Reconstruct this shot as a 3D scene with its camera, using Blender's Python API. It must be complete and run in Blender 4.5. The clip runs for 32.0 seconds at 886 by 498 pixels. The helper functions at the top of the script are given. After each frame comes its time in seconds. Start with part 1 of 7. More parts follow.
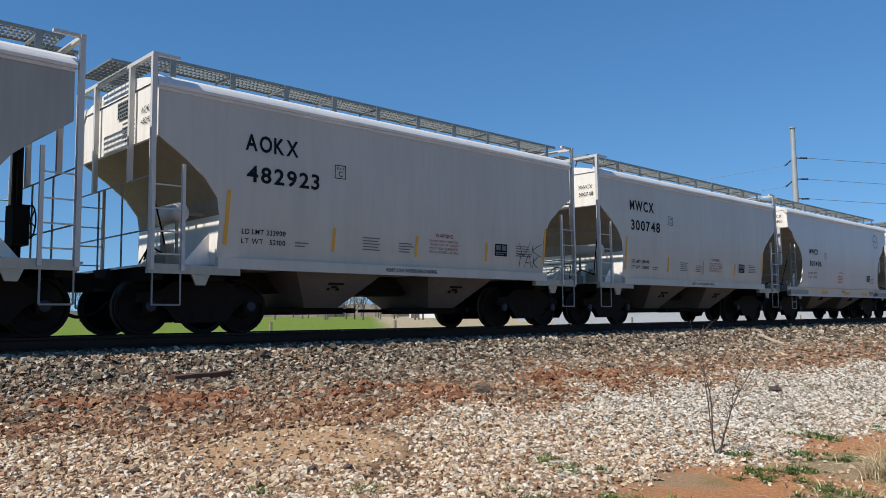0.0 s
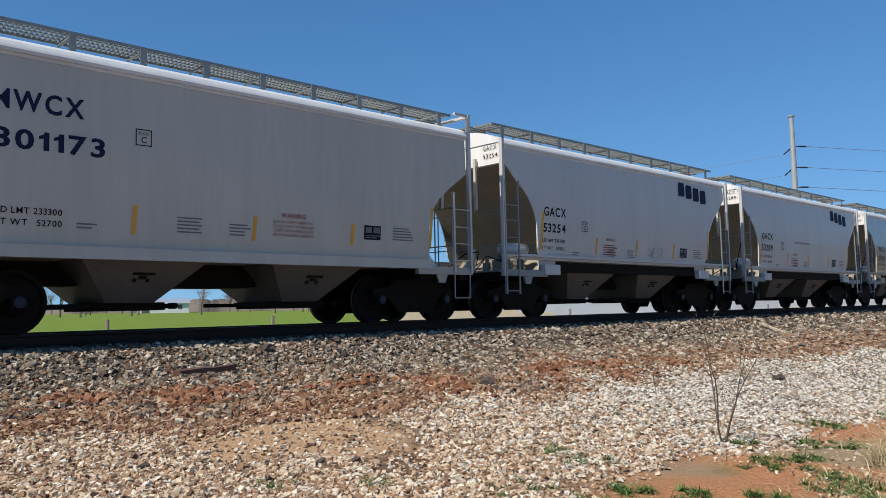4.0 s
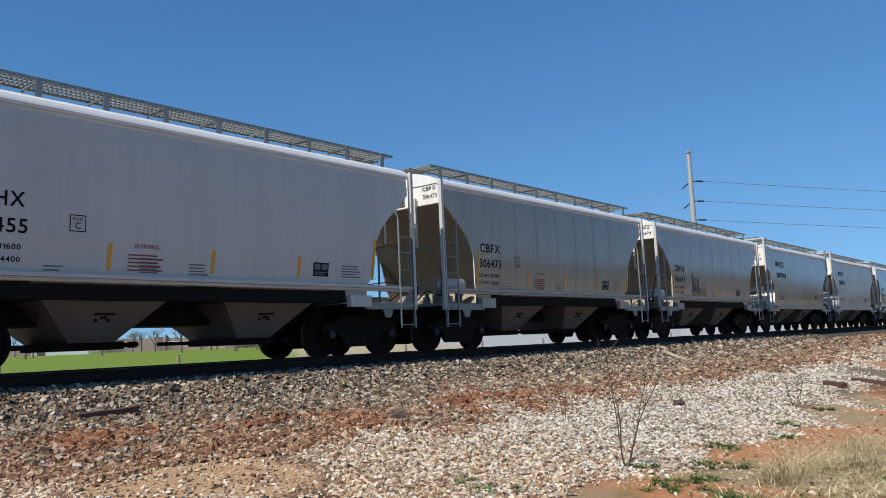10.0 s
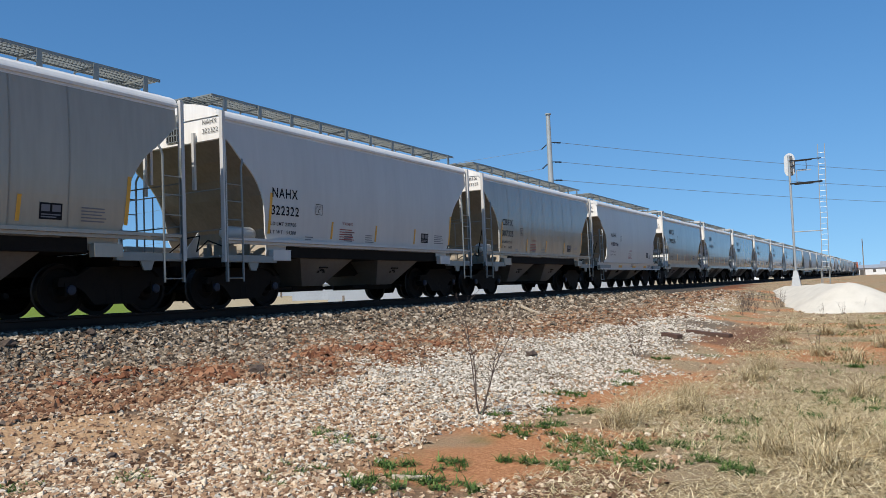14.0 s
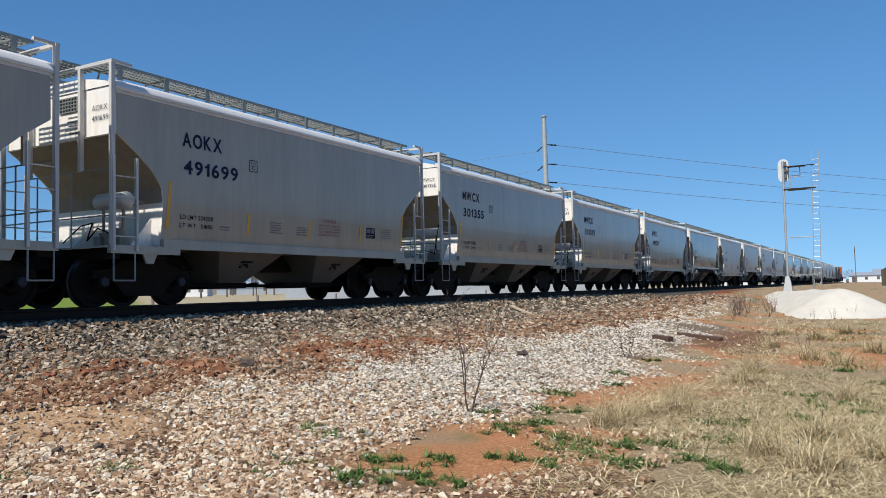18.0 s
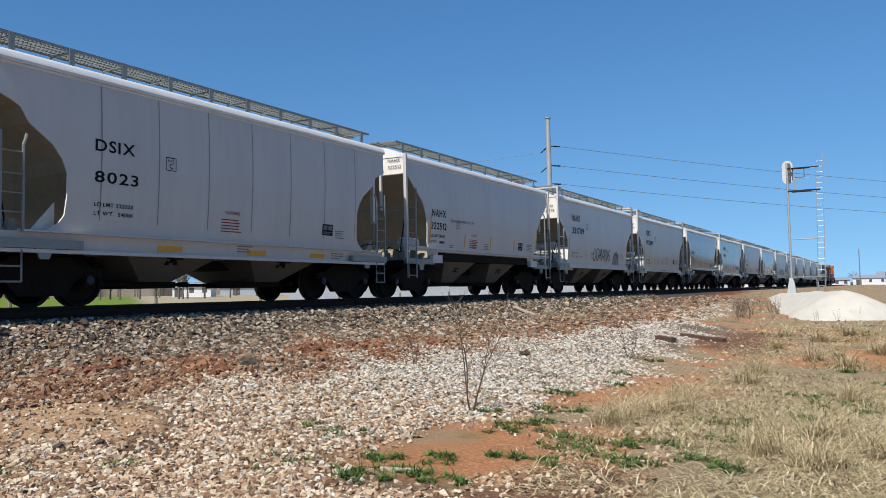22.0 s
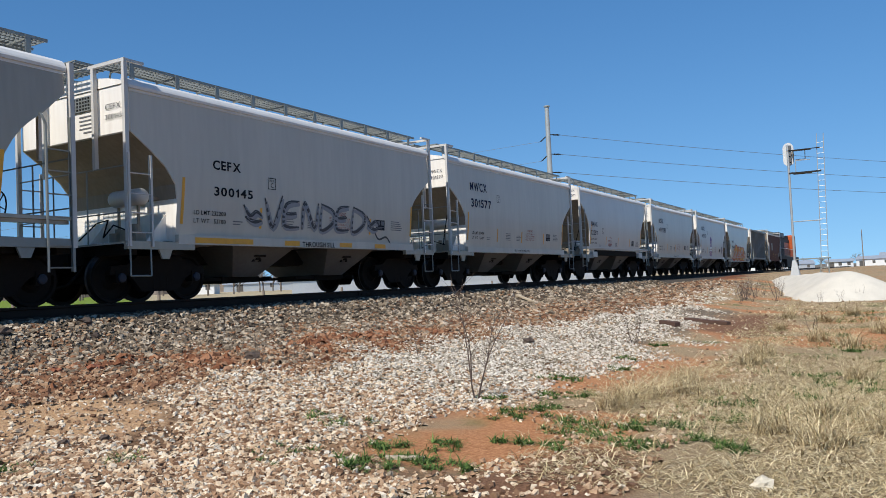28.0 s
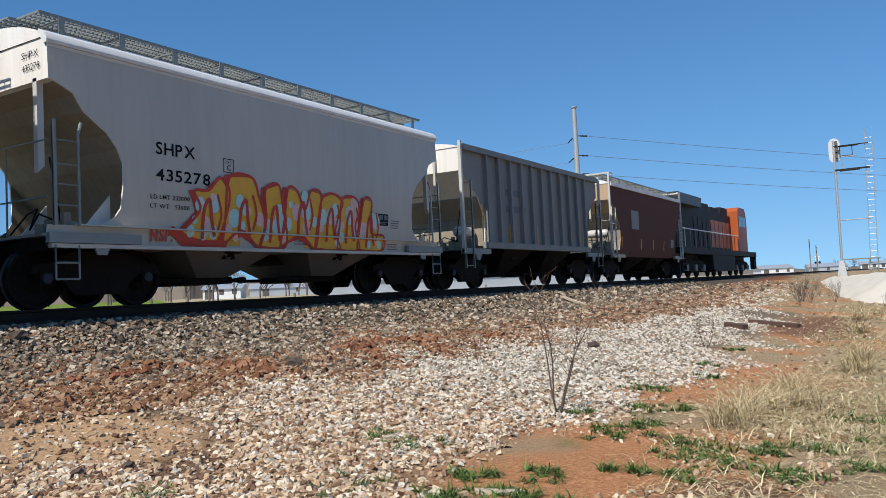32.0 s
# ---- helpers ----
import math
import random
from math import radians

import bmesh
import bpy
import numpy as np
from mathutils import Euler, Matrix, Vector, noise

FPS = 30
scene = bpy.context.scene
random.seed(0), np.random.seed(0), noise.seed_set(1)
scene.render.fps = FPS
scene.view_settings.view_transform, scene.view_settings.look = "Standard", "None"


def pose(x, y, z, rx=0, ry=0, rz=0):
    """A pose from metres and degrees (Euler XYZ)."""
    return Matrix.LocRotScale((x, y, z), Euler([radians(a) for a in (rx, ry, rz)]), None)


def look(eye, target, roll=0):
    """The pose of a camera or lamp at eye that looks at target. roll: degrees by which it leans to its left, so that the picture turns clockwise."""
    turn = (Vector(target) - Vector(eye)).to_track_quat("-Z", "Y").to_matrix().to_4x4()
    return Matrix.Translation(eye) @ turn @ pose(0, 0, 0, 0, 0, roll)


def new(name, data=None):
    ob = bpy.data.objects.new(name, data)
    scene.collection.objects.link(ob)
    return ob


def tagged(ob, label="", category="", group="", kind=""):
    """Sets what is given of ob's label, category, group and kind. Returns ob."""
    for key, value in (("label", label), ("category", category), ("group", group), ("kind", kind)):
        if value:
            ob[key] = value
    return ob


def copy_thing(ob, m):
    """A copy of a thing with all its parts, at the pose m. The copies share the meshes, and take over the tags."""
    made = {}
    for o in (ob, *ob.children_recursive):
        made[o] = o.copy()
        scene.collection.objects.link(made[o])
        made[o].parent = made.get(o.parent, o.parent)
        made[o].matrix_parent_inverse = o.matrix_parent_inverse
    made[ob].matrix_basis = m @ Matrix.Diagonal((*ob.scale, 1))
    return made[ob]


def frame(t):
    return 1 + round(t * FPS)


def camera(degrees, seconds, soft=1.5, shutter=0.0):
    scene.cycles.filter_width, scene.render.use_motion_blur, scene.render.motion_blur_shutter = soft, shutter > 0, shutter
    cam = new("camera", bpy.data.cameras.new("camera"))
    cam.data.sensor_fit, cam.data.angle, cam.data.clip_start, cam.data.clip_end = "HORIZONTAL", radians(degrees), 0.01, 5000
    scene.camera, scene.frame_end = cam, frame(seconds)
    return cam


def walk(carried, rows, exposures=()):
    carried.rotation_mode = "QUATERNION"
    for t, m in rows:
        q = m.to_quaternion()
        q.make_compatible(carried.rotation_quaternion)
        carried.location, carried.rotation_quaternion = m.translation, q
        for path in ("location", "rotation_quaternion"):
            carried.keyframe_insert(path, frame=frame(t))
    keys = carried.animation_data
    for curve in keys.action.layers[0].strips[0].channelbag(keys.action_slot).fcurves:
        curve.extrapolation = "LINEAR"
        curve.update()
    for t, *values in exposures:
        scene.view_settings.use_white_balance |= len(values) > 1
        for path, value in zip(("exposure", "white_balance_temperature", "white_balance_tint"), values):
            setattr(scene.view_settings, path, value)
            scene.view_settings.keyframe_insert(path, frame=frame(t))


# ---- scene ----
# Metres; x along the track, y away from the camera across it, z = 0 at the rail top.
TRACK = 13.27          # y of the track's centre line
PITCH = 11.72          # coupled length of one hopper car
PATH = [
    (0, 0.002, -0.001, 0.232, 43.98, 4.96, -0.60),
    (0.5, 0.000, -0.000, 0.230, 43.81, 4.87, -0.49),
    (1, -0.010, 0.003, 0.227, 43.90, 4.72, -0.25),
    (1.5, -0.019, 0.010, 0.225, 44.09, 4.74, -0.21),
    (2, -0.020, 0.025, 0.223, 43.97, 4.60, -0.26),
    (2.5, -0.029, 0.034, 0.222, 43.28, 4.06, -0.48),
    (4.5, -0.038, 0.043, 0.239, 44.13, 4.54, -1.37),
    (5, -0.040, 0.033, 0.242, 44.11, 4.78, -1.50),
    (5.5, -0.047, 0.018, 0.241, 44.17, 5.79, -1.63),
    (6, -0.052, 0.004, 0.237, 44.36, 7.00, -1.61),
    (6.5, -0.051, -0.004, 0.239, 44.51, 6.96, -1.56),
    (7, -0.054, -0.012, 0.240, 44.67, 7.01, -1.47),
    (7.5, -0.055, -0.020, 0.239, 44.85, 7.12, -1.48),
    (8, -0.054, -0.025, 0.238, 45.41, 7.12, -1.96),
    (8.5, -0.068, -0.034, 0.237, 46.58, 6.98, -2.12),
    (9, -0.089, -0.050, 0.234, 47.62, 6.88, -1.93),
    (9.5, -0.095, -0.065, 0.229, 48.59, 6.84, -2.22),
    (10, -0.087, -0.068, 0.222, 50.20, 6.66, -2.43),
    (10.5, -0.084, -0.068, 0.217, 50.56, 6.11, -2.45),
    (11, -0.088, -0.067, 0.214, 53.54, 4.27, -2.48),
    (11.5, -0.091, -0.069, 0.210, 56.30, 3.57, -2.57),
    (12, -0.094, -0.072, 0.204, 57.01, 3.50, -2.64),
    (12.5, -0.095, -0.074, 0.201, 58.43, 3.35, -2.51),
    (13, -0.094, -0.075, 0.201, 59.12, 3.28, -2.22),
    (13.5, -0.089, -0.076, 0.201, 60.01, 3.14, -2.20),
    (14, -0.087, -0.084, 0.198, 60.18, 3.01, -2.27),
    (14.5, -0.092, -0.095, 0.194, 60.79, 3.09, -1.94),
    (16.5, -0.095, -0.112, 0.173, 60.74, 3.09, -1.10),
    (17, -0.092, -0.109, 0.169, 60.68, 3.08, -1.06),
    (17.5, -0.084, -0.108, 0.162, 60.63, 2.97, -1.11),
    (18, -0.079, -0.110, 0.153, 60.66, 3.04, -1.34),
    (18.5, -0.077, -0.110, 0.147, 60.77, 2.95, -1.47),
    (19, -0.074, -0.099, 0.143, 60.87, 2.89, -1.24),
    (19.5, -0.076, -0.093, 0.136, 60.71, 2.94, -1.13),
    (20, -0.080, -0.093, 0.131, 60.71, 2.99, -1.04),
    (20.5, -0.077, -0.097, 0.129, 60.71, 3.00, -1.05),
    (21, -0.075, -0.106, 0.127, 60.60, 3.06, -1.22),
    (21.5, -0.072, -0.114, 0.124, 60.43, 3.10, -1.17),
    (22, -0.064, -0.117, 0.120, 60.42, 3.14, -1.15),
    (22.5, -0.053, -0.117, 0.118, 60.29, 3.13, -1.18),
    (23, -0.050, -0.118, 0.112, 60.38, 3.12, -1.57),
    (23.5, -0.047, -0.116, 0.108, 60.48, 3.04, -1.81),
    (24, -0.044, -0.118, 0.106, 60.62, 3.08, -2.03),
    (24.5, -0.044, -0.121, 0.102, 60.63, 3.13, -2.13),
    (25, -0.044, -0.121, 0.098, 60.53, 3.15, -2.13),
    (25.5, -0.046, -0.118, 0.096, 60.45, 3.17, -2.20),
    (27.5, -0.030, -0.109, 0.080, 60.11, 2.50, -2.33),
    (28, -0.024, -0.112, 0.078, 60.19, 2.54, -2.57),
    (28.5, -0.003, -0.105, 0.080, 60.08, 2.41, -2.75),
    (29, 0.033, -0.088, 0.082, 60.01, 2.43, -2.75),
    (29.5, 0.082, -0.053, 0.080, 59.90, 2.34, -3.06),
    (30, 0.125, -0.012, 0.073, 58.85, 2.33, -2.85),
    (30.5, 0.195, 0.162, 0.062, 58.67, 2.78, -2.61),
    (31, 0.327, 0.403, 0.045, 58.80, 2.89, -1.87),
    (31.5, 0.614, 0.709, 0.040, 58.45, 2.83, -1.92),
    (32, 0.863, 1.018, 0.012, 58.45, 2.91, -2.76),
]
cam = camera(58.6, 32.0, 0.8)
# each row: seconds, x, y, z, heading clockwise from +y, pitch up, roll
walk(cam, [(t, pose(x, y, z, 90 + p, -r, -h)) for t, x, y, z, h, p, r in PATH], exposures=[(0, 0.1), (32, 0.1)])

# ---- sky and sun ----
SUN_EL, SUN_AZ = 50.0, 1.0     # elevation; degrees that the sun stands behind the train's line
world = bpy.data.worlds.new("sky")
scene.world = world
world.use_nodes = True
wn = world.node_tree
sky = wn.nodes.new("ShaderNodeTexSky")
sky.sky_type, sky.sun_disc = "NISHITA", False
sky.sun_elevation = radians(SUN_EL)
sky.sun_rotation = radians(270 + SUN_AZ)
sky.air_density, sky.dust_density, sky.ozone_density, sky.altitude = 1.0, 0.0, 3.0, 300
deep = wn.nodes.new("ShaderNodeHueSaturation")
deep.inputs["Saturation"].default_value = 1.24
aim = wn.nodes.new("ShaderNodeTexCoord")
lift = wn.nodes.new("ShaderNodeVectorMath")
lift.operation = "MULTIPLY_ADD"
lift.inputs[1].default_value, lift.inputs[2].default_value = (1, 1, 0.64), (0, 0, 0.112)
wn.links.new(aim.outputs["Generated"], lift.inputs[0])
wn.links.new(lift.outputs[0], sky.inputs["Vector"])
wn.links.new(sky.outputs[0], deep.inputs["Color"])
tint = wn.nodes.new("ShaderNodeMix")
tint.data_type, tint.blend_type = "RGBA", "MULTIPLY"
tint.inputs["Factor"].default_value = 1.0
tint.inputs["B"].default_value = (0.90, 0.975, 1.02, 1)
wn.links.new(deep.outputs[0], tint.inputs["A"])
wn.links.new(tint.outputs["Result"], wn.nodes["Background"].inputs[0])
wn.nodes["Background"].inputs[1].default_value = 0.110
sun = new("sun", bpy.data.lights.new("sun", "SUN"))
sun.data.energy, sun.data.angle, sun.data.color = 5.0, radians(0.53), (1.0, 0.95, 0.87)
sun.matrix_basis = look((0, 0, 0), (math.cos(radians(SUN_EL)) * math.cos(radians(SUN_AZ)),
                                    -math.cos(radians(SUN_EL)) * math.sin(radians(SUN_AZ)), -math.sin(radians(SUN_EL))))


# ---- materials ----
def mat(name, col, rough=0.6, metal=0.0, var=0.25, scale=3.0, fine=40.0, bump=0.0, dark=None, stretch=(1, 1, 1), spec=0.5, coat=0.0, island=0.0):
    """A painted or natural surface: two scales of noise between col and dark, and a fine bump."""
    m = bpy.data.materials.new(name)
    m.use_nodes = True
    n, l = m.node_tree.nodes, m.node_tree.links
    b = n["Principled BSDF"]
    dark = dark or tuple(c * 0.55 for c in col)
    tc = n.new("ShaderNodeTexCoord")
    mp = n.new("ShaderNodeMapping")
    mp.inputs["Scale"].default_value = stretch
    l.new(tc.outputs["Object"], mp.inputs[0])
    big, small = n.new("ShaderNodeTexNoise"), n.new("ShaderNodeTexNoise")
    for node, s, d in ((big, scale, 5), (small, fine, 4)):
        node.inputs["Scale"].default_value, node.inputs["Detail"].default_value = s, d
        l.new(mp.outputs[0], node.inputs["Vector"])
    mix = n.new("ShaderNodeMath")
    mix.operation = "MULTIPLY_ADD"
    mix.inputs[1].default_value = 0.6
    l.new(big.outputs[0], mix.inputs[0])
    half = n.new("ShaderNodeMath")
    half.operation = "MULTIPLY"
    half.inputs[1].default_value = 0.4
    l.new(small.outputs[0], half.inputs[0])
    l.new(half.outputs[0], mix.inputs[2])
    ramp = n.new("ShaderNodeValToRGB")
    ramp.color_ramp.elements[0].position, ramp.color_ramp.elements[1].position = 0.5 - 0.22, 0.5 + 0.12
    lo = tuple(c + (d - c) * var for c, d in zip(col, dark))
    ramp.color_ramp.elements[0].color, ramp.color_ramp.elements[1].color = (*lo, 1), (*col, 1)
    l.new(mix.outputs[0], ramp.inputs[0])
    out = ramp.outputs[0]
    if island:
        geo = n.new("ShaderNodeNewGeometry")
        hsv = n.new("ShaderNodeHueSaturation")
        mr = n.new("ShaderNodeMapRange")
        mr.inputs["To Min"].default_value, mr.inputs["To Max"].default_value = 1 - island, 1 + island
        l.new(geo.outputs["Random Per Island"], mr.inputs[0])
        l.new(mr.outputs[0], hsv.inputs["Value"])
        l.new(out, hsv.inputs["Color"])
        out = hsv.outputs[0]
    l.new(out, b.inputs["Base Color"])
    b.inputs["Roughness"].default_value, b.inputs["Metallic"].default_value = rough, metal
    b.inputs["Specular IOR Level"].default_value = spec
    b.inputs["Coat Weight"].default_value = coat
    b.inputs["Coat Roughness"].default_value = 0.14
    if bump:
        bp = n.new("ShaderNodeBump")
        bp.inputs["Strength"].default_value, bp.inputs["Distance"].default_value = bump, 0.01
        l.new(small.outputs[0], bp.inputs["Height"])
        l.new(bp.outputs[0], b.inputs["Normal"])
    return m


STREAK = (1.0, 1.0, 0.12)
M = {
    # side paints lowered for shade; sun-facing ends and roofs kept lighter
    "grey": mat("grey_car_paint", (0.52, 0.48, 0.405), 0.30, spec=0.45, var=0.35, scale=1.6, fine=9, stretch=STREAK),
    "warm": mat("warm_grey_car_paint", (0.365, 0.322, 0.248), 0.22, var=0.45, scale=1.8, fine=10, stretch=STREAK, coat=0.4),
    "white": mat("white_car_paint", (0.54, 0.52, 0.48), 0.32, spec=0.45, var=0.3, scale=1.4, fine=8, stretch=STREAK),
    "cream": mat("sunlit_end_paint", (0.82, 0.79, 0.73), 0.5, var=0.35, scale=1.5, fine=10, stretch=STREAK, dark=(0.35, 0.26, 0.18)),
    # brown tone carries the shade under the overhanging end panels
    "slope": mat("shaded_slope_sheet", (0.29, 0.245, 0.185), 0.7, var=0.5, scale=1.5, fine=12, stretch=STREAK, dark=(0.10, 0.075, 0.05)),
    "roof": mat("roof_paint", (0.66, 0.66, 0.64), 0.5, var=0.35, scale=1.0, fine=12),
    "seam": mat("weld_seam_paint", (0.285, 0.25, 0.195), 0.4, var=0.6, scale=3, fine=20),
    "galv": mat("galvanised_steel", (0.25, 0.265, 0.25), 0.5, 0.3, var=0.4, scale=4, fine=60),
    # chute grey is darkened for the shade beneath the body
    "hopper": mat("dusty_shaded_hopper_paint", (0.125, 0.12, 0.112), 0.6, var=0.6, scale=1.8, fine=14, dark=(0.07, 0.055, 0.045)),
    # running gear is near black: undercar shade is mixed into these colours
    "under": mat("grimy_shaded_underframe", (0.010, 0.009, 0.008), 0.8, var=0.5, scale=4, fine=40, dark=(0.022, 0.018, 0.013), spec=0.1),
    "cast": mat("shaded_cast_steel", (0.009, 0.008, 0.007), 0.75, var=0.6, scale=6, fine=60, dark=(0.02, 0.015, 0.011), bump=0.2, spec=0.1),
    "wheel": mat("shaded_wheel_steel", (0.009, 0.008, 0.007), 0.7, 0.0, var=0.5, scale=6, fine=50, dark=(0.022, 0.015, 0.011), spec=0.1),
    "tread": mat("polished_tread", (0.03, 0.028, 0.027), 0.5, 0.4, var=0.3),
    "blue": mat("blue_bearing_cap", (0.005, 0.014, 0.035), 0.6, var=0.6, scale=12),
    "orange": mat("yellow_reflector", (0.75, 0.36, 0.03), 0.45, var=0.35, scale=8, fine=50),
    "black": mat("black_lettering", (0.008, 0.008, 0.011), 0.6, var=0.2, spec=0.15),
    "navy": mat("navy_lettering", (0.010, 0.014, 0.045), 0.6, var=0.2, spec=0.15),
    "redink": mat("red_stencil", (0.27, 0.03, 0.025), 0.55, var=0.3),
    "greyink": mat("grey_stencil", (0.14, 0.14, 0.15), 0.6, var=0.3),
    "whiteink": mat("white_stencil", (0.75, 0.75, 0.75), 0.5, var=0.2),
    "rail": mat("rail_steel", (0.035, 0.022, 0.016), 0.8, 0.0, var=0.6, scale=3, fine=60, dark=(0.015, 0.011, 0.009), spec=0.2),
    "railtop": mat("worn_rail_head", (0.30, 0.28, 0.26), 0.35, 0.9, var=0.3),
    "tie": mat("creosoted_tie", (0.05, 0.036, 0.026), 0.85, var=0.6, scale=3, fine=30, bump=0.4, stretch=(6, 0.6, 6)),
}


# ---- mesh helpers ----
def link(name, bm, material, parent=None, label="", smooth=False):
    me = bpy.data.meshes.new(name)
    bm.normal_update()
    bm.to_mesh(me)
    bm.free()
    return link_mesh(name, me, material, parent, label, smooth)


def link_mesh(name, me, material, parent=None, label="", smooth=False):
    for one in (material if isinstance(material, (list, tuple)) else [material]):
        me.materials.append(one)
    if smooth:
        me.polygons.foreach_set("use_smooth", [True] * len(me.polygons))
    ob = new(name, me)
    ob.parent = parent
    if label:
        tagged(ob, label=label)
    return ob


part = link


def box(bm, x0, x1, y0, y1, z0, z1):
    v = [bm.verts.new(p) for p in ((x0, y0, z0), (x1, y0, z0), (x1, y1, z0), (x0, y1, z0), (x0, y0, z1), (x1, y0, z1), (x1, y1, z1), (x0, y1, z1))]
    for f in ((3, 2, 1, 0), (4, 5, 6, 7), (0, 1, 5, 4), (1, 2, 6, 5), (2, 3, 7, 6), (3, 0, 4, 7)):
        bm.faces.new([v[i] for i in f])
    return v


def tube(bm, a, b, r, n=6, r2=None):
    """A round bar from a to b."""
    a, b = Vector(a), Vector(b)
    r2 = r if r2 is None else r2
    d = (b - a).normalized()
    u = d.orthogonal().normalized()
    w = d.cross(u)
    rings = []
    for p, rad in ((a, r), (b, r2)):
        rings.append([bm.verts.new(p + rad * (math.cos(2 * math.pi * i / n) * u + math.sin(2 * math.pi * i / n) * w)) for i in range(n)])
    for i in range(n):
        j = (i + 1) % n
        bm.faces.new((rings[0][i], rings[0][j], rings[1][j], rings[1][i]))
    bm.faces.new(rings[0][::-1])
    bm.faces.new(rings[1])


def pipe(bm, pts, r, n=6):
    for a, b in zip(pts, pts[1:]):
        tube(bm, a, b, r, n)


def cord(bm, pts, r, n=5):
    """One unbroken bar through points."""
    pts = [Vector(p) for p in pts]
    rings = []
    for i, p in enumerate(pts):
        d = (pts[min(i + 1, len(pts) - 1)] - pts[max(i - 1, 0)]).normalized()
        u = Vector((-d.y, d.x, 0)).normalized()
        w = d.cross(u)
        rings.append([bm.verts.new(p + r * (math.cos(2 * math.pi * k / n) * u + math.sin(2 * math.pi * k / n) * w)) for k in range(n)])
    for a, b in zip(rings, rings[1:]):
        for k in range(n):
            bm.faces.new((a[k], a[(k + 1) % n], b[(k + 1) % n], b[k]))
    bm.faces.new(rings[0][::-1])
    bm.faces.new(rings[-1])


def prism(bm, poly, y0, y1):
    """A polygon in x, z drawn through from y0 to y1."""
    a = [bm.verts.new((x, y0, z)) for x, z in poly]
    b = [bm.verts.new((x, y1, z)) for x, z in poly]
    n = len(poly)
    bm.faces.new(a)
    bm.faces.new(b[::-1])
    for i in range(n):
        j = (i + 1) % n
        bm.faces.new((a[i], b[i], b[j], a[j]))
    bmesh.ops.recalc_face_normals(bm, faces=bm.faces[:])


def lathe(bm, prof, cx, cy, cz, n=24):
    """A turned shape about the y axis: prof of (radius, y)."""
    rings = []
    for r, y in prof:
        rings.append([bm.verts.new((cx + r * math.cos(2 * math.pi * i / n), cy + y, cz + r * math.sin(2 * math.pi * i / n))) for i in range(n)])
    for a, b in zip(rings, rings[1:]):
        for i in range(n):
            j = (i + 1) % n
            bm.faces.new((a[i], a[j], b[j], b[i]))
    bm.faces.new(rings[0][::-1])
    bm.faces.new(rings[-1])
    bmesh.ops.recalc_face_normals(bm, faces=bm.faces[:])


# ---- lettering in the built-in font ----
GLYPHS = {}


def glyph(ch, fat):
    key = (ch, fat)
    if ch == "1" and key not in GLYPHS:
        # a figure one with a flag, as on the cars
        a, b = 0.15 - fat, 0.25 + fat
        GLYPHS[key] = ([(a, 0), (b, 0), (b, 0.69), (a + 0.02, 0.69), (a, 0.60), (0.0, 0.53), (0.0, 0.44 - fat), (a, 0.47 - fat)], [(0, 1, 2, 3, 4, 7), (4, 5, 6, 7)], b)
    if key not in GLYPHS:
        cu = bpy.data.curves.new("glyph", "FONT")
        cu.body, cu.size, cu.offset, cu.resolution_u = ch, 1.0, fat * (0.35 if ch == "M" else 1.0), 3
        ob = new("glyph", cu)
        bpy.context.view_layer.update()
        me = bpy.data.meshes.new_from_object(ob.evaluated_get(bpy.context.evaluated_depsgraph_get()))
        co = [tuple(v.co) for v in me.vertices]
        fs = [tuple(p.vertices) for p in me.polygons]
        bpy.data.objects.remove(ob)
        bpy.data.curves.remove(cu)
        bpy.data.meshes.remove(me)
        xs = [c[0] for c in co] or [0, 0.2]
        x0 = min(xs)
        GLYPHS[key] = ([(c[0] - x0, c[1]) for c in co], fs, max(xs) - x0)
    return GLYPHS[key]


def lettering(lines, fat=0.02, gap=0.12, stretch=1.0):
    """lines of (text, x, z of the foot, cap height, width or None) -> verts in x, z and faces."""
    vs, fs = [], []
    for text, x, z, cap, width in lines:
        size = cap / 0.69
        pen, row = 0.0, []
        for ch in text:
            if ch == " ":
                pen += 0.3
                continue
            co, ff, w = glyph(ch, fat)
            row.append((co, ff, pen))
            pen += w + gap
        total = max(pen - gap, 0.01)
        sx = size if width is None else width / total
        for co, ff, off in row:
            base = len(vs)
            vs += [(x + (cx + off) * sx, z + cz * size) for cx, cz in co]
            fs += [tuple(i + base for i in f) for f in ff]
    return vs, fs


def side_text(name, lines, material, parent, wall, fat=0.02, lift=0.007):
    """Lettering on a car's near side; wall(z) gives the side's distance from the centre line."""
    vs, fs = lettering(lines, fat)
    me = bpy.data.meshes.new(name)
    me.from_pydata([(x, -wall(z) - lift, z) for x, z in vs], [], fs)
    return link_mesh(name, me, material, parent)


def end_text(name, lines, material, parent, x):
    """Lettering on the end sheet that faces -x; the lines' x runs from +y to -y."""
    vs, fs = lettering(lines, 0.0)
    me = bpy.data.meshes.new(name)
    me.from_pydata([(x, -u, z) for u, z in vs], [], fs)
    return link_mesh(name, me, material, parent)


def patch(bm, wall, x0, x1, z0, z1, lift=0.006, lean=0.0):
    """A thin plate on a car's near side."""
    n = 3
    zs = [z0 + (z1 - z0) * i / n for i in range(n + 1)]
    left = [bm.verts.new((x0 + lean * (z - z0), -wall(z) - lift, z)) for z in zs]
    right = [bm.verts.new((x1 + lean * (z - z0), -wall(z) - lift, z)) for z in zs]
    for i in range(n):
        bm.faces.new((left[i], right[i], right[i + 1], left[i + 1]))


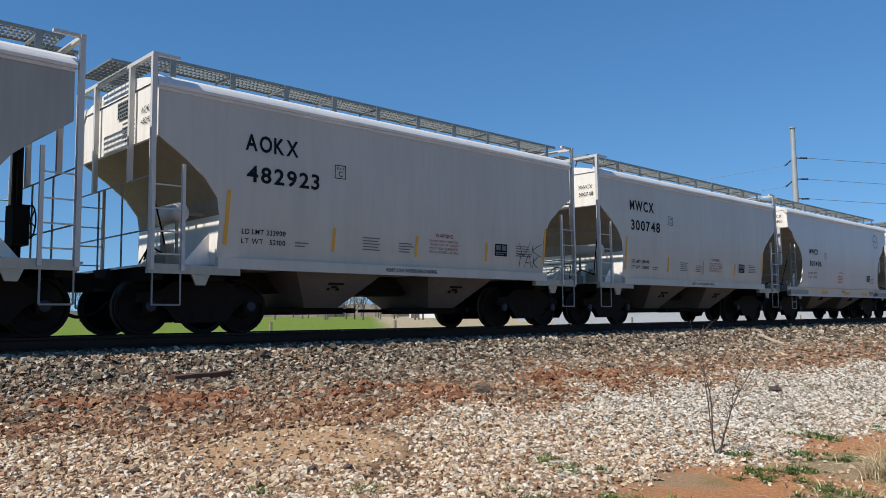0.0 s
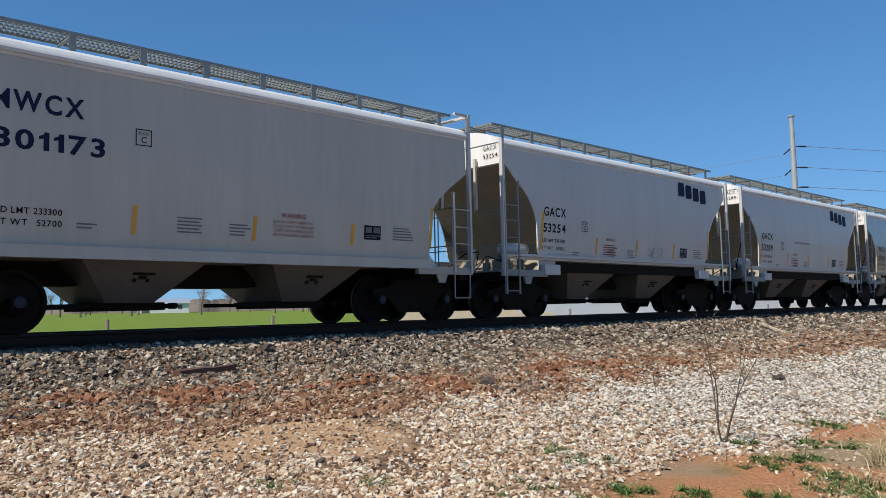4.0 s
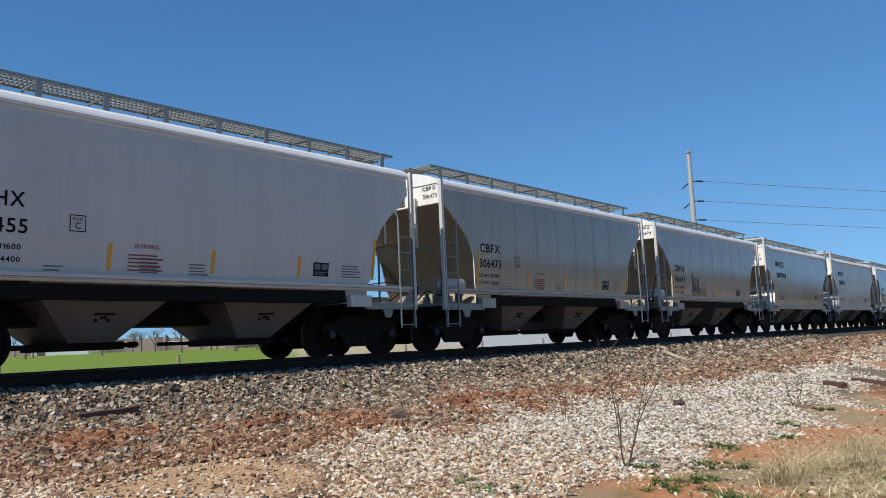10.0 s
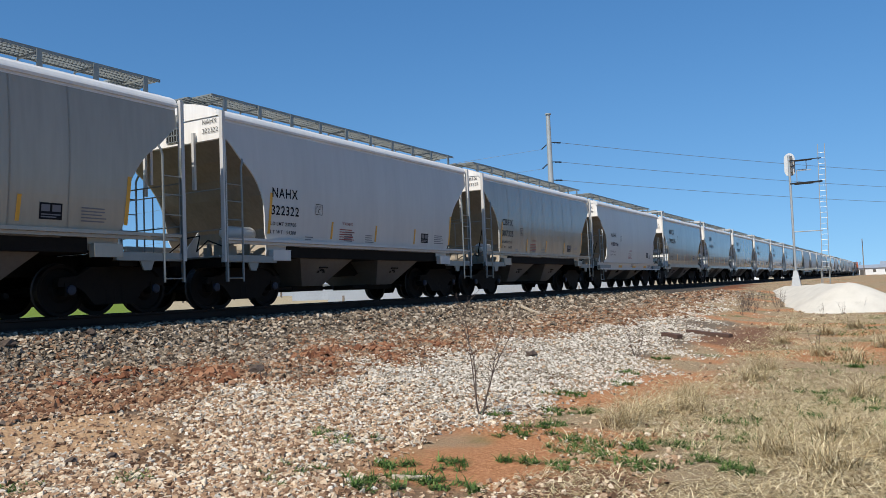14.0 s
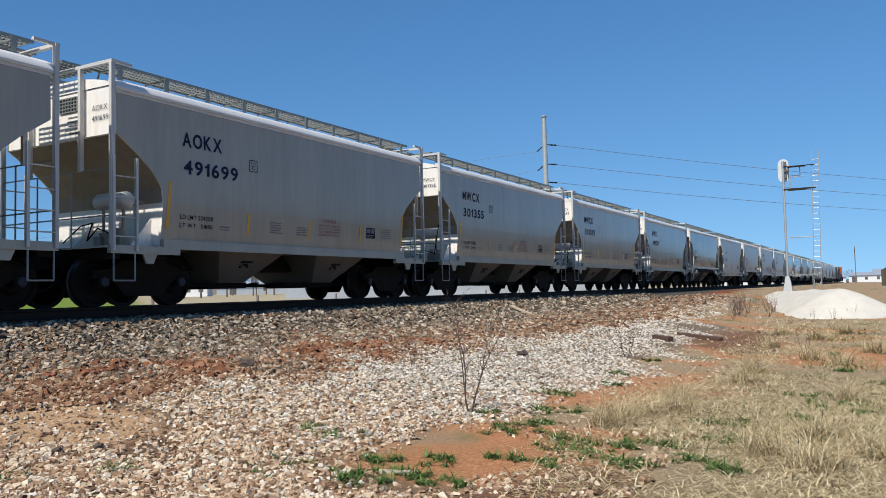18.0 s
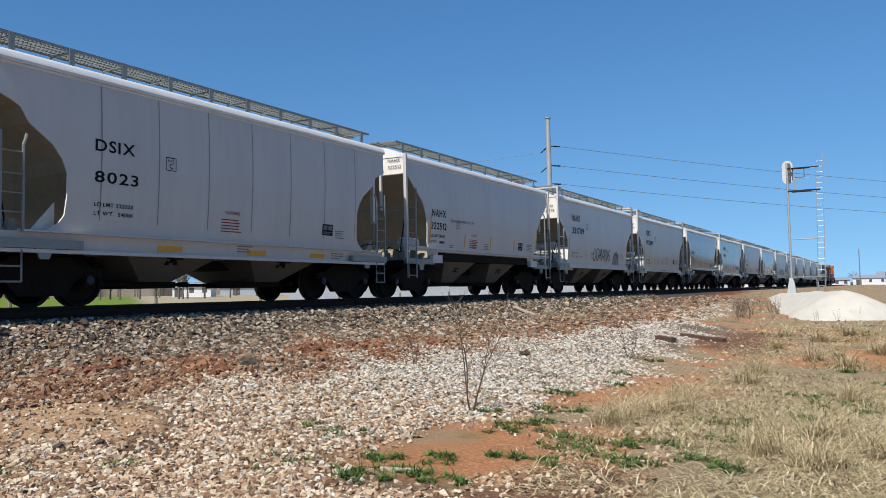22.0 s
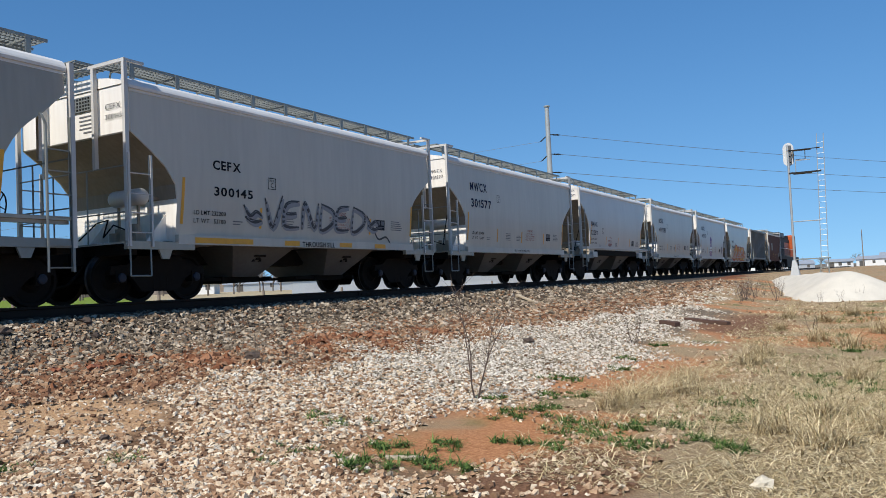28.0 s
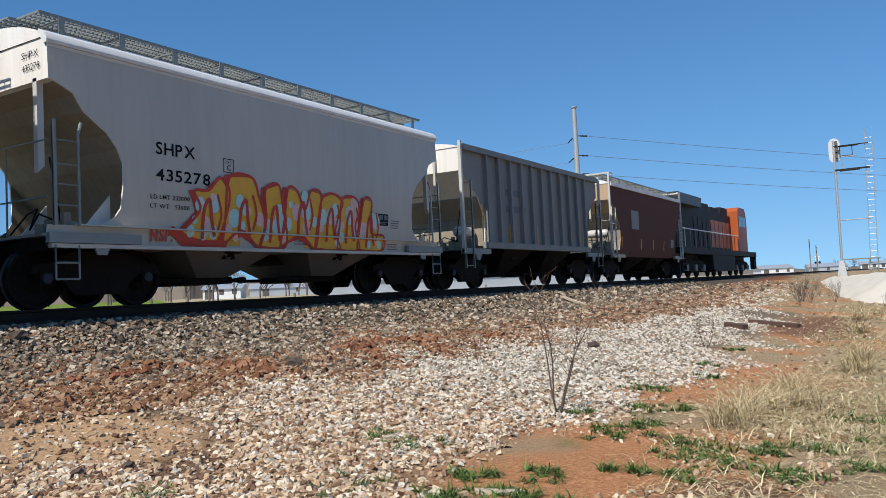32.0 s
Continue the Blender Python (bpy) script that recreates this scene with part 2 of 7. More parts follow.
for ch in "ABCDEFGHIJKLMNOPQRSTUVWXYZ0123456789":
    for fat in (0.0, 0.008, 0.012, 0.028):
        glyph(ch, fat)


# ---- ground ----
def ramp_of(v, table):
    for (a, fa), (b, fb) in zip(table, table[1:]):
        if v <= b:
            return fa + (fb - fa) * max(0.0, (v - a) / (b - a))
    return table[-1][1]


NEAR_SIDE = [(-60, -1.7), (-8, -1.55), (0, -1.45), (3, -1.42), (4.3, -1.34), (5.8, -1.13), (8.4, -0.86), (9.6, -0.78), (10.7, -0.66), (11.6, -0.25), (14.9, -0.25), (16, -0.6), (19, -0.9), (24, -0.9), (220, 1.1), (420, 1.6), (5000, 3.0)]


def ground_z(x, y):
    z = ramp_of(y, NEAR_SIDE)
    if y < 10.7:
        lift = ramp_of(x, [(-1000, 0), (17, 0), (30, 0.12), (58, 0.75), (90, 0.95), (3000, 0.95)])
        z = min(max(z, z + lift * ramp_of(y, [(-40, 0.85), (2, 0.9), (9, 1.0), (10.7, 0.35)])), max(z, -0.22))
    if -4 < y < 10.7 and x < 40:
        z += 0.05 * noise.noise((x * 0.35, y * 0.5, 0)) + 0.025 * noise.noise((x * 1.3, y * 1.3, 4))
    return z


def grid_axis(parts):
    out = []
    for a, b, step in parts:
        n = max(1, round((b - a) / step))
        out += [a + (b - a) * i / n for i in range(n)]
    return out + [parts[-1][1]]


def build_ground():
    xs = grid_axis([(-2500, -300, 400), (-300, -40, 40), (-40, -4, 4), (-4, 26, 0.25), (26, 60, 1.0), (60, 200, 10), (200, 700, 60), (700, 3000, 400)])
    ys = grid_axis([(-2500, -300, 400), (-300, -40, 40), (-40, -4, 4), (-4, 12.2, 0.25), (12.2, 16, 0.6), (16, 40, 3), (40, 250, 15), (250, 700, 90), (700, 3000, 460)])
    vs = [(x, y, ground_z(x, y)) for y in ys for x in xs]
    nx = len(xs)
    fs = [(j * nx + i, j * nx + i + 1, (j + 1) * nx + i + 1, (j + 1) * nx + i) for j in range(len(ys) - 1) for i in range(nx - 1)]
    me = bpy.data.meshes.new("ground")
    me.from_pydata(vs, [], fs)
    ob = link_mesh("ground", me, ground_material(), smooth=True)
    return tagged(ob, "stony red earth, pale gravel and dry grass beside the track", "ground", kind="structure")


def zone(n, l, sx, sy, x0, x1, y0, y1, soft, wob):
    """A soft-edged zone of the ground: 1 inside x0..x1, y0..y1."""
    def edge(sock, a, b):
        m = n.new("ShaderNodeMapRange")
        m.interpolation_type = "SMOOTHSTEP"
        m.inputs["From Min"].default_value, m.inputs["From Max"].default_value = a, b
        l.new(sock, m.inputs[0])
        return m.outputs[0]
    out = None
    for sock, a, b in ((sx, x0 - soft, x0 + soft), (sx, x1 + soft, x1 - soft), (sy, y0 - soft, y0 + soft), (sy, y1 + soft, y1 - soft)):
        e = edge(sock, a, b)
        if out is None:
            out = e
        else:
            m = n.new("ShaderNodeMath")
            m.operation = "MULTIPLY"
            l.new(out, m.inputs[0])
            l.new(e, m.inputs[1])
            out = m.outputs[0]
    return out


def ground_material():
    m = bpy.data.materials.new("ground_earth")
    m.use_nodes = True
    n, l = m.node_tree.nodes, m.node_tree.links
    b = n["Principled BSDF"]
    b.inputs["Roughness"].default_value = 0.95
    b.inputs["Specular IOR Level"].default_value = 0.15
    geo = n.new("ShaderNodeNewGeometry")

    def noise_tex(scale, detail=5, rough=0.55):
        t = n.new("ShaderNodeTexNoise")
        t.inputs["Scale"].default_value, t.inputs["Detail"].default_value, t.inputs["Roughness"].default_value = scale, detail, rough
        l.new(geo.outputs["Position"], t.inputs["Vector"])
        return t

    wob = noise_tex(0.55, 4)
    add = n.new("ShaderNodeVectorMath")
    add.operation = "MULTIPLY_ADD"
    add.inputs[1].default_value = (3.2, 2.6, 0)
    l.new(wob.outputs["Color"], add.inputs[0])
    sub = n.new("ShaderNodeVectorMath")
    sub.operation = "SUBTRACT"
    sub.inputs[1].default_value = (1.6, 1.3, 0)
    l.new(geo.outputs["Position"], sub.inputs[0])
    l.new(sub.outputs[0], add.inputs[2])
    sep = n.new("ShaderNodeSeparateXYZ")
    l.new(add.outputs[0], sep.inputs[0])
    sx, sy = sep.outputs[0], sep.outputs[1]

    def ramp(src, c0, c1, p0=0.35, p1=0.65):
        r = n.new("ShaderNodeValToRGB")
        r.color_ramp.elements[0].position, r.color_ramp.elements[1].position = p0, p1
        r.color_ramp.elements[0].color, r.color_ramp.elements[1].color = (*c0, 1), (*c1, 1)
        l.new(src, r.inputs[0])
        return r.outputs[0]

    def over(fac, a, c):
        x = n.new("ShaderNodeMix")
        x.data_type = "RGBA"
        l.new(fac, x.inputs["Factor"])
        l.new(a, x.inputs["A"])
        l.new(c, x.inputs["B"])
        return x.outputs["Result"]

    grit, mid, fine = noise_tex(28, 6, 0.7), noise_tex(2.2, 5), noise_tex(90, 4, 0.7)
    dry = ramp(fine.outputs[0], (0.12, 0.07, 0.038), (0.47, 0.36, 0.215), 0.32, 0.66)
    red = ramp(grit.outputs[0], (0.28, 0.115, 0.048), (0.52, 0.26, 0.125))
    # gravel, beige, stained and ballast are darkened to deepen shade between the stones
    gravel = ramp(grit.outputs[0], (0.08, 0.058, 0.04), (0.27, 0.215, 0.155), 0.35, 0.7)
    beige = ramp(grit.outputs[0], (0.075, 0.042, 0.025), (0.25, 0.15, 0.085), 0.35, 0.7)
    stained = ramp(grit.outputs[0], (0.09, 0.034, 0.016), (0.26, 0.105, 0.05), 0.35, 0.7)
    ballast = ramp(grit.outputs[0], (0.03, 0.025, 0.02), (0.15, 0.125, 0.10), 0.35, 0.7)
    sand = ramp(grit.outputs[0], (0.34, 0.20, 0.105), (0.55, 0.37, 0.21), 0.35, 0.7)
    field = ramp(mid.outputs[0], (0.11, 0.155, 0.018), (0.17, 0.235, 0.035))
    tan = ramp(mid.outputs[0], (0.30, 0.24, 0.14), (0.42, 0.35, 0.23))
    green = ramp(fine.outputs[0], (0.075, 0.085, 0.03), (0.24, 0.22, 0.10))
    col = dry
    patchy = ramp(noise_tex(0.7, 5).outputs[0], (0, 0, 0), (1, 1, 1), 0.57, 0.65)
    col = over(patchy, col, green)
    bare = ramp(noise_tex(0.3, 4).outputs[0], (0, 0, 0), (1, 1, 1), 0.56, 0.63)
    col = over(bare, col, red)
    col = over(zone(n, l, sx, sy, 5.6, 8.4, 1.9, 3.9, 0.35, 0), col, red)
    soil = ramp(grit.outputs[0], (0.11, 0.055, 0.03), (0.25, 0.135, 0.08))
    col = over(zone(n, l, sx, sy, 4.6, 6.6, 1.7, 3.0, 0.3, 0), col, soil)
    col = over(zone(n, l, sx, sy, 19, 26, 2.6, 4.6, 0.7, 0), col, soil)
    col = over(zone(n, l, sx, sy, 9.8, 14.5, 2.3, 4.0, 0.4, 0), col, red)
    col = over(zone(n, l, sx, sy, -400, 27, 4.5, 12, 0.4, 0), col, gravel)
    col = over(zone(n, l, sx, sy, -400, 5.8, 3.0, 12, 0.9, 0), col, beige)
    col = over(zone(n, l, sx, sy, 5.6, 7.8, 2.95, 4.15, 0.3, 0), col, red)
    col = over(zone(n, l, sx, sy, 3.3, 5.6, 6.1, 7.8, 0.35, 0), col, sand)
    col = over(zone(n, l, sx, sy, -400, 9, 8.5, 9.8, 0.4, 0), col, stained)
    col = over(zone(n, l, sx, sy, 8, 60, 7.9, 10.0, 0.5, 0), col, stained)
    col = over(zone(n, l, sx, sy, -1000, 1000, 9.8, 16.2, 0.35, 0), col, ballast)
    col = over(zone(n, l, sx, sy, -2600, 3100, 16.5, 3100, 0.8, 0), col, tan)
    skew = n.new("ShaderNodeMath")
    skew.operation = "MULTIPLY_ADD"
    skew.inputs[1].default_value = -0.80
    l.new(sy, skew.inputs[0])
    l.new(sx, skew.inputs[2])
    col = over(zone(n, l, skew.outputs[0], sy, -4000, 2, 24, 3100, 2.0, 0), col, field)
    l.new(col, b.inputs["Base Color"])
    bp = n.new("ShaderNodeBump")
    bp.inputs["Strength"].default_value, bp.inputs["Distance"].default_value = 0.8, 0.03
    l.new(grit.outputs[0], bp.inputs["Height"])
    l.new(bp.outputs[0], b.inputs["Normal"])
    return m


build_ground()


# ---- track ----
def build_track():
    x0, x1 = -140.0, 640.0
    head = [(-0.036, 0), (0.036, 0), (0.036, -0.035), (0.009, -0.05), (0.009, -0.155), (0.07, -0.172), (0.07, -0.186), (-0.07, -0.186), (-0.07, -0.172), (-0.009, -0.155), (-0.009, -0.05), (-0.036, -0.035)]
    for side in (-1, 1):
        yc = TRACK + side * 0.755
        bm = bmesh.new()
        a = [bm.verts.new((x0, yc + y, z)) for y, z in head]
        b = [bm.verts.new((x1, yc + y, z)) for y, z in head]
        for i in range(len(head)):
            j = (i + 1) % len(head)
            f = bm.faces.new((a[i], a[j], b[j], b[i]))
            f.material_index = 1 if i == 0 else 0
        bm.faces.new(a)
        bm.faces.new(b[::-1])
        bmesh.ops.recalc_face_normals(bm, faces=bm.faces[:])
        rail = link("rail", bm, [M["rail"], M["railtop"]])
        tagged(rail, "rusty steel rail with a worn shiny head on the ties", "rail", "rails of the track", "structure")
        if side < 0:
            for jx in (17.8, 30.1):
                bm = bmesh.new()
                box(bm, jx - 0.45, jx + 0.45, yc - 0.045, yc - 0.012, -0.14, -0.05)
                for k in range(4):
                    tube(bm, (jx - 0.33 + k * 0.22, yc - 0.04, -0.095), (jx - 0.33 + k * 0.22, yc - 0.075, -0.095), 0.017)
                link("joint_bar", bm, M["rail"], rail)
    tie = None
    x = -20.0
    while x < 640:
        if x < 90:
            m = pose(x + random.uniform(-0.03, 0.03), TRACK, -0.186, 0, 0, random.uniform(-1, 1))
            if tie is None:
                bm = bmesh.new()
                box(bm, -0.115, 0.115, -1.3, 1.3, -0.175, 0.0)
                for s in (-1, 1):
                    box(bm, -0.09, 0.09, s * 0.755 - 0.17, s * 0.755 + 0.17, 0.0, 0.012)
                bmesh.ops.bevel(bm, geom=bm.edges[:], offset=0.006, segments=1)
                tie = link("tie", bm, M["tie"])
                tie.matrix_basis = m
                tagged(tie, "dark creosoted wooden railway tie bedded in ballast", "railway tie", "ties of the track", "structure")
            else:
                copy_thing(tie, m)
        x += 0.52


build_track()


# ---- hopper cars: every car's origin is its leading near corner, on the track's centre line at rail level ----
LEN = 10.62
PROFILES = {
    "A": [(1.10, 1.12), (1.5, 1.12), (1.94, 1.14), (2.21, 1.10), (2.51, 0.87), (2.77, 0.55), (3.08, 0.10), (3.10, 0.08), (3.5, 0.08), (3.97, 0.08)],
    "B": [(1.12, 1.36), (1.45, 1.34), (1.59, 1.27), (1.75, 1.25), (2.01, 1.22), (2.22, 1.19), (2.42, 1.12), (2.62, 1.01), (2.81, 0.87), (2.98, 0.69), (3.13, 0.49), (3.35, 0.27), (3.50, 0.10), (3.52, 0.08), (3.75, 0.08), (4.0, 0.08)],
    "C": [(0.92, 0.0), (1.22, 0.0), (1.23, 0.85), (1.30, 0.98), (1.38, 1.10), (1.52, 1.20), (1.85, 1.23), (2.23, 1.22), (2.45, 1.12), (2.66, 0.95), (2.82, 0.72), (2.95, 0.54), (3.08, 0.46), (3.18, 0.40), (3.27, 0.22), (3.33, 0.06), (3.35, 0.0), (3.6, 0.0), (3.97, 0.0)],
}


def wall_of(kind):
    bulge = {"A": 0.085, "B": 0.14, "C": 0.10, "R": 0.0, "W": 0.06}[kind]
    crown = {"A": 0.025, "B": 0.07, "C": 0.04, "R": 0.0, "W": 0.03}[kind]
    return lambda z: 1.60 - bulge * max(0.0, (2.9 - z) / 1.7) ** 2 - crown * max(0.0, (z - 2.9) / 1.1) ** 2


def shell(prof, wall, kind):
    """The body's closed shell: sides, end panels, recessed slope sheets and bottom."""
    bm = bmesh.new()
    rows = []
    cols = 10
    brow = {"A": 3.09, "B": 3.51, "C": 3.34}.get(kind, 3.0)
    for z, xl in prof:
        w = wall(z)
        near = [bm.verts.new((xl + (LEN - 2 * xl) * i / cols, -w, z)) for i in range(cols + 1)]
        far = [bm.verts.new((xl + (LEN - 2 * xl) * i / cols, w, z)) for i in range(cols + 1)]
        deep = xl
        if kind in "BC" and z < brow:
            deep = max(xl, min(1.78, 0.1 + (brow - z) * 0.95)) if z > 1.2 else max(xl, 0.0)
        inner = [[bm.verts.new((x, s * (w - 0.03), z)) for x in (xl, deep)] for s in (-1, 1)]
        inner2 = [[bm.verts.new((LEN - x, s * (w - 0.03), z)) for x in (xl, deep)] for s in (-1, 1)]
        rows.append((near, far, inner, inner2, z))
    for r0, r1 in zip(rows, rows[1:]):
        n0, f0, n1, f1 = r0[0], r0[1], r1[0], r1[1]
        for i in range(cols):
            bm.faces.new((n0[i], n0[i + 1], n1[i + 1], n1[i]))
            bm.faces.new((f0[i + 1], f0[i], f1[i], f1[i + 1]))
        # sunlit tone on end panels and the A bulkhead's sunny foot, shaded tone between
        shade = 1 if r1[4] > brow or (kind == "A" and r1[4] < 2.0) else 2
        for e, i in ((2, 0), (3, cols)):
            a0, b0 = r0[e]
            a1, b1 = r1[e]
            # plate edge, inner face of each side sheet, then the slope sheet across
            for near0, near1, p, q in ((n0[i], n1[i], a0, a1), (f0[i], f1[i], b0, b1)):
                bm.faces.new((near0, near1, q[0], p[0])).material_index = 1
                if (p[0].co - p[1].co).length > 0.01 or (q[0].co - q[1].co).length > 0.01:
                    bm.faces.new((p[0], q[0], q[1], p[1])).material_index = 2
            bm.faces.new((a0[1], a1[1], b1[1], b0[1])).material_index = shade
    n0, f0 = rows[0][0], rows[0][1]
    for i in range(cols):
        bm.faces.new((n0[i], f0[i], f0[i + 1], n0[i + 1]))
    bmesh.ops.remove_doubles(bm, verts=bm.verts[:], dist=0.0005)
    bmesh.ops.recalc_face_normals(bm, faces=bm.faces[:])
    return bm


def roof_shell(x0, x1, half, z0, rise, seg=12):
    bm = bmesh.new()
    rings = []
    for x in (x0, x1):
        rings.append([bm.verts.new((x, -half + 2 * half * i / seg, z0 + rise * (1 - (2 * i / seg - 1) ** 2) ** 0.75)) for i in range(seg + 1)])
    for i in range(seg):
        bm.faces.new((rings[0][i], rings[1][i], rings[1][i + 1], rings[0][i + 1]))
    for ring, flip in ((rings[0], False), (rings[1], True)):
        f = bm.faces.new(ring[::-1] if flip else ring)
        f.material_index = 1
    bmesh.ops.recalc_face_normals(bm, faces=bm.faces[:])
    return bm


def grating(bm, x0, x1, y0, y1, z, step=0.075, along=True):
    """An open steel walkway panel: bearing edges and cross bars."""
    for y in (y0, y1):
        box(bm, x0, x1, y - 0.012, y + 0.012, z - 0.055, z)
    n = int((x1 - x0) / step)
    for i in range(n + 1):
        x = x0 + (x1 - x0) * i / n
        box(bm, x - 0.011, x + 0.011, y0, y1, z - 0.03, z)


def walkway(car, z, inner, outer, x0, x1, over=0.42):
    for s in (-1, 1):
        bm = bmesh.new()
        grating(bm, x0, x1, min(s * inner, s * outer), max(s * inner, s * outer), z)
        for k in range(1, 4):
            y = s * (inner + (outer - inner) * k / 4)
            box(bm, x0, x1, y - 0.006, y + 0.006, z - 0.03, z - 0.004)
        board = part("running_board", bm, M["galv"], car, "galvanised open-grating roof walkway")
        n = 10 if s < 0 else 3
        for i in range(n):
            x = x0 + 0.35 + (x1 - x0 - 0.7) * i / (n - 1)
            bm = bmesh.new()
            box(bm, x - 0.05, x + 0.05, s * (outer + 0.01) - 0.012, s * (outer + 0.01) + 0.012, z - 0.42, z - 0.01)
            box(bm, x - 0.02, x + 0.02, min(s * inner, s * outer), max(s * inner, s * outer), z - 0.085, z - 0.055)
            tube(bm, (x, s * inner, z - 0.06), (x, s * (inner - 0.05), z - 0.22), 0.018, 4)
            part("bracket", bm, M["galv"], board)
    for e in (0, 1):
        bm = bmesh.new()
        xa = x0 - over if e == 0 else x1 + over - 0.72
        for k in range(10):
            x = xa + 0.72 * k / 9
            box(bm, x - 0.012, x + 0.012, -inner, inner, z - 0.03, z - 0.005)
        for k in range(9):
            y = -inner + 2 * inner * k / 8
            box(bm, xa, xa + 0.72, y - 0.01, y + 0.01, z - 0.05, z - 0.005)
        tagged(part("end_platform", bm, M["galv"], car), kind="stuff")


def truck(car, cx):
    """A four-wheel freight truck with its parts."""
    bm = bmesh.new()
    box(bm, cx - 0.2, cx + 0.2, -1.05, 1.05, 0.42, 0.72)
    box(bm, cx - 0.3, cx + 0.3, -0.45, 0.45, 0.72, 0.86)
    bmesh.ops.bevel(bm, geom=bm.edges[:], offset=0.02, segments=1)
    t = part("truck", bm, M["cast"], car, "grimy cast-steel four-wheel freight truck, coloured near black for shade")
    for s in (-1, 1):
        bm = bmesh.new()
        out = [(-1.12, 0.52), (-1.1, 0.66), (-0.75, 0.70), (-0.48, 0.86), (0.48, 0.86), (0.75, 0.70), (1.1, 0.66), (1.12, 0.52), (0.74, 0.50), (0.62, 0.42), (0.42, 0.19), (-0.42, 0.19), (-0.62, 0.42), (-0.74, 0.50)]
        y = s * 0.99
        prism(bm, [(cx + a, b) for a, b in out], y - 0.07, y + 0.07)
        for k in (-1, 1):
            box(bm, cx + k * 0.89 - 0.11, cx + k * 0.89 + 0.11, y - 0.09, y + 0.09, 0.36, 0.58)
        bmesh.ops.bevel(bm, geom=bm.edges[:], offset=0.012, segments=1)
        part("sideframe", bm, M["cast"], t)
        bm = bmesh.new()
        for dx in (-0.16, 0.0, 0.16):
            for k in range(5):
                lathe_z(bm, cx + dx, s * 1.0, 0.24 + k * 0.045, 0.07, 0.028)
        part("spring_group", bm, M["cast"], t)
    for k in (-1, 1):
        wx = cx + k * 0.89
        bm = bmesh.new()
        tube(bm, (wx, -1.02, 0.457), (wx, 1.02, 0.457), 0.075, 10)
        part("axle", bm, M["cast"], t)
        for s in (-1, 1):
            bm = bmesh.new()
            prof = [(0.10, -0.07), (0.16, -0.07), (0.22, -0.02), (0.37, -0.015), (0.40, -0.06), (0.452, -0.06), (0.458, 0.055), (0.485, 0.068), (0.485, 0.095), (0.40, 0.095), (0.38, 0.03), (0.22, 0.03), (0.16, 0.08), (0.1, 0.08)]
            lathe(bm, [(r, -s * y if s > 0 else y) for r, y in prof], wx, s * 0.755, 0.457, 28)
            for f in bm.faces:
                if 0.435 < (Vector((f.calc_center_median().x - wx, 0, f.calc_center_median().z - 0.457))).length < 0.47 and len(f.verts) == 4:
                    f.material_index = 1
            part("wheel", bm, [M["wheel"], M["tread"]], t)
            bm = bmesh.new()
            lathe(bm, [(0.08, 0), (0.092, -0.03), (0.084, -0.09), (0.05, -0.10)] if s < 0 else [(0.10, 0), (0.115, 0.03), (0.105, 0.09), (0.06, 0.10)], wx, s * 1.02, 0.457, 14)
            part("bearing_cap", bm, M["blue"], t, "dull blue axle bearing cap")


def lathe_z(bm, x, y, z, r, h, n=8):
    a = [bm.verts.new((x + r * math.cos(2 * math.pi * i / n), y + r * math.sin(2 * math.pi * i / n), z)) for i in range(n)]
    b = [bm.verts.new((x + r * math.cos(2 * math.pi * i / n), y + r * math.sin(2 * math.pi * i / n), z + h)) for i in range(n)]
    for i in range(n):
        j = (i + 1) % n
        bm.faces.new((a[i], a[j], b[j], b[i]))
    bm.faces.new(a[::-1])
    bm.faces.new(b)


def mirror_x(x, e):
    return x if e == 0 else LEN - x


def ladder(car, e, side, xa, xb, zs, za, zb, material, curl=False):
    """A side ladder between xa and xb; its stiles run from za to zb."""
    y = side * 1.63
    stiles = []
    for x, top in ((xa, zb), (xb, zb if not curl else zb)):
        bm = bmesh.new()
        X = mirror_x(x, e)
        if curl and x == xb:
            pts = [(X, y, za), (X, y, top - 0.18), (X + (0.03 if e == 0 else -0.03), y, top - 0.1), (X + (0.07 if e == 0 else -0.07), y + 0.03 * -side, top)]
            pipe(bm, pts, 0.024)
        else:
            box(bm, X - 0.03, X + 0.03, y - 0.012, y + 0.012, za, top)
            box(bm, X - 0.03, X - 0.018, y - 0.03, y + 0.03, za, top)
        stiles.append(part("ladder_stile", bm, material, car))
    for z in zs:
        bm = bmesh.new()
        tube(bm, (mirror_x(xa, e), y, z), (mirror_x(xb, e), y, z), 0.013, 5)
        part("rung", bm, material, stiles[0])


def stirrup(car, e, side, x0, x1, z0, z1):
    y = side * 1.6
    bm = bmesh.new()
    pipe(bm, [(mirror_x(x0, e), y, z1), (mirror_x(x0, e), y, z0), (mirror_x(x1, e), y, z0), (mirror_x(x1, e), y, z1)], 0.016, 5)
    part("stirrup", bm, M["galv"], car)


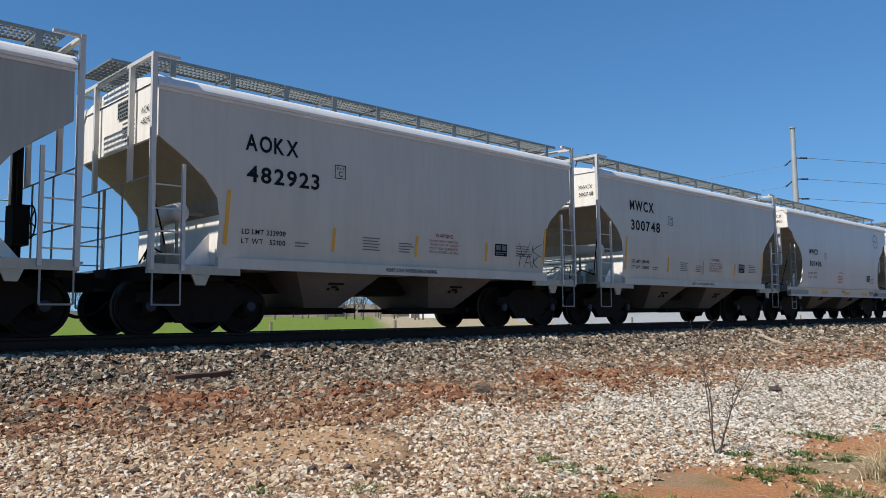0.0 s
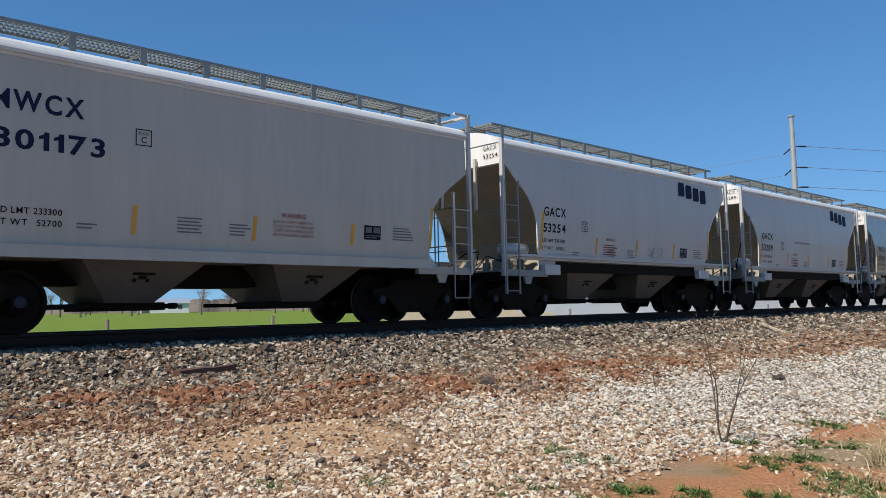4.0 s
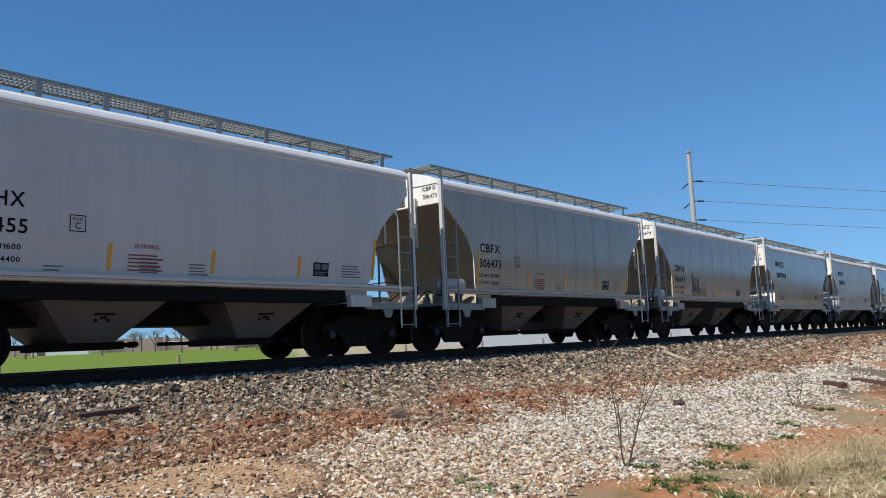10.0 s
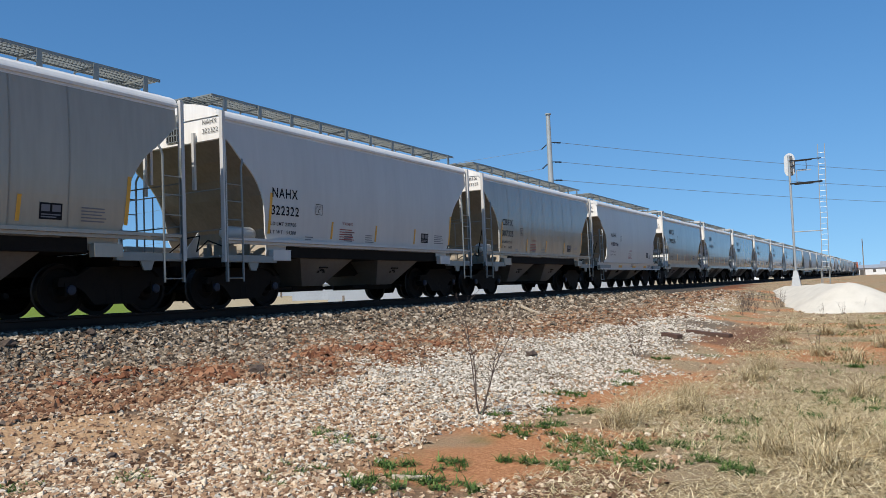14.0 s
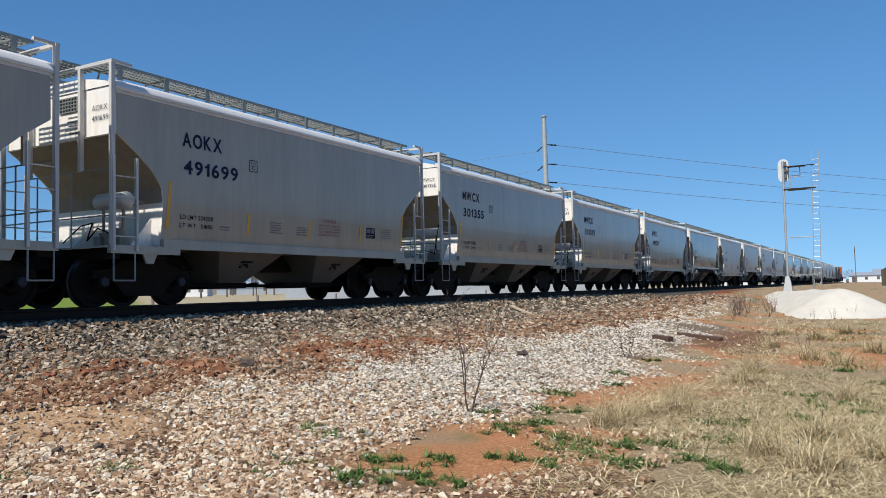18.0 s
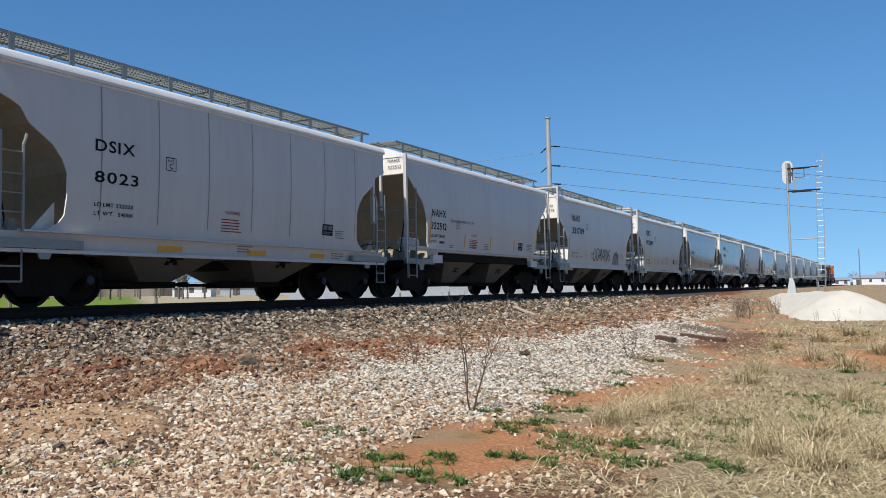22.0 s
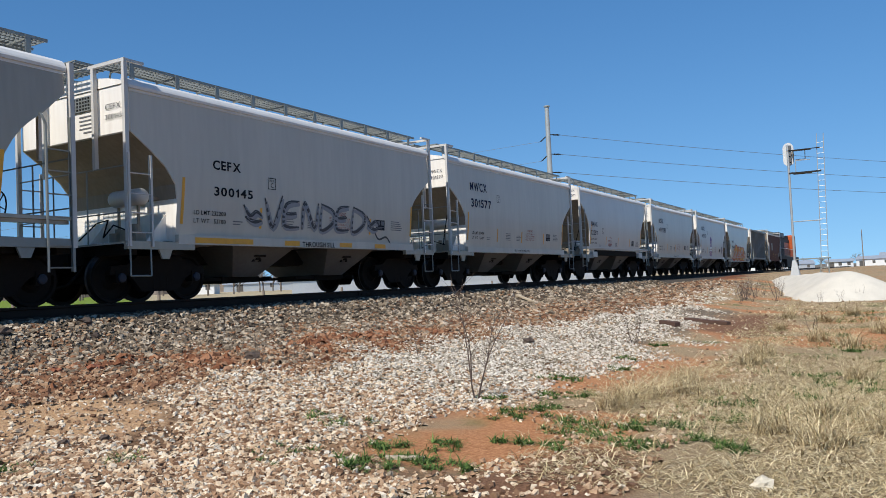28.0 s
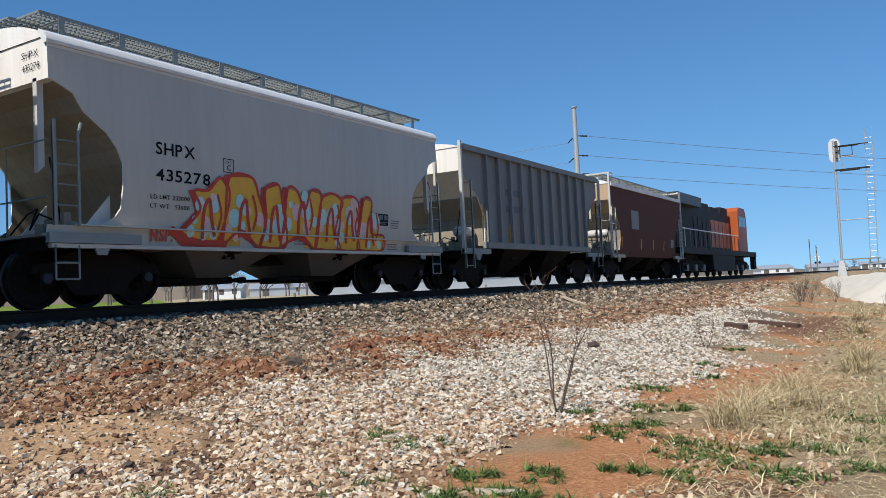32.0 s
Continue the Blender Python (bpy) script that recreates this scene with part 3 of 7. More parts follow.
def couplers(car):
    for e in (0, 1):
        bm = bmesh.new()
        s = 1 if e == 0 else -1
        X = lambda v: mirror_x(v, e)
        box(bm, min(X(-0.5), X(0.2)), max(X(-0.5), X(0.2)), -0.09, 0.09, 0.78, 0.93)
        prism(bm, [(X(-0.56), 0.7), (X(-0.3), 0.7), (X(-0.3), 1.0), (X(-0.56), 1.0)], -0.16, 0.14)
        bmesh.ops.bevel(bm, geom=bm.edges[:], offset=0.02, segments=1)
        c = part("coupler", bm, M["cast"], car)
        bm = bmesh.new()
        pts = [(X(0.1), -0.25, 0.8), (X(-0.1), -0.28, 0.55), (X(-0.3), -0.27, 0.36), (X(-0.5), -0.22, 0.30), (X(-0.56), -0.2, 0.30)]
        pipe(bm, pts, 0.028)
        part("air_hose", bm, M["under"], c)


def underframe(car, bays, kind, chute="hopper"):
    bm = bmesh.new()
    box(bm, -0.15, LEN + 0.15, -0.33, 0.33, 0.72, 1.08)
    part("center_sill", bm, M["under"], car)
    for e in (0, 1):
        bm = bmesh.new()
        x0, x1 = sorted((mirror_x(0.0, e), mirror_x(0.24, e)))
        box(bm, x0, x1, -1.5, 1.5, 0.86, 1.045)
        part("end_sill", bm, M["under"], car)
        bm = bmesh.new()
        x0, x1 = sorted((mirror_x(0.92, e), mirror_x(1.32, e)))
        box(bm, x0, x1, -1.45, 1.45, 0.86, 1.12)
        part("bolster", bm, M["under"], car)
    # added dark filler stands in for the shaded gap between the bays
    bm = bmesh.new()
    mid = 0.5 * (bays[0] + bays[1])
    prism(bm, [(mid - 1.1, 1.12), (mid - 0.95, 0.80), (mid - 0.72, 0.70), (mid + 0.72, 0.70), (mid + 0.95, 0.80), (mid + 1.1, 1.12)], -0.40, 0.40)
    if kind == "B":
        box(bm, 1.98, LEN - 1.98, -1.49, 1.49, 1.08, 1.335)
    part("dark_gap_filler", bm, M["under"], car)
    for cx in bays:
        bm = bmesh.new()
        top, bot = 1.14, 0.44
        if kind == "C":
            ring0 = [(cx - 1.25, -1.42), (cx + 1.25, -1.42), (cx + 1.25, 1.42), (cx - 1.25, 1.42)]
            top = 1.0
        elif kind == "B":
            ring0 = [(cx - 1.3, -1.505), (cx + 1.25, -1.505), (cx + 1.25, 1.505), (cx - 1.3, 1.505)]
            top = 1.335
        else:
            ring0 = [(cx - 1.05, -1.47), (cx + 1.05, -1.47), (cx + 1.05, 1.47), (cx - 1.05, 1.47)]
        ring1 = [(cx - 0.40, -0.78), (cx + 0.36, -0.78), (cx + 0.36, 0.78), (cx - 0.40, 0.78)]
        a = [bm.verts.new((x, y, top)) for x, y in ring0]
        b = [bm.verts.new((x, y, bot)) for x, y in ring1]
        for i in range(4):
            j = (i + 1) % 4
            bm.faces.new((a[j], a[i], b[i], b[j]))
        bm.faces.new(a)
        bm.faces.new(b[::-1])
        bmesh.ops.recalc_face_normals(bm, faces=bm.faces[:])
        h = part("hopper_bay", bm, M[chute], car, "dusty hopper chute, its grey darkened for undercar shade" if chute == "hopper" else "grimy hopper chute, blackened for the shade below the sill")
        bm = bmesh.new()
        box(bm, cx - 0.55, cx + 0.62, -0.62, 0.62, 0.32, 0.45)
        box(bm, cx + 0.62, cx + 0.74, -0.70, 0.70, 0.35, 0.42)
        box(bm, cx - 1.25, cx - 0.55, -0.60, -0.54, 0.36, 0.43)
        box(bm, cx - 1.25, cx - 0.55, 0.54, 0.60, 0.36, 0.43)
        for s in (-1, 1):
            tube(bm, (cx + 0.68, s * 0.65, 0.385), (cx + 0.68, s * 0.9, 0.385), 0.05, 8)
        bmesh.ops.bevel(bm, geom=bm.edges[:], offset=0.012, segments=1)
        part("outlet_gate", bm, M["under"], h)
        bm = bmesh.new()
        face = lambda z: -1.47 + 0.69 * (top - z) / (top - bot)
        for dx, dz, w, tall in ((-0.16, 0.86, 0.34, 0.04), (-0.13, 0.76, 0.05, 0.14), (0.08, 0.76, 0.05, 0.14), (-0.05, 0.80, 0.12, 0.07)):
            box(bm, cx + dx, cx + dx + w, face(dz) - 0.05, face(dz) + 0.08, dz, dz + tall)
        part("vibrator_bracket", bm, M["cast"], h)


def end_gear(car, kind):
    """Posts, grab rails, brake gear and air tank at both ends."""
    metal = M["cream"] if kind == "A" else M["galv"]
    for e in (0, 1):
        X = lambda v: mirror_x(v, e)
        if kind == "A":
            for y, z0, z1 in ((-1.6, 1.0, 4.33), (1.6, 1.0, 4.33), (-0.75, 2.45, 4.33), (0.75, 2.45, 4.33)):
                bm = bmesh.new()
                x0, x1 = sorted((X(-0.05), X(0.03)))
                box(bm, x0, x1, y - 0.035, y + 0.035, z0, z1)
                part("end_post", bm, M["white"], car)
            bm = bmesh.new()
            x0, x1 = sorted((X(-0.05), X(0.02)))
            box(bm, x0, x1, -1.64, 1.64, 4.33, 4.39)
            x0, x1 = sorted((X(-0.02), X(0.4)))
            for s in (-1, 1):
                box(bm, x0, x1, s * 1.6 - 0.03, s * 1.6 + 0.03, 4.34, 4.39)
            part("top_rail", bm, M["white"], car)
        elif kind == "B":
            for y in (-1.6, 1.6):
                bm = bmesh.new()
                x0, x1 = sorted((X(-0.05), X(0.03)))
                box(bm, x0, x1, y - 0.045, y + 0.045, 0.95, 4.05)
                part("end_post", bm, M["white"], car)
            for y in (-0.75, 0.75):
                bm = bmesh.new()
                x0, x1 = sorted((X(-0.02), X(0.04)))
                box(bm, x0, x1, y - 0.035, y + 0.035, 2.5, 3.7)
                part("hanging_post", bm, M["white"], car)
        else:
            for y in (-1.25, 1.25):
                bm = bmesh.new()
                x0, x1 = sorted((X(-0.02), X(0.08)))
                prism(bm, [(X(0.0), 3.4), (X(0.1), 3.4), (X(0.1), 2.1), (X(0.0), 2.0)], y - 0.05, y + 0.05)
                part("end_post", bm, M["white"], car)
        bm = bmesh.new()
        # cross grab rails
        for z in (1.62, 2.45):
            tube(bm, (X(-0.02), -1.55, z), (X(-0.02), 1.55, z), 0.014, 5)
        for y in (-0.5, 0.5):
            tube(bm, (X(-0.02), y, 1.05), (X(-0.02), y, 2.45), 0.016, 5)
        part("grab_rail", bm, M["galv"], car)
        bm = bmesh.new()
        x0, x1 = sorted((X(-0.12), X(0.95)))
        box(bm, x0, x1, -1.55, 1.55, 1.05, 1.085)
        for s in (-1, 1):
            ya, yb = sorted((s * 1.52, s * 1.62))
            x0, x1 = sorted((X(-0.05), X(1.5)))
            box(bm, x0, x1, ya, yb, 0.95, 1.10)
            prism(bm, [(X(0.66), 0.96), (X(0.98), 0.96), (X(0.9), 0.78), (X(0.74), 0.78)], s * 1.57 - 0.02, s * 1.57 + 0.02)
        part("end_platform_floor", bm, M["galv"] if kind != "A" else M["warm"], car)
        # bolster fins and inner braces under the slope sheet
        for y in (-1.25, 0.45) if kind != "B" else (0.45,):
            bm = bmesh.new()
            prism(bm, [(X(0.62), 1.09), (X(1.2), 1.09), (X(1.2), 1.75)], y - 0.015, y + 0.015)
            part("gusset", bm, M["cream"], car)
    for e in (0, 1):
        X = lambda v: mirror_x(v, e)
        face = {"A": 0.08, "B": 0.08, "C": 0.0}[kind]
        x0, x1 = sorted((X(face - 0.012), X(face)))
        gy, gz, gw, gh = {"A": (-0.55, 3.62, 0.5, 0.26), "B": (-0.35, 3.60, 0.46, 0.56), "C": (-0.25, 3.62, 0.42, 0.50)}[kind]
        bm = bmesh.new()
        box(bm, x0, x1, gy, gy + gw, gz, gz + gh)
        plate = part("tread_backing", bm, M["under"], car)
        bm = bmesh.new()
        x0, x1 = sorted((X(face - 0.03), X(face - 0.014)))
        for k in range(7):
            y = gy + gw * k / 6
            box(bm, x0, x1, y - 0.012, y + 0.012, gz, gz + gh)
        for k in range(5):
            z = gz + gh * k / 4
            box(bm, x0, x1, gy, gy + gw, z - 0.01, z + 0.01)
        tagged(part("tread_grating", bm, M["galv"], plate), kind="stuff")
        bm = bmesh.new()
        x0, x1 = sorted((X(face - 0.008), X(face)))
        for k in range(5):
            box(bm, x0, x1, -0.68, -0.68 + 0.5 * random.uniform(0.7, 1), 3.2 + 0.075 * k, 3.225 + 0.075 * k)
        if kind == "A":
            tagged(part("end_stencil", bm, M["greyink"], car), kind="stuff")
        else:
            bm.free()
    if kind in "AB":
        # air reservoir on the leading end: across it under the slope sheet, or along the sill
        bm = bmesh.new()
        if kind == "A":
            lathe(bm, [(0.05, -0.45), (0.13, -0.43), (0.165, -0.36), (0.165, 0.36), (0.13, 0.43), (0.05, 0.45)], 0.66, -0.78, 1.98, 16)
        else:
            lathe(bm, [(0.05, -0.45), (0.12, -0.43), (0.15, -0.36), (0.15, 0.36), (0.12, 0.43), (0.05, 0.45)], 0.0, 0.0, 0.0, 16)
            bmesh.ops.transform(bm, matrix=pose(0.85, -1.12, 1.60, 0, 0, 90), verts=bm.verts[:])
        tank = part("air_tank", bm, M["white"], car, "off-white steel air reservoir", True)
        for u in (-1.05, -0.5) if kind == "A" else (0.6, 1.1):
            bm = bmesh.new()
            if kind == "A":
                box(bm, 0.64, 0.68, u - 0.02, u + 0.02, 1.08, 1.98)
                box(bm, 0.66, 1.14, u - 0.02, u + 0.02, 1.95, 2.01)
            else:
                box(bm, u - 0.02, u + 0.02, -1.22, -1.02, 1.08, 1.50)
            part("tank_bracket", bm, M["slope"], tank)
    bm = bmesh.new()
    box(bm, 0.34, 0.56, -1.36, -1.12, 1.12, 1.30)
    box(bm, 0.40, 0.60, -1.06, -0.86, 1.10, 1.36)
    for x, y, r, h in ((0.45, -1.24, 0.075, 1.44), (0.50, -0.96, 0.06, 1.46), (0.42, -0.66, 0.09, 1.30), (0.62, -0.50, 0.05, 1.40)):
        lathe_z(bm, x, y, 1.085, r, h - 1.085, 10)
    part("brake_valve", bm, M["slope"], car)
    for pts in ([(0.05, -1.5, 2.2), (0.35, -1.2, 1.62), (0.55, -1.0, 1.12)], [(0.35, -1.2, 1.3), (0.3, -0.8, 1.45), (0.45, -0.3, 1.25), (0.64, -0.2, 1.6), (0.9, 0.5, 1.6), (1.0, 1.2, 1.3)]):
        bm = bmesh.new()
        cord(bm, pts, 0.015)
        part("brake_pipe", bm, M["under"], car)
    bm = bmesh.new()
    for x, y in ((LEN - 0.12, 0.7), (LEN - 0.12, 0.95)):
        box(bm, x - 0.04, x + 0.04, y - 0.04, y + 0.04, 1.05, 3.1)
    box(bm, LEN - 0.3, LEN - 0.05, 0.35, 0.75, 1.45, 2.1)
    part("brake_stand", bm, M["under"], car)
    bm = bmesh.new()
    cx, cy, cz = LEN + 0.02, 0.55, 1.85
    ring = [(cx, cy + 0.27 * math.cos(a * math.pi / 8), cz + 0.27 * math.sin(a * math.pi / 8)) for a in range(17)]
    pipe(bm, ring, 0.014, 5)
    for k in range(0, 16, 3):
        tube(bm, (cx, cy, cz), ring[k], 0.01, 4)
    part("brake_wheel", bm, M["under"], car)


def hatches(car, z):
    """The trough hatch along the roof's middle."""
    bm = bmesh.new()
    prism_x = [(-0.32, z - 0.02), (-0.32, z + 0.10), (-0.2, z + 0.16), (0.2, z + 0.16), (0.32, z + 0.10), (0.32, z - 0.02)]
    a = [bm.verts.new((0.7, y, zz)) for y, zz in prism_x]
    b = [bm.verts.new((LEN - 0.7, y, zz)) for y, zz in prism_x]
    for i in range(6):
        j = (i + 1) % 6
        bm.faces.new((a[i], a[j], b[j], b[i]))
    bm.faces.new(a[::-1])
    bm.faces.new(b)
    bmesh.ops.recalc_face_normals(bm, faces=bm.faces[:])
    part("trough_hatch", bm, M["roof"], car)


def hopper_car(kind, paint):
    car = new("hopper_car")
    wall = wall_of(kind)
    prof = PROFILES[kind]
    bm = shell(prof, wall, kind)
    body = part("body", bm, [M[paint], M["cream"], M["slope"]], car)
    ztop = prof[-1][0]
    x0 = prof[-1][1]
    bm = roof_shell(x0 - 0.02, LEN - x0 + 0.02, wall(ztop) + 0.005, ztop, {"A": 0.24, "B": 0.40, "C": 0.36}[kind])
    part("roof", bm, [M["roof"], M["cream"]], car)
    for s in (-1, 1):
        bm = bmesh.new()
        w = wall(ztop)
        lip = [(w - 0.02, ztop - 0.10), (w + 0.05, ztop - 0.10), (w + 0.06, ztop - 0.05), (w + 0.045, ztop - 0.01), (w + 0.01, ztop + 0.05), (w - 0.05, ztop + 0.09), (w - 0.14, ztop + 0.13), (w - 0.16, ztop + 0.06)]
        ends = [[bm.verts.new((x, s * y, z)) for y, z in lip] for x in (x0 - 0.03, LEN - x0 + 0.03)]
        for i in range(len(lip)):
            j = (i + 1) % len(lip)
            bm.faces.new((ends[0][i], ends[1][i], ends[1][j], ends[0][j]))
        bm.faces.new(ends[0])
        bm.faces.new(ends[1][::-1])
        bmesh.ops.recalc_face_normals(bm, faces=bm.faces[:])
        ya, yb = sorted((s * (w - 0.02), s * (w + 0.018)))
        box(bm, x0, LEN - x0, ya, yb, ztop - 0.15, ztop - 0.10)
        part("eave_rail", bm, M["roof"], car)
        bm = bmesh.new()
        if kind == "A":
            box(bm, 1.1, LEN - 1.1, min(s * 1.52, s * 1.625), max(s * 1.52, s * 1.625), 1.06, 1.24)
        elif kind == "B":
            box(bm, 0.05, LEN - 0.05, min(s * 1.46, s * 1.63), max(s * 1.46, s * 1.63), 1.40, 1.46)
            box(bm, 0.05, LEN - 0.05, min(s * 1.46, s * 1.56), max(s * 1.46, s * 1.56), 1.34, 1.398)
            for e in (0, 1):
                xa, xb = sorted((mirror_x(1.38, e), mirror_x(1.95, e)))
                box(bm, xa, xb, min(s * 1.5, s * 1.64), max(s * 1.5, s * 1.64), 1.0, 1.235)
        else:
            box(bm, 0.0, LEN, min(s * 1.48, s * 1.60), max(s * 1.48, s * 1.60), 0.88, 0.94)
            box(bm, 0.4, LEN - 0.4, min(s * 1.52, s * 1.612), max(s * 1.52, s * 1.612), 1.215, 1.24)
        part("side_sill", bm, M[paint], car)
    walkway(car, ztop + 0.50, 0.62, 1.20, 0.12, LEN - 0.12, 0.42 if kind == "A" else 0.12)
    hatches(car, ztop + (0.22 if kind == "A" else 0.30))
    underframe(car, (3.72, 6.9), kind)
    truck(car, 1.12)
    truck(car, LEN - 1.12)
    couplers(car)
    end_gear(car, kind)
    for e in (0, 1):
        for s in (-1, 1):
            if kind == "A":
                ladder(car, e, s, 0.0, 0.49, (1.25, 1.6, 1.95, 2.32), 1.0, 2.68, M["white"])
                stirrup(car, e, s, 0.02, 0.47, 0.47, 1.0)
            elif kind == "B":
                ladder(car, e, s, 0.02, 0.47, (0.62, 0.98, 1.45, 1.82, 2.2, 2.55), 0.55, 3.12, M["galv"], True)
            else:
                ladder(car, e, s, 0.04, 0.42, (1.5, 1.8, 2.1, 2.45), 1.2, 2.75, M["galv"], True)
                stirrup(car, e, s, 0.05, 0.42, 0.42, 0.92)
                stirrup(car, e, s, 0.05, 0.42, 0.66, 0.92)
    return car


def car_plates(car, kind):
    """Reflector stripes, stencilled panels and small plates that all cars of a kind share."""
    wall = wall_of(kind)
    if kind == "A":
        strips = [(1.21, 1.28, 1.46, 2.36), (3.38, 3.45, 1.45, 1.89), (5.42, 5.49, 1.45, 1.86), (7.48, 7.55, 1.45, 1.86), (9.46, 9.53, 1.47, 2.30)]
    elif kind == "B":
        strips = [(1.33, 1.41, 1.59, 2.49), (3.55, 3.62, 1.55, 1.97), (5.42, 5.49, 1.55, 1.97), (7.35, 7.42, 1.55, 1.97), (9.35, 9.43, 1.58, 2.45)]
    else:
        strips = [(0.70, 1.35, 0.99, 1.10), (3.15, 3.75, 0.99, 1.10), (5.5, 6.1, 0.99, 1.10), (7.6, 8.15, 0.99, 1.10), (9.5, 10.1, 0.99, 1.10)]
    for x0, x1, z0, z1 in strips:
        bm = bmesh.new()
        patch(bm, wall, x0, x1, z0, z1, lean=0.06 if kind != "C" else 0.0)
        part("reflector_strip", bm, M["orange"], car, "faded yellow reflector strip")
    bx = {"A": 7.8, "B": 7.75, "C": 8.0}[kind]
    bz = {"A": 1.58, "B": 1.60, "C": 1.55}[kind]
    bm = bmesh.new()
    patch(bm, wall, bx, bx + 0.4, bz, bz + 0.27)
    p = part("consolidated_stencil", bm, M["black"], car)
    bm = bmesh.new()
    for x0, x1, z0, z1 in ((0.03, 0.18, 0.13, 0.24), (0.22, 0.37, 0.13, 0.24), (0.03, 0.37, 0.07, 0.09), (0.03, 0.3, 0.03, 0.05)):
        patch(bm, wall, bx + x0, bx + x1, bz + z0, bz + z1, 0.009)
    part("stencil_line", bm, M["greyink"], p)
    bm = bmesh.new()
    blocks = [(4.1, 1.52, 5, 0.45), (5.0, 1.52, 4, 0.4), (8.5, 1.6, 5, 0.55), (2.6, 1.5, 2, 0.3)] if kind != "C" else [(5.2, 1.05, 3, 0.5), (8.5, 1.5, 4, 0.4), (8.4, 1.0, 3, 0.5)]
    for x, z, rows, w in blocks:
        for i in range(rows):
            patch(bm, wall, x, x + w * random.uniform(0.7, 1), z + 0.055 * i, z + 0.055 * i + 0.022, 0.007)
    tagged(part("stencil_block", bm, M["greyink"], car), kind="stuff")
    wx, wz = {"A": (5.85, 1.5), "B": (3.9, 1.55), "C": (4.7, 1.45)}[kind]
    if kind == "A":
        side_text("warning_stencil", [("WARNING", 5.98, 1.87, 0.085, 0.5)], M["redink"], car, wall, 0.004)
        words = ("USE ON LOADED CAR ONLY", "EXCEPT VIBRATOR BRACKETS", "TO ANY PART OF CAR BODY", "DO NOT APPLY VIBRATOR")
        for k, line in enumerate(words):
            tagged(side_text("warning_line", [(line, 5.82, 1.55 + 0.075 * k, 0.048, 0.86 - 0.04 * (k % 2))], M["redink"], car, wall, 0.0), kind="stuff")
        return
    side_text("warning_stencil", [("WARNING", wx + 0.1, wz + 0.36, 0.075, 0.42)], M["redink"], car, wall, 0.0)
    bm = bmesh.new()
    for i in range(5):
        patch(bm, wall, wx, wx + 0.62 * random.uniform(0.8, 1), wz + 0.06 * i, wz + 0.06 * i + 0.022, 0.007)
    tagged(part("warning_paragraph", bm, M["redink"], car), kind="stuff")


def weld_seams(car, kind):
    """Faint vertical joints between the side sheets."""
    wall = wall_of(kind)
    for k in range(8):
        x = 1.95 + 1.05 * k + (0.03 if k % 2 else 0) if kind == "B" else 1.85 + 1.24 * k
        if x > 9.3:
            continue
        bm = bmesh.new()
        for za, zb in ((1.47, 1.8), (1.8, 2.2), (2.2, 2.65), (2.65, 3.2), (3.2, 3.84)):
            patch(bm, wall, x, x + 0.022, za, zb, 0.004)
        part("weld_seam", bm, M["seam"], car)


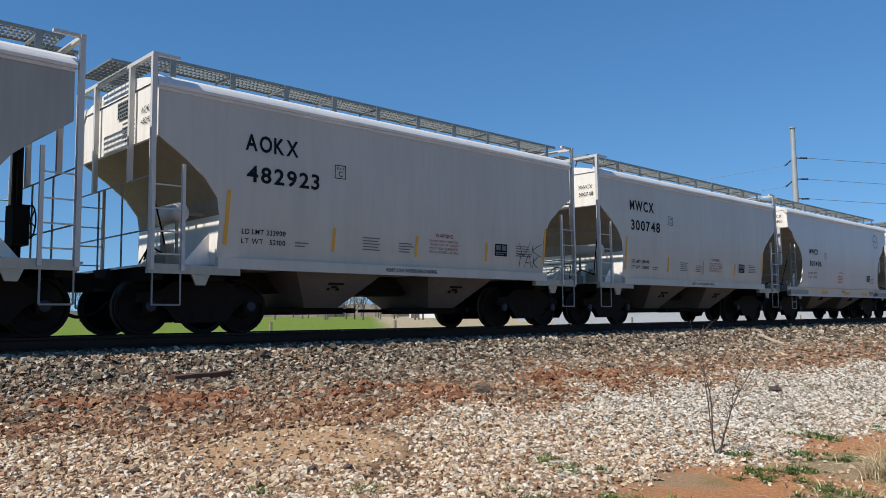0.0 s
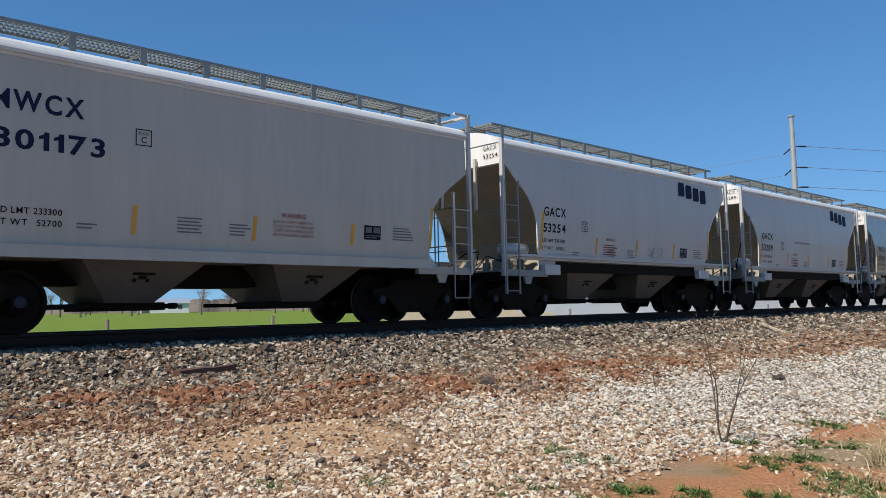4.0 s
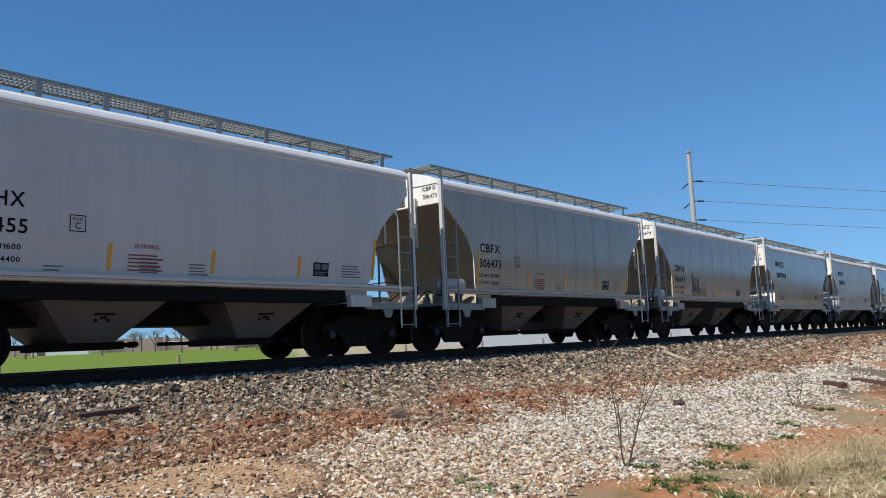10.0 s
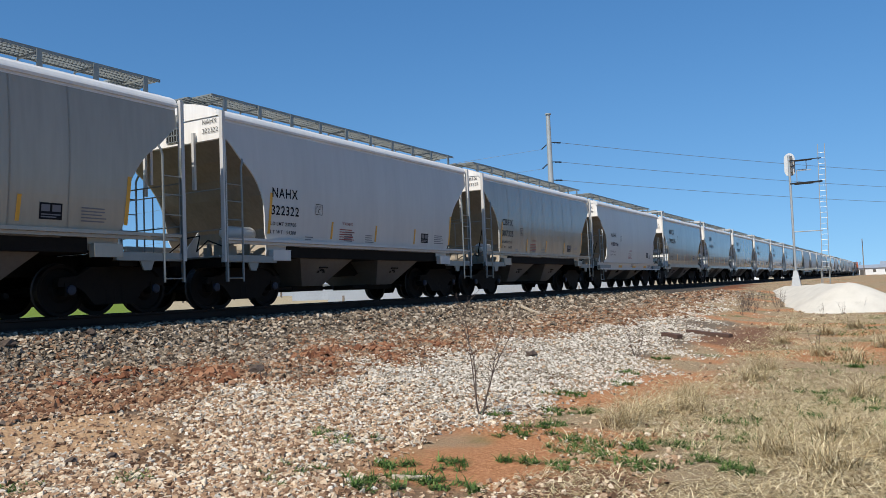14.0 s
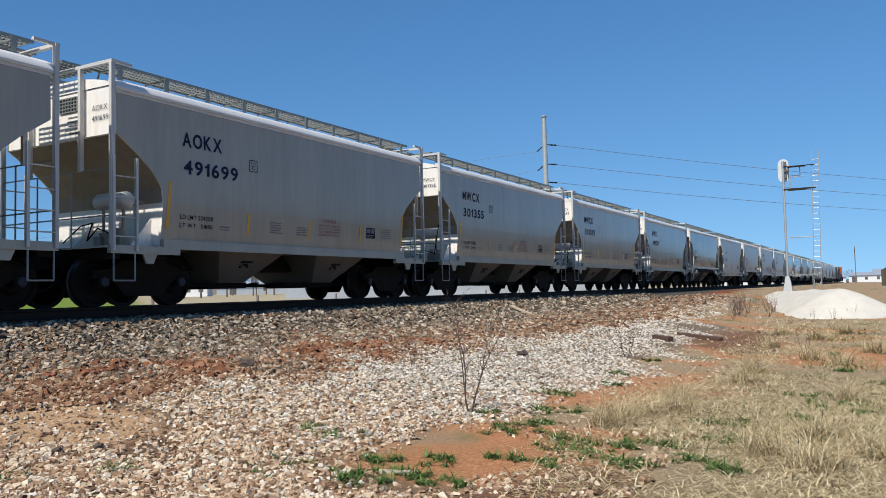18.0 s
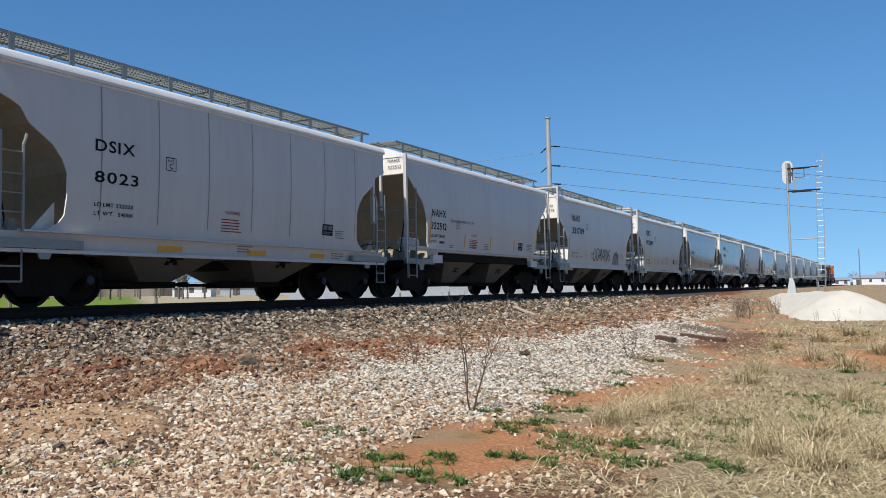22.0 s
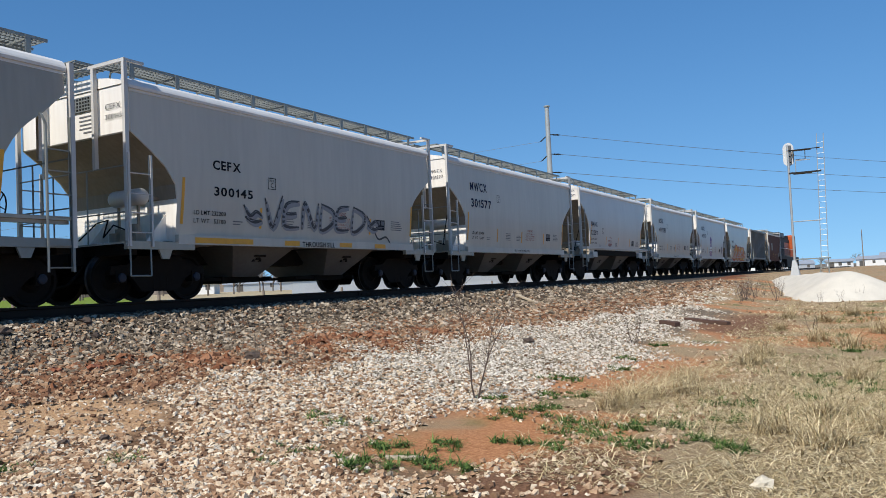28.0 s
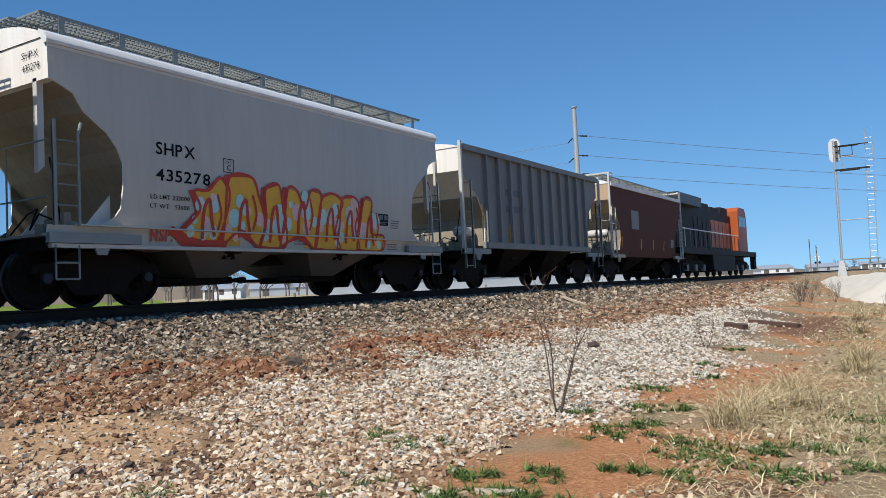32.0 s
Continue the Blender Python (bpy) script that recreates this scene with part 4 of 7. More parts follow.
def car_marks(car, kind, mark, number, load, tare, ink):
    wall = wall_of(kind)
    dx, dz = {"2701": (-0.2, 0.13), "8023": (-0.11, 0.22), "300145": (0.47, -0.48)}.get(number, (0.0, 0.0))
    if kind == "A":
        ax, aw = (1.47, 1.2) if mark == "MWCX" else (1.58, 1.05)
        if number == "300145":
            aw = 0.78
        lines = [(mark, ax, 3.08, 0.27, aw), (number, ax + 0.03, 2.55, 0.26, (1.47 if len(number) > 4 else 1.0) if dx == 0 else 1.1)]
        low = [("LD LMT " + load, 1.55, 1.66, 0.085, 0.85), ("LT WT   " + tare, 1.55, 1.50, 0.085, 0.85)]
        plate, end_x = (3.42, 2.8), 0.07
    elif kind == "B":
        lines = [(mark, 1.45, 2.40, 0.21, 0.85), (number, 1.43, 2.02, 0.20, 0.86 if len(number) < 6 else 0.92)]
        low = [("LD LMT " + load, 1.42, 1.78, 0.08, 0.85), ("LT WT   " + tare, 1.42, 1.60, 0.08, 0.85)]
        plate, end_x = (2.95, 2.1), 0.07
    else:
        lines = [(mark, 1.84, 2.46, 0.2, 0.82), (number, 1.84, 2.03, 0.19, 1.15 if len(number) > 5 else 0.70)]
        low = [("LD LMT " + load, 1.74, 1.72, 0.07, 0.8), ("LT WT   " + tare, 1.74, 1.57, 0.07, 0.8)]
        plate, end_x = (3.3, 2.3), -0.01
    if dx > 0.3:
        lines = [(s, x, z, c * 0.66, w) for s, x, z, c, w in lines]
    lines = [(s, x + dx, z + dz, c, w) for s, x, z, c, w in lines]
    if number == "8023":
        s, x, z, c, w = lines[1]
        lines[1] = (s, x, z - 0.11, c, w * 1.29)
    side_text("reporting_mark", lines[:1], M[ink], car, wall, 0.024 if kind == "A" else 0.016)
    side_text("car_number", lines[1:], M[ink], car, wall, 0.024 if kind == "A" else 0.016)
    side_text("load_limit_stencil", low[:1], M["black"], car, wall, 0.012)
    side_text("light_weight_stencil", low[1:], M["black"], car, wall, 0.008)
    px, pz = plate[0] + dx * 0.5, plate[1] + dz
    bm = bmesh.new()
    for a, b, c, d in ((0, 0.25, 0, 0.014), (0, 0.25, 0.24, 0.254), (0, 0.014, 0, 0.25), (0.236, 0.25, 0, 0.25)):
        patch(bm, wall, px + a, px + b, pz + c, pz + d, 0.007)
    box_ob = part("plate_stencil", bm, M["black"], car)
    side_text("plate_text", [("PLATE", px + 0.05, pz + 0.165, 0.045, 0.15), ("C", px + 0.085, pz + 0.045, 0.095, None)], M["black"], box_ob, wall, 0.008, 0.007)
    ez = {"A": 3.55, "B": 3.86, "C": 3.72}[kind]
    end_text("end_mark", [(mark, 0.96, ez, 0.10, 0.42)], M[ink], car, end_x - 0.008)
    end_text("end_number", [(number, 0.96, ez - 0.19, 0.10, 0.45)], M[ink], car, end_x - 0.008)


CONSIST = [
    ("A", "warm", "", "", "", "", "black"),
    ("A", "grey", "AOKX", "482923", "233900", "52100", "black"),
    ("A", "grey", "MWCX", "300748", "233400", "52600", "black"),
    ("C", "white", "MWCX", "300406", "232900", "53100", "black"),
    ("C", "white", "SHPX", "435029", "233000", "53000", "black"),
    ("C", "white", "SHQX", "2458", "232500", "53500", "navy"),
    ("A", "grey", "MWCX", "301173", "233300", "52700", "navy"),
    ("B", "white", "GACX", "53254", "232700", "53300", "black"),
    ("B", "white", "GACX", "53289", "232600", "53400", "black"),
    ("B", "warm", "HWCX", "12766", "232400", "53600", "black"),
    ("C", "white", "SHQX", "2701", "232500", "53500", "black"),
    ("A", "warm", "MWCX", "301082", "233200", "52800", "black"),
    ("A", "warm", "CBFX", "305390", "233200", "52800", "navy"),
    ("B", "warm", "HWCX", "11267", "232400", "53600", "black"),
    ("B", "white", "NAHX", "321455", "231600", "54400", "black"),
    ("B", "warm", "CBFX", "306473", "232400", "53600", "black"),
    ("B", "warm", "CBFX", "306674", "232400", "53600", "black"),
    ("A", "warm", "MWCX", "301948", "233200", "52800", "navy"),
    ("A", "grey", "MWCX", "300682", "233400", "52600", "navy"),
    ("B", "warm", "CBFX", "307246", "232400", "53600", "black"),
    ("B", "white", "NAHX", "322322", "231700", "54300", "black"),
    ("B", "warm", "CBFX", "307335", "232400", "53600", "black"),
    ("C", "white", "NAHX", "480116", "232700", "53300", "navy"),
    ("A", "warm", "MWCX", "301555", "233300", "52700", "black"),
    ("A", "warm", "AOKX", "491624", "234200", "51800", "navy"),
    ("A", "warm", "AOKX", "491699", "234200", "51800", "navy"),
    ("A", "warm", "MWCX", "301355", "233300", "52700", "navy"),
    ("A", "warm", "MWCX", "301397", "233300", "52700", "navy"),
    ("A", "warm", "RVRX", "491231", "233200", "52800", "navy"),
    ("B", "warm", "HWCX", "8357", "232400", "53600", "black"),
    ("C", "white", "DSIX", "8023", "232000", "54000", "black"),
    ("B", "white", "NAHX", "322512", "231600", "54400", "black"),
    ("A", "white", "NAHX", "321709", "233300", "52700", "navy"),
    ("A", "grey", "AOKX", "482645", "233900", "52100", "navy"),
    ("B", "warm", "HWCX", "11367", "232400", "53600", "black"),
    ("A", "warm", "HWCX", "8647", "233300", "52700", "navy"),
    ("B", "white", "NAHX", "321875", "231600", "54400", "navy"),
    ("B", "warm", "CBFX", "307305", "232400", "53600", "black"),
    ("A", "grey", "CEFX", "300145", "232200", "53700", "black"),
    ("A", "grey", "MWCX", "301577", "233400", "52600", "navy"),
    ("B", "white", "NAHX", "322511", "231600", "54400", "navy"),
    ("A", "grey", "AOKX", "497781", "233900", "52100", "navy"),
    ("A", "white", "AOKX", "497157", "233900", "52100", "navy"),
    ("C", "grey", "SHPX", "435278", "233000", "53000", "black"),
]
LABELS = {
    "A": "pale grey two-bay covered hopper car with angular ends, on the rails",
    "B": "pale grey covered hopper car with rounded end cut-outs, on the rails",
    "C": "off-white covered hopper car with yellow sill strips, on the rails",
}
MASTERS = {}
CARS = []
for kind, paint, mark, number, load, tare, ink in CONSIST:
    index = len(CARS)
    if (kind, paint) not in MASTERS:
        car = hopper_car(kind, paint)
        car_plates(car, kind)
        MASTERS[kind, paint] = car
        fresh = True
    else:
        fresh = False
    CARS.append([MASTERS[kind, paint] if fresh else copy_thing(MASTERS[kind, paint], Matrix()), kind])
    tagged(CARS[-1][0], LABELS[kind], "hopper car", "cars of the freight train")
for (car, kind), (_, paint, mark, number, load, tare, ink) in zip(CARS, CONSIST):
    if paint == "warm" and (kind == "B" or number in ("301082", "305390", "8647")) or number == "8023":
        weld_seams(car, kind)
    if mark:
        car_marks(car, kind, mark, number, load, tare, ink)


# ---- the two odd cars and the locomotive at the train's end ----
M["brown"] = mat("brown_car_paint", (0.10, 0.034, 0.022), 0.7, spec=0.2, var=0.5, scale=1.5, fine=10, stretch=STREAK, dark=(0.06, 0.03, 0.02))
M["ribgrey"] = mat("weathered_grey_paint", (0.22, 0.22, 0.205), 0.55, var=0.55, scale=1.6, fine=12, stretch=STREAK, dark=(0.16, 0.13, 0.10))
M["locoorange"] = mat("orange_locomotive_paint", (0.40, 0.075, 0.015), 0.45, var=0.5, scale=2, fine=14, dark=(0.35, 0.09, 0.02))
M["locoblack"] = mat("black_locomotive_paint", (0.016, 0.016, 0.017), 0.6, spec=0.2, var=0.5, scale=2, fine=14, dark=(0.04, 0.035, 0.03))
M["locodark"] = mat("dark_locomotive_grey", (0.022, 0.022, 0.024), 0.6, spec=0.2, var=0.5, scale=2, fine=14, dark=(0.02, 0.018, 0.016))
M["locogrey"] = mat("grey_radiator_paint", (0.085, 0.095, 0.10), 0.5, var=0.5, scale=2, fine=14)
M["tanend"] = mat("tan_car_end_paint", (0.50, 0.36, 0.22), 0.6, var=0.5, scale=1.5, fine=10, stretch=STREAK, dark=(0.22, 0.12, 0.07))
M["glass"] = mat("dark_cab_glass", (0.03, 0.035, 0.04), 0.08, var=0.2)
M["lamp"] = mat("headlight_lens", (0.8, 0.8, 0.75), 0.1, var=0.1)


def ribbed_car():
    """The weathered ribbed hopper car behind the grey string."""
    car = new("ribbed_hopper_car")
    wall = lambda z: 1.52
    prof = [(1.2, 1.35), (1.6, 1.38), (2.0, 1.42), (2.6, 1.0), (3.2, 0.2), (3.25, 0.1), (3.9, 0.1)]
    part("body", shell(prof, wall, "R"), [M["ribgrey"], M["cream"], M["slope"]], car)
    part("roof", roof_shell(0.08, LEN - 0.08, 1.55, 3.9, 0.2), [M["ribgrey"], M["cream"]], car)
    for s in (-1, 1):
        for i in range(11):
            x = 1.5 + (LEN - 3.0) * i / 10
            bm = bmesh.new()
            ya, yb = sorted((s * 1.5, s * 1.63))
            box(bm, x - 0.045, x + 0.045, ya, yb, 1.22, 3.9)
            part("side_rib", bm, M["ribgrey"], car)
        for z0, z1 in ((1.12, 1.3), (3.82, 3.98)):
            bm = bmesh.new()
            ya, yb = sorted((s * 1.48, s * 1.65))
            box(bm, 0.1 if z0 > 3 else 1.3, LEN - 0.1 if z0 > 3 else LEN - 1.3, ya, yb, z0, z1)
            part("side_chord", bm, M["ribgrey"], car)
    underframe(car, (3.72, 6.9), "A", "under")
    truck(car, 1.12)
    truck(car, LEN - 1.12)
    couplers(car)
    end_gear(car, "B")
    for e in (0, 1):
        for s in (-1, 1):
            ladder(car, e, s, 0.02, 0.47, (0.62, 0.98, 1.35, 1.72, 2.1, 2.5, 2.9), 0.55, 3.0, M["galv"])
    bm = bmesh.new()
    for x in (1.2, 2.9, 4.9, 6.9, 8.9):
        patch(bm, lambda z: 1.53, x, x + 0.07, 1.32, 1.9 if x > 2 else 2.4)
        part("reflector_strip", bm, M["orange"], car, "faded yellow reflector strip")
        bm = bmesh.new()
    patch(bm, lambda z: 1.53, 2.75, 3.9, 2.75, 2.95)
    patch(bm, lambda z: 1.53, 2.75, 4.1, 2.25, 2.45)
    part("faded_mark", bm, M["greyink"], car)
    return tagged(car, "weathered grey ribbed hopper car on the rails", "hopper car", "cars of the freight train")


def brown_car():
    car = new("brown_hopper_car")
    wall = lambda z: 1.60 - 0.10 * max(0.0, (2.6 - z) / 1.5) ** 2
    prof = [(1.0, 0.3), (1.25, 0.3), (1.27, 1.1), (1.7, 1.15), (2.2, 1.1), (2.8, 0.6), (3.3, 0.1), (3.95, 0.1)]
    part("body", shell(prof, wall, "W"), [M["brown"], M["tanend"], M["slope"]], car)
    part("roof", roof_shell(0.08, LEN - 0.08, 1.62, 3.95, 0.3), [M["roof"], M["cream"]], car)
    for s in (-1, 1):
        bm = bmesh.new()
        ya, yb = sorted((s * 1.56, s * 1.66))
        box(bm, 0.05, LEN - 0.05, ya, yb, 3.85, 4.0)
        part("eave_rail", bm, M["cream"], car)
    walkway(car, 4.42, 0.6, 1.15, 0.12, LEN - 0.12)
    underframe(car, (3.72, 6.9), "C", "under")
    truck(car, 1.12)
    truck(car, LEN - 1.12)
    couplers(car)
    end_gear(car, "A")
    for e in (0, 1):
        for s in (-1, 1):
            ladder(car, e, s, 0.02, 0.47, (1.25, 1.6, 1.95, 2.32, 2.7), 1.0, 3.0, M["cream"])
    for x0, x1, z0, z1 in ((2.6, 3.6, 2.2, 3.0), (8.6, 9.1, 1.5, 1.9)):
        bm = bmesh.new()
        patch(bm, wall, x0, x1, z0, z1)
        part("pale_panel", bm, M["ribgrey"], car)
    for x in (1.3, 3.9, 5.7, 7.4):
        bm = bmesh.new()
        patch(bm, wall, x, x + 0.07, 1.35, 1.8)
        part("reflector_strip", bm, M["orange"], car)
    return tagged(car, "rust-brown covered hopper car with pale roof ends", "hopper car", "cars of the freight train")


def locomotive():
    """The pushing diesel: its long hood's end comes first, its cab faces away."""
    lo = new("diesel_locomotive")
    L = 21.6
    bm = bmesh.new()
    box(bm, 0.2, L - 0.4, -1.5, 1.5, 1.28, 1.62)
    box(bm, 0.2, L - 0.4, -0.6, 0.6, 0.95, 1.3)
    part("underframe", bm, M["locoblack"], lo)
    bm = bmesh.new()
    box(bm, 1.3, 15.2, -1.0, 1.0, 1.62, 4.0)
    bmesh.ops.bevel(bm, geom=bm.edges[:], offset=0.08, segments=2)
    part("long_hood", bm, M["locoblack"], lo)
    for s in (-1, 1):
        for i in range(9):
            x = 5.0 + i * 1.08
            bm = bmesh.new()
            ya, yb = sorted((s * 0.99, s * 1.03))
            box(bm, x, x + 0.92, ya, yb, 1.8, 3.5)
            part("hood_door", bm, M["locodark"] if i < 4 else M["locoorange"], lo)
    bm = bmesh.new()
    prism(bm, [(0.4, 3.95), (0.15, 4.5), (5.2, 4.5), (5.0, 3.95)], -1.5, 1.5)
    part("radiator_wing", bm, M["locogrey"], lo, "grey flared radiator housing")
    bm = bmesh.new()
    box(bm, 1.2, 4.9, -1.02, 1.02, 3.4, 3.96)
    part("radiator_grille", bm, M["locoblack"], lo)
    for x0, x1, z1 in ((6.0, 9.2, 4.45), (9.6, 12.0, 4.35), (12.5, 14.6, 4.5)):
        bm = bmesh.new()
        box(bm, x0, x1, -0.95, 0.95, 3.98, z1)
        bmesh.ops.bevel(bm, geom=bm.edges[:], offset=0.06, segments=2)
        part("roof_equipment", bm, M["locodark"] if x0 < 9 else M["locoblack"], lo)
    bm = bmesh.new()
    prism(bm, [(15.2, 1.62), (15.2, 4.35), (15.5, 4.62), (17.6, 4.62), (18.0, 4.3), (18.15, 3.4), (18.1, 1.62)], -1.5, 1.5)
    cab = part("cab", bm, M["locoorange"], lo, "bright orange driver's cab")
    for s in (-1, 1):
        for x0, x1 in ((15.45, 16.5), (16.62, 17.7)):
            bm = bmesh.new()
            ya, yb = sorted((s * 1.49, s * 1.515))
            box(bm, x0, x1, ya, yb, 3.3, 4.0)
            part("cab_window", bm, M["glass"], cab)
    bm = bmesh.new()
    prism(bm, [(18.1, 1.62), (18.1, 3.25), (19.6, 2.95), (19.9, 2.6), (19.9, 1.62)], -0.95, 0.95)
    part("short_nose", bm, M["locoorange"], lo)
    bm = bmesh.new()
    prism(bm, [(7.4, 1.28), (7.6, 0.42), (8.0, 0.3), (13.2, 0.3), (13.6, 0.42), (13.8, 1.28)], -1.45, 1.45)
    part("fuel_tank", bm, M["locoblack"], lo)
    for x0 in (0.15, L - 1.6):
        for s in (-1, 1):
            bm = bmesh.new()
            for k in range(4):
                box(bm, x0 + 0.3, x0 + 0.9, min(s * 1.2, s * 1.5), max(s * 1.2, s * 1.5), 0.4 + 0.3 * k, 0.44 + 0.3 * k)
            box(bm, x0 + 0.25, x0 + 0.3, min(s * 1.2, s * 1.5), max(s * 1.2, s * 1.5), 0.38, 1.62)
            box(bm, x0 + 0.9, x0 + 0.95, min(s * 1.2, s * 1.5), max(s * 1.2, s * 1.5), 0.38, 1.62)
            part("step_well", bm, M["locoblack"], lo)
    for s in (-1, 1):
        y = s * 1.47
        n = 12
        for i in range(n + 1):
            x = 1.2 + (15.0 - 1.2) * i / n
            bm = bmesh.new()
            tube(bm, (x, y, 1.62), (x, y, 2.62), 0.025, 5)
            part("handrail_post", bm, M["whiteink"] if i == 0 else M["ribgrey"], lo)
        bm = bmesh.new()
        pipe(bm, [(0.5, y, 1.0), (0.4, y, 2.3), (0.7, y, 2.62), (15.0, y, 2.62)], 0.03, 6)
        part("handrail", bm, M["whiteink"], lo)
    for cx in (4.1, 17.2):
        bm = bmesh.new()
        for s in (-1, 1):
            out = [(-2.2, 0.55), (-2.1, 0.85), (-1.2, 0.95), (1.2, 0.95), (2.1, 0.85), (2.2, 0.55), (1.3, 0.45), (0.9, 0.3), (-0.9, 0.3), (-1.3, 0.45)]
            prism(bm, [(cx + a, b) for a, b in out], s * 1.12 - 0.07, s * 1.12 + 0.07)
        t = part("locomotive_truck", bm, M["cast"], lo)
        for k in (-1.9, 0, 1.9):
            for s in (-1, 1):
                bm = bmesh.new()
                lathe(bm, [(0.12, -0.07), (0.40, -0.05), (0.53, -0.06), (0.53, 0.06), (0.1, 0.08)], cx + k, s * 0.755, 0.53, 24)
                part("wheel", bm, M["wheel"], t)
                bm = bmesh.new()
                box(bm, cx + k - 0.2, cx + k + 0.2, min(s * 1.1, s * 1.28), max(s * 1.1, s * 1.28), 0.35, 0.7)
                bmesh.ops.bevel(bm, geom=bm.edges[:], offset=0.03, segments=1)
                part("journal_box", bm, M["ribgrey"], t)
    bm = bmesh.new()
    box(bm, -0.5, 0.3, -0.12, 0.12, 0.75, 0.98)
    part("coupler", bm, M["cast"], lo)
    bm = bmesh.new()
    for s in (-1, 1):
        prism(bm, [(0.1, 0.15), (0.2, 0.15), (0.25, 0.9), (0.1, 0.9)], min(s * 0.2, s * 1.4), max(s * 0.2, s * 1.4))
    part("end_plow", bm, M["locoblack"], lo)
    return tagged(lo, "grimy orange and black diesel locomotive at the train's end", "locomotive")


TAIL = (ribbed_car(), brown_car(), locomotive())
CARS_TAIL = [(TAIL[0], PITCH * 43 + 11.85), (TAIL[1], PITCH * 43 + 23.72), (TAIL[2], PITCH * 43 + 34.3)]


# ---- spray paint on the cars ----
def stroke(name, car, wall, pts, width, material, lift=0.008, taper=False):
    """A flat brush line through points in x, z on a car's side."""
    bm = bmesh.new()
    P = [Vector((x, z)) for x, z in pts]
    fine = []
    for i in range(len(P) - 1):
        a, b, c, d = P[max(i - 1, 0)], P[i], P[i + 1], P[min(i + 2, len(P) - 1)]
        for k in range(5):
            u = k / 5
            fine.append(0.5 * ((2 * b) + (c - a) * u + (2 * a - 5 * b + 4 * c - d) * u * u + (3 * b - a - 3 * c + d) * u ** 3))
    fine.append(P[-1])
    left, right = [], []
    for i, p in enumerate(fine):
        d = (fine[min(i + 1, len(fine) - 1)] - fine[max(i - 1, 0)])
        d = d.normalized() if d.length > 1e-6 else Vector((1, 0))
        w = width * (0.5 if not taper else 0.5 * (0.35 + 0.65 * math.sin(math.pi * (i + 0.5) / len(fine))))
        q, r = p + Vector((-d.y, d.x)) * w, p - Vector((-d.y, d.x)) * w
        left.append(bm.verts.new((q.x, -wall(q.y) - lift, q.y)))
        right.append(bm.verts.new((r.x, -wall(r.y) - lift, r.y)))
    for i in range(len(fine) - 1):
        bm.faces.new((left[i], right[i], right[i + 1], left[i + 1]))
    bmesh.ops.recalc_face_normals(bm, faces=bm.faces[:])
    return part(name, bm, material, car)


def blob(name, car, wall, pts, material, lift=0.008):
    """A filled spray shape on a car's side, as a fan about its middle."""
    bm = bmesh.new()
    cx, cz = sum(p[0] for p in pts) / len(pts), sum(p[1] for p in pts) / len(pts)
    vs = [bm.verts.new((x, -wall(z) - lift, z)) for x, z in pts]
    c = bm.verts.new((cx, -wall(cz) - lift, cz))
    for i in range(len(vs)):
        bm.faces.new((c, vs[i], vs[(i + 1) % len(vs)]))
    bmesh.ops.recalc_face_normals(bm, faces=bm.faces[:])
    return part(name, bm, material, car)


for key, col in (("spray_black", (0.03, 0.03, 0.035)), ("spray_red", (0.55, 0.04, 0.02)), ("spray_yellow", (0.80, 0.42, 0.03)), ("spray_sky", (0.45, 0.70, 0.66)), ("spray_pink", (0.75, 0.50, 0.42)),
                 ("spray_purple", (0.13, 0.06, 0.30)), ("spray_teal", (0.20, 0.42, 0.45)), ("spray_straw", (0.55, 0.50, 0.25)), ("spray_grey", (0.25, 0.25, 0.26))):
    M[key] = mat(key, col, 0.5, var=0.4, scale=5, fine=30)


def oval(cx, cz, rx, rz, n=12):
    return [(cx + rx * math.cos(2 * math.pi * i / n), cz + rz * math.sin(2 * math.pi * i / n)) for i in range(n)]


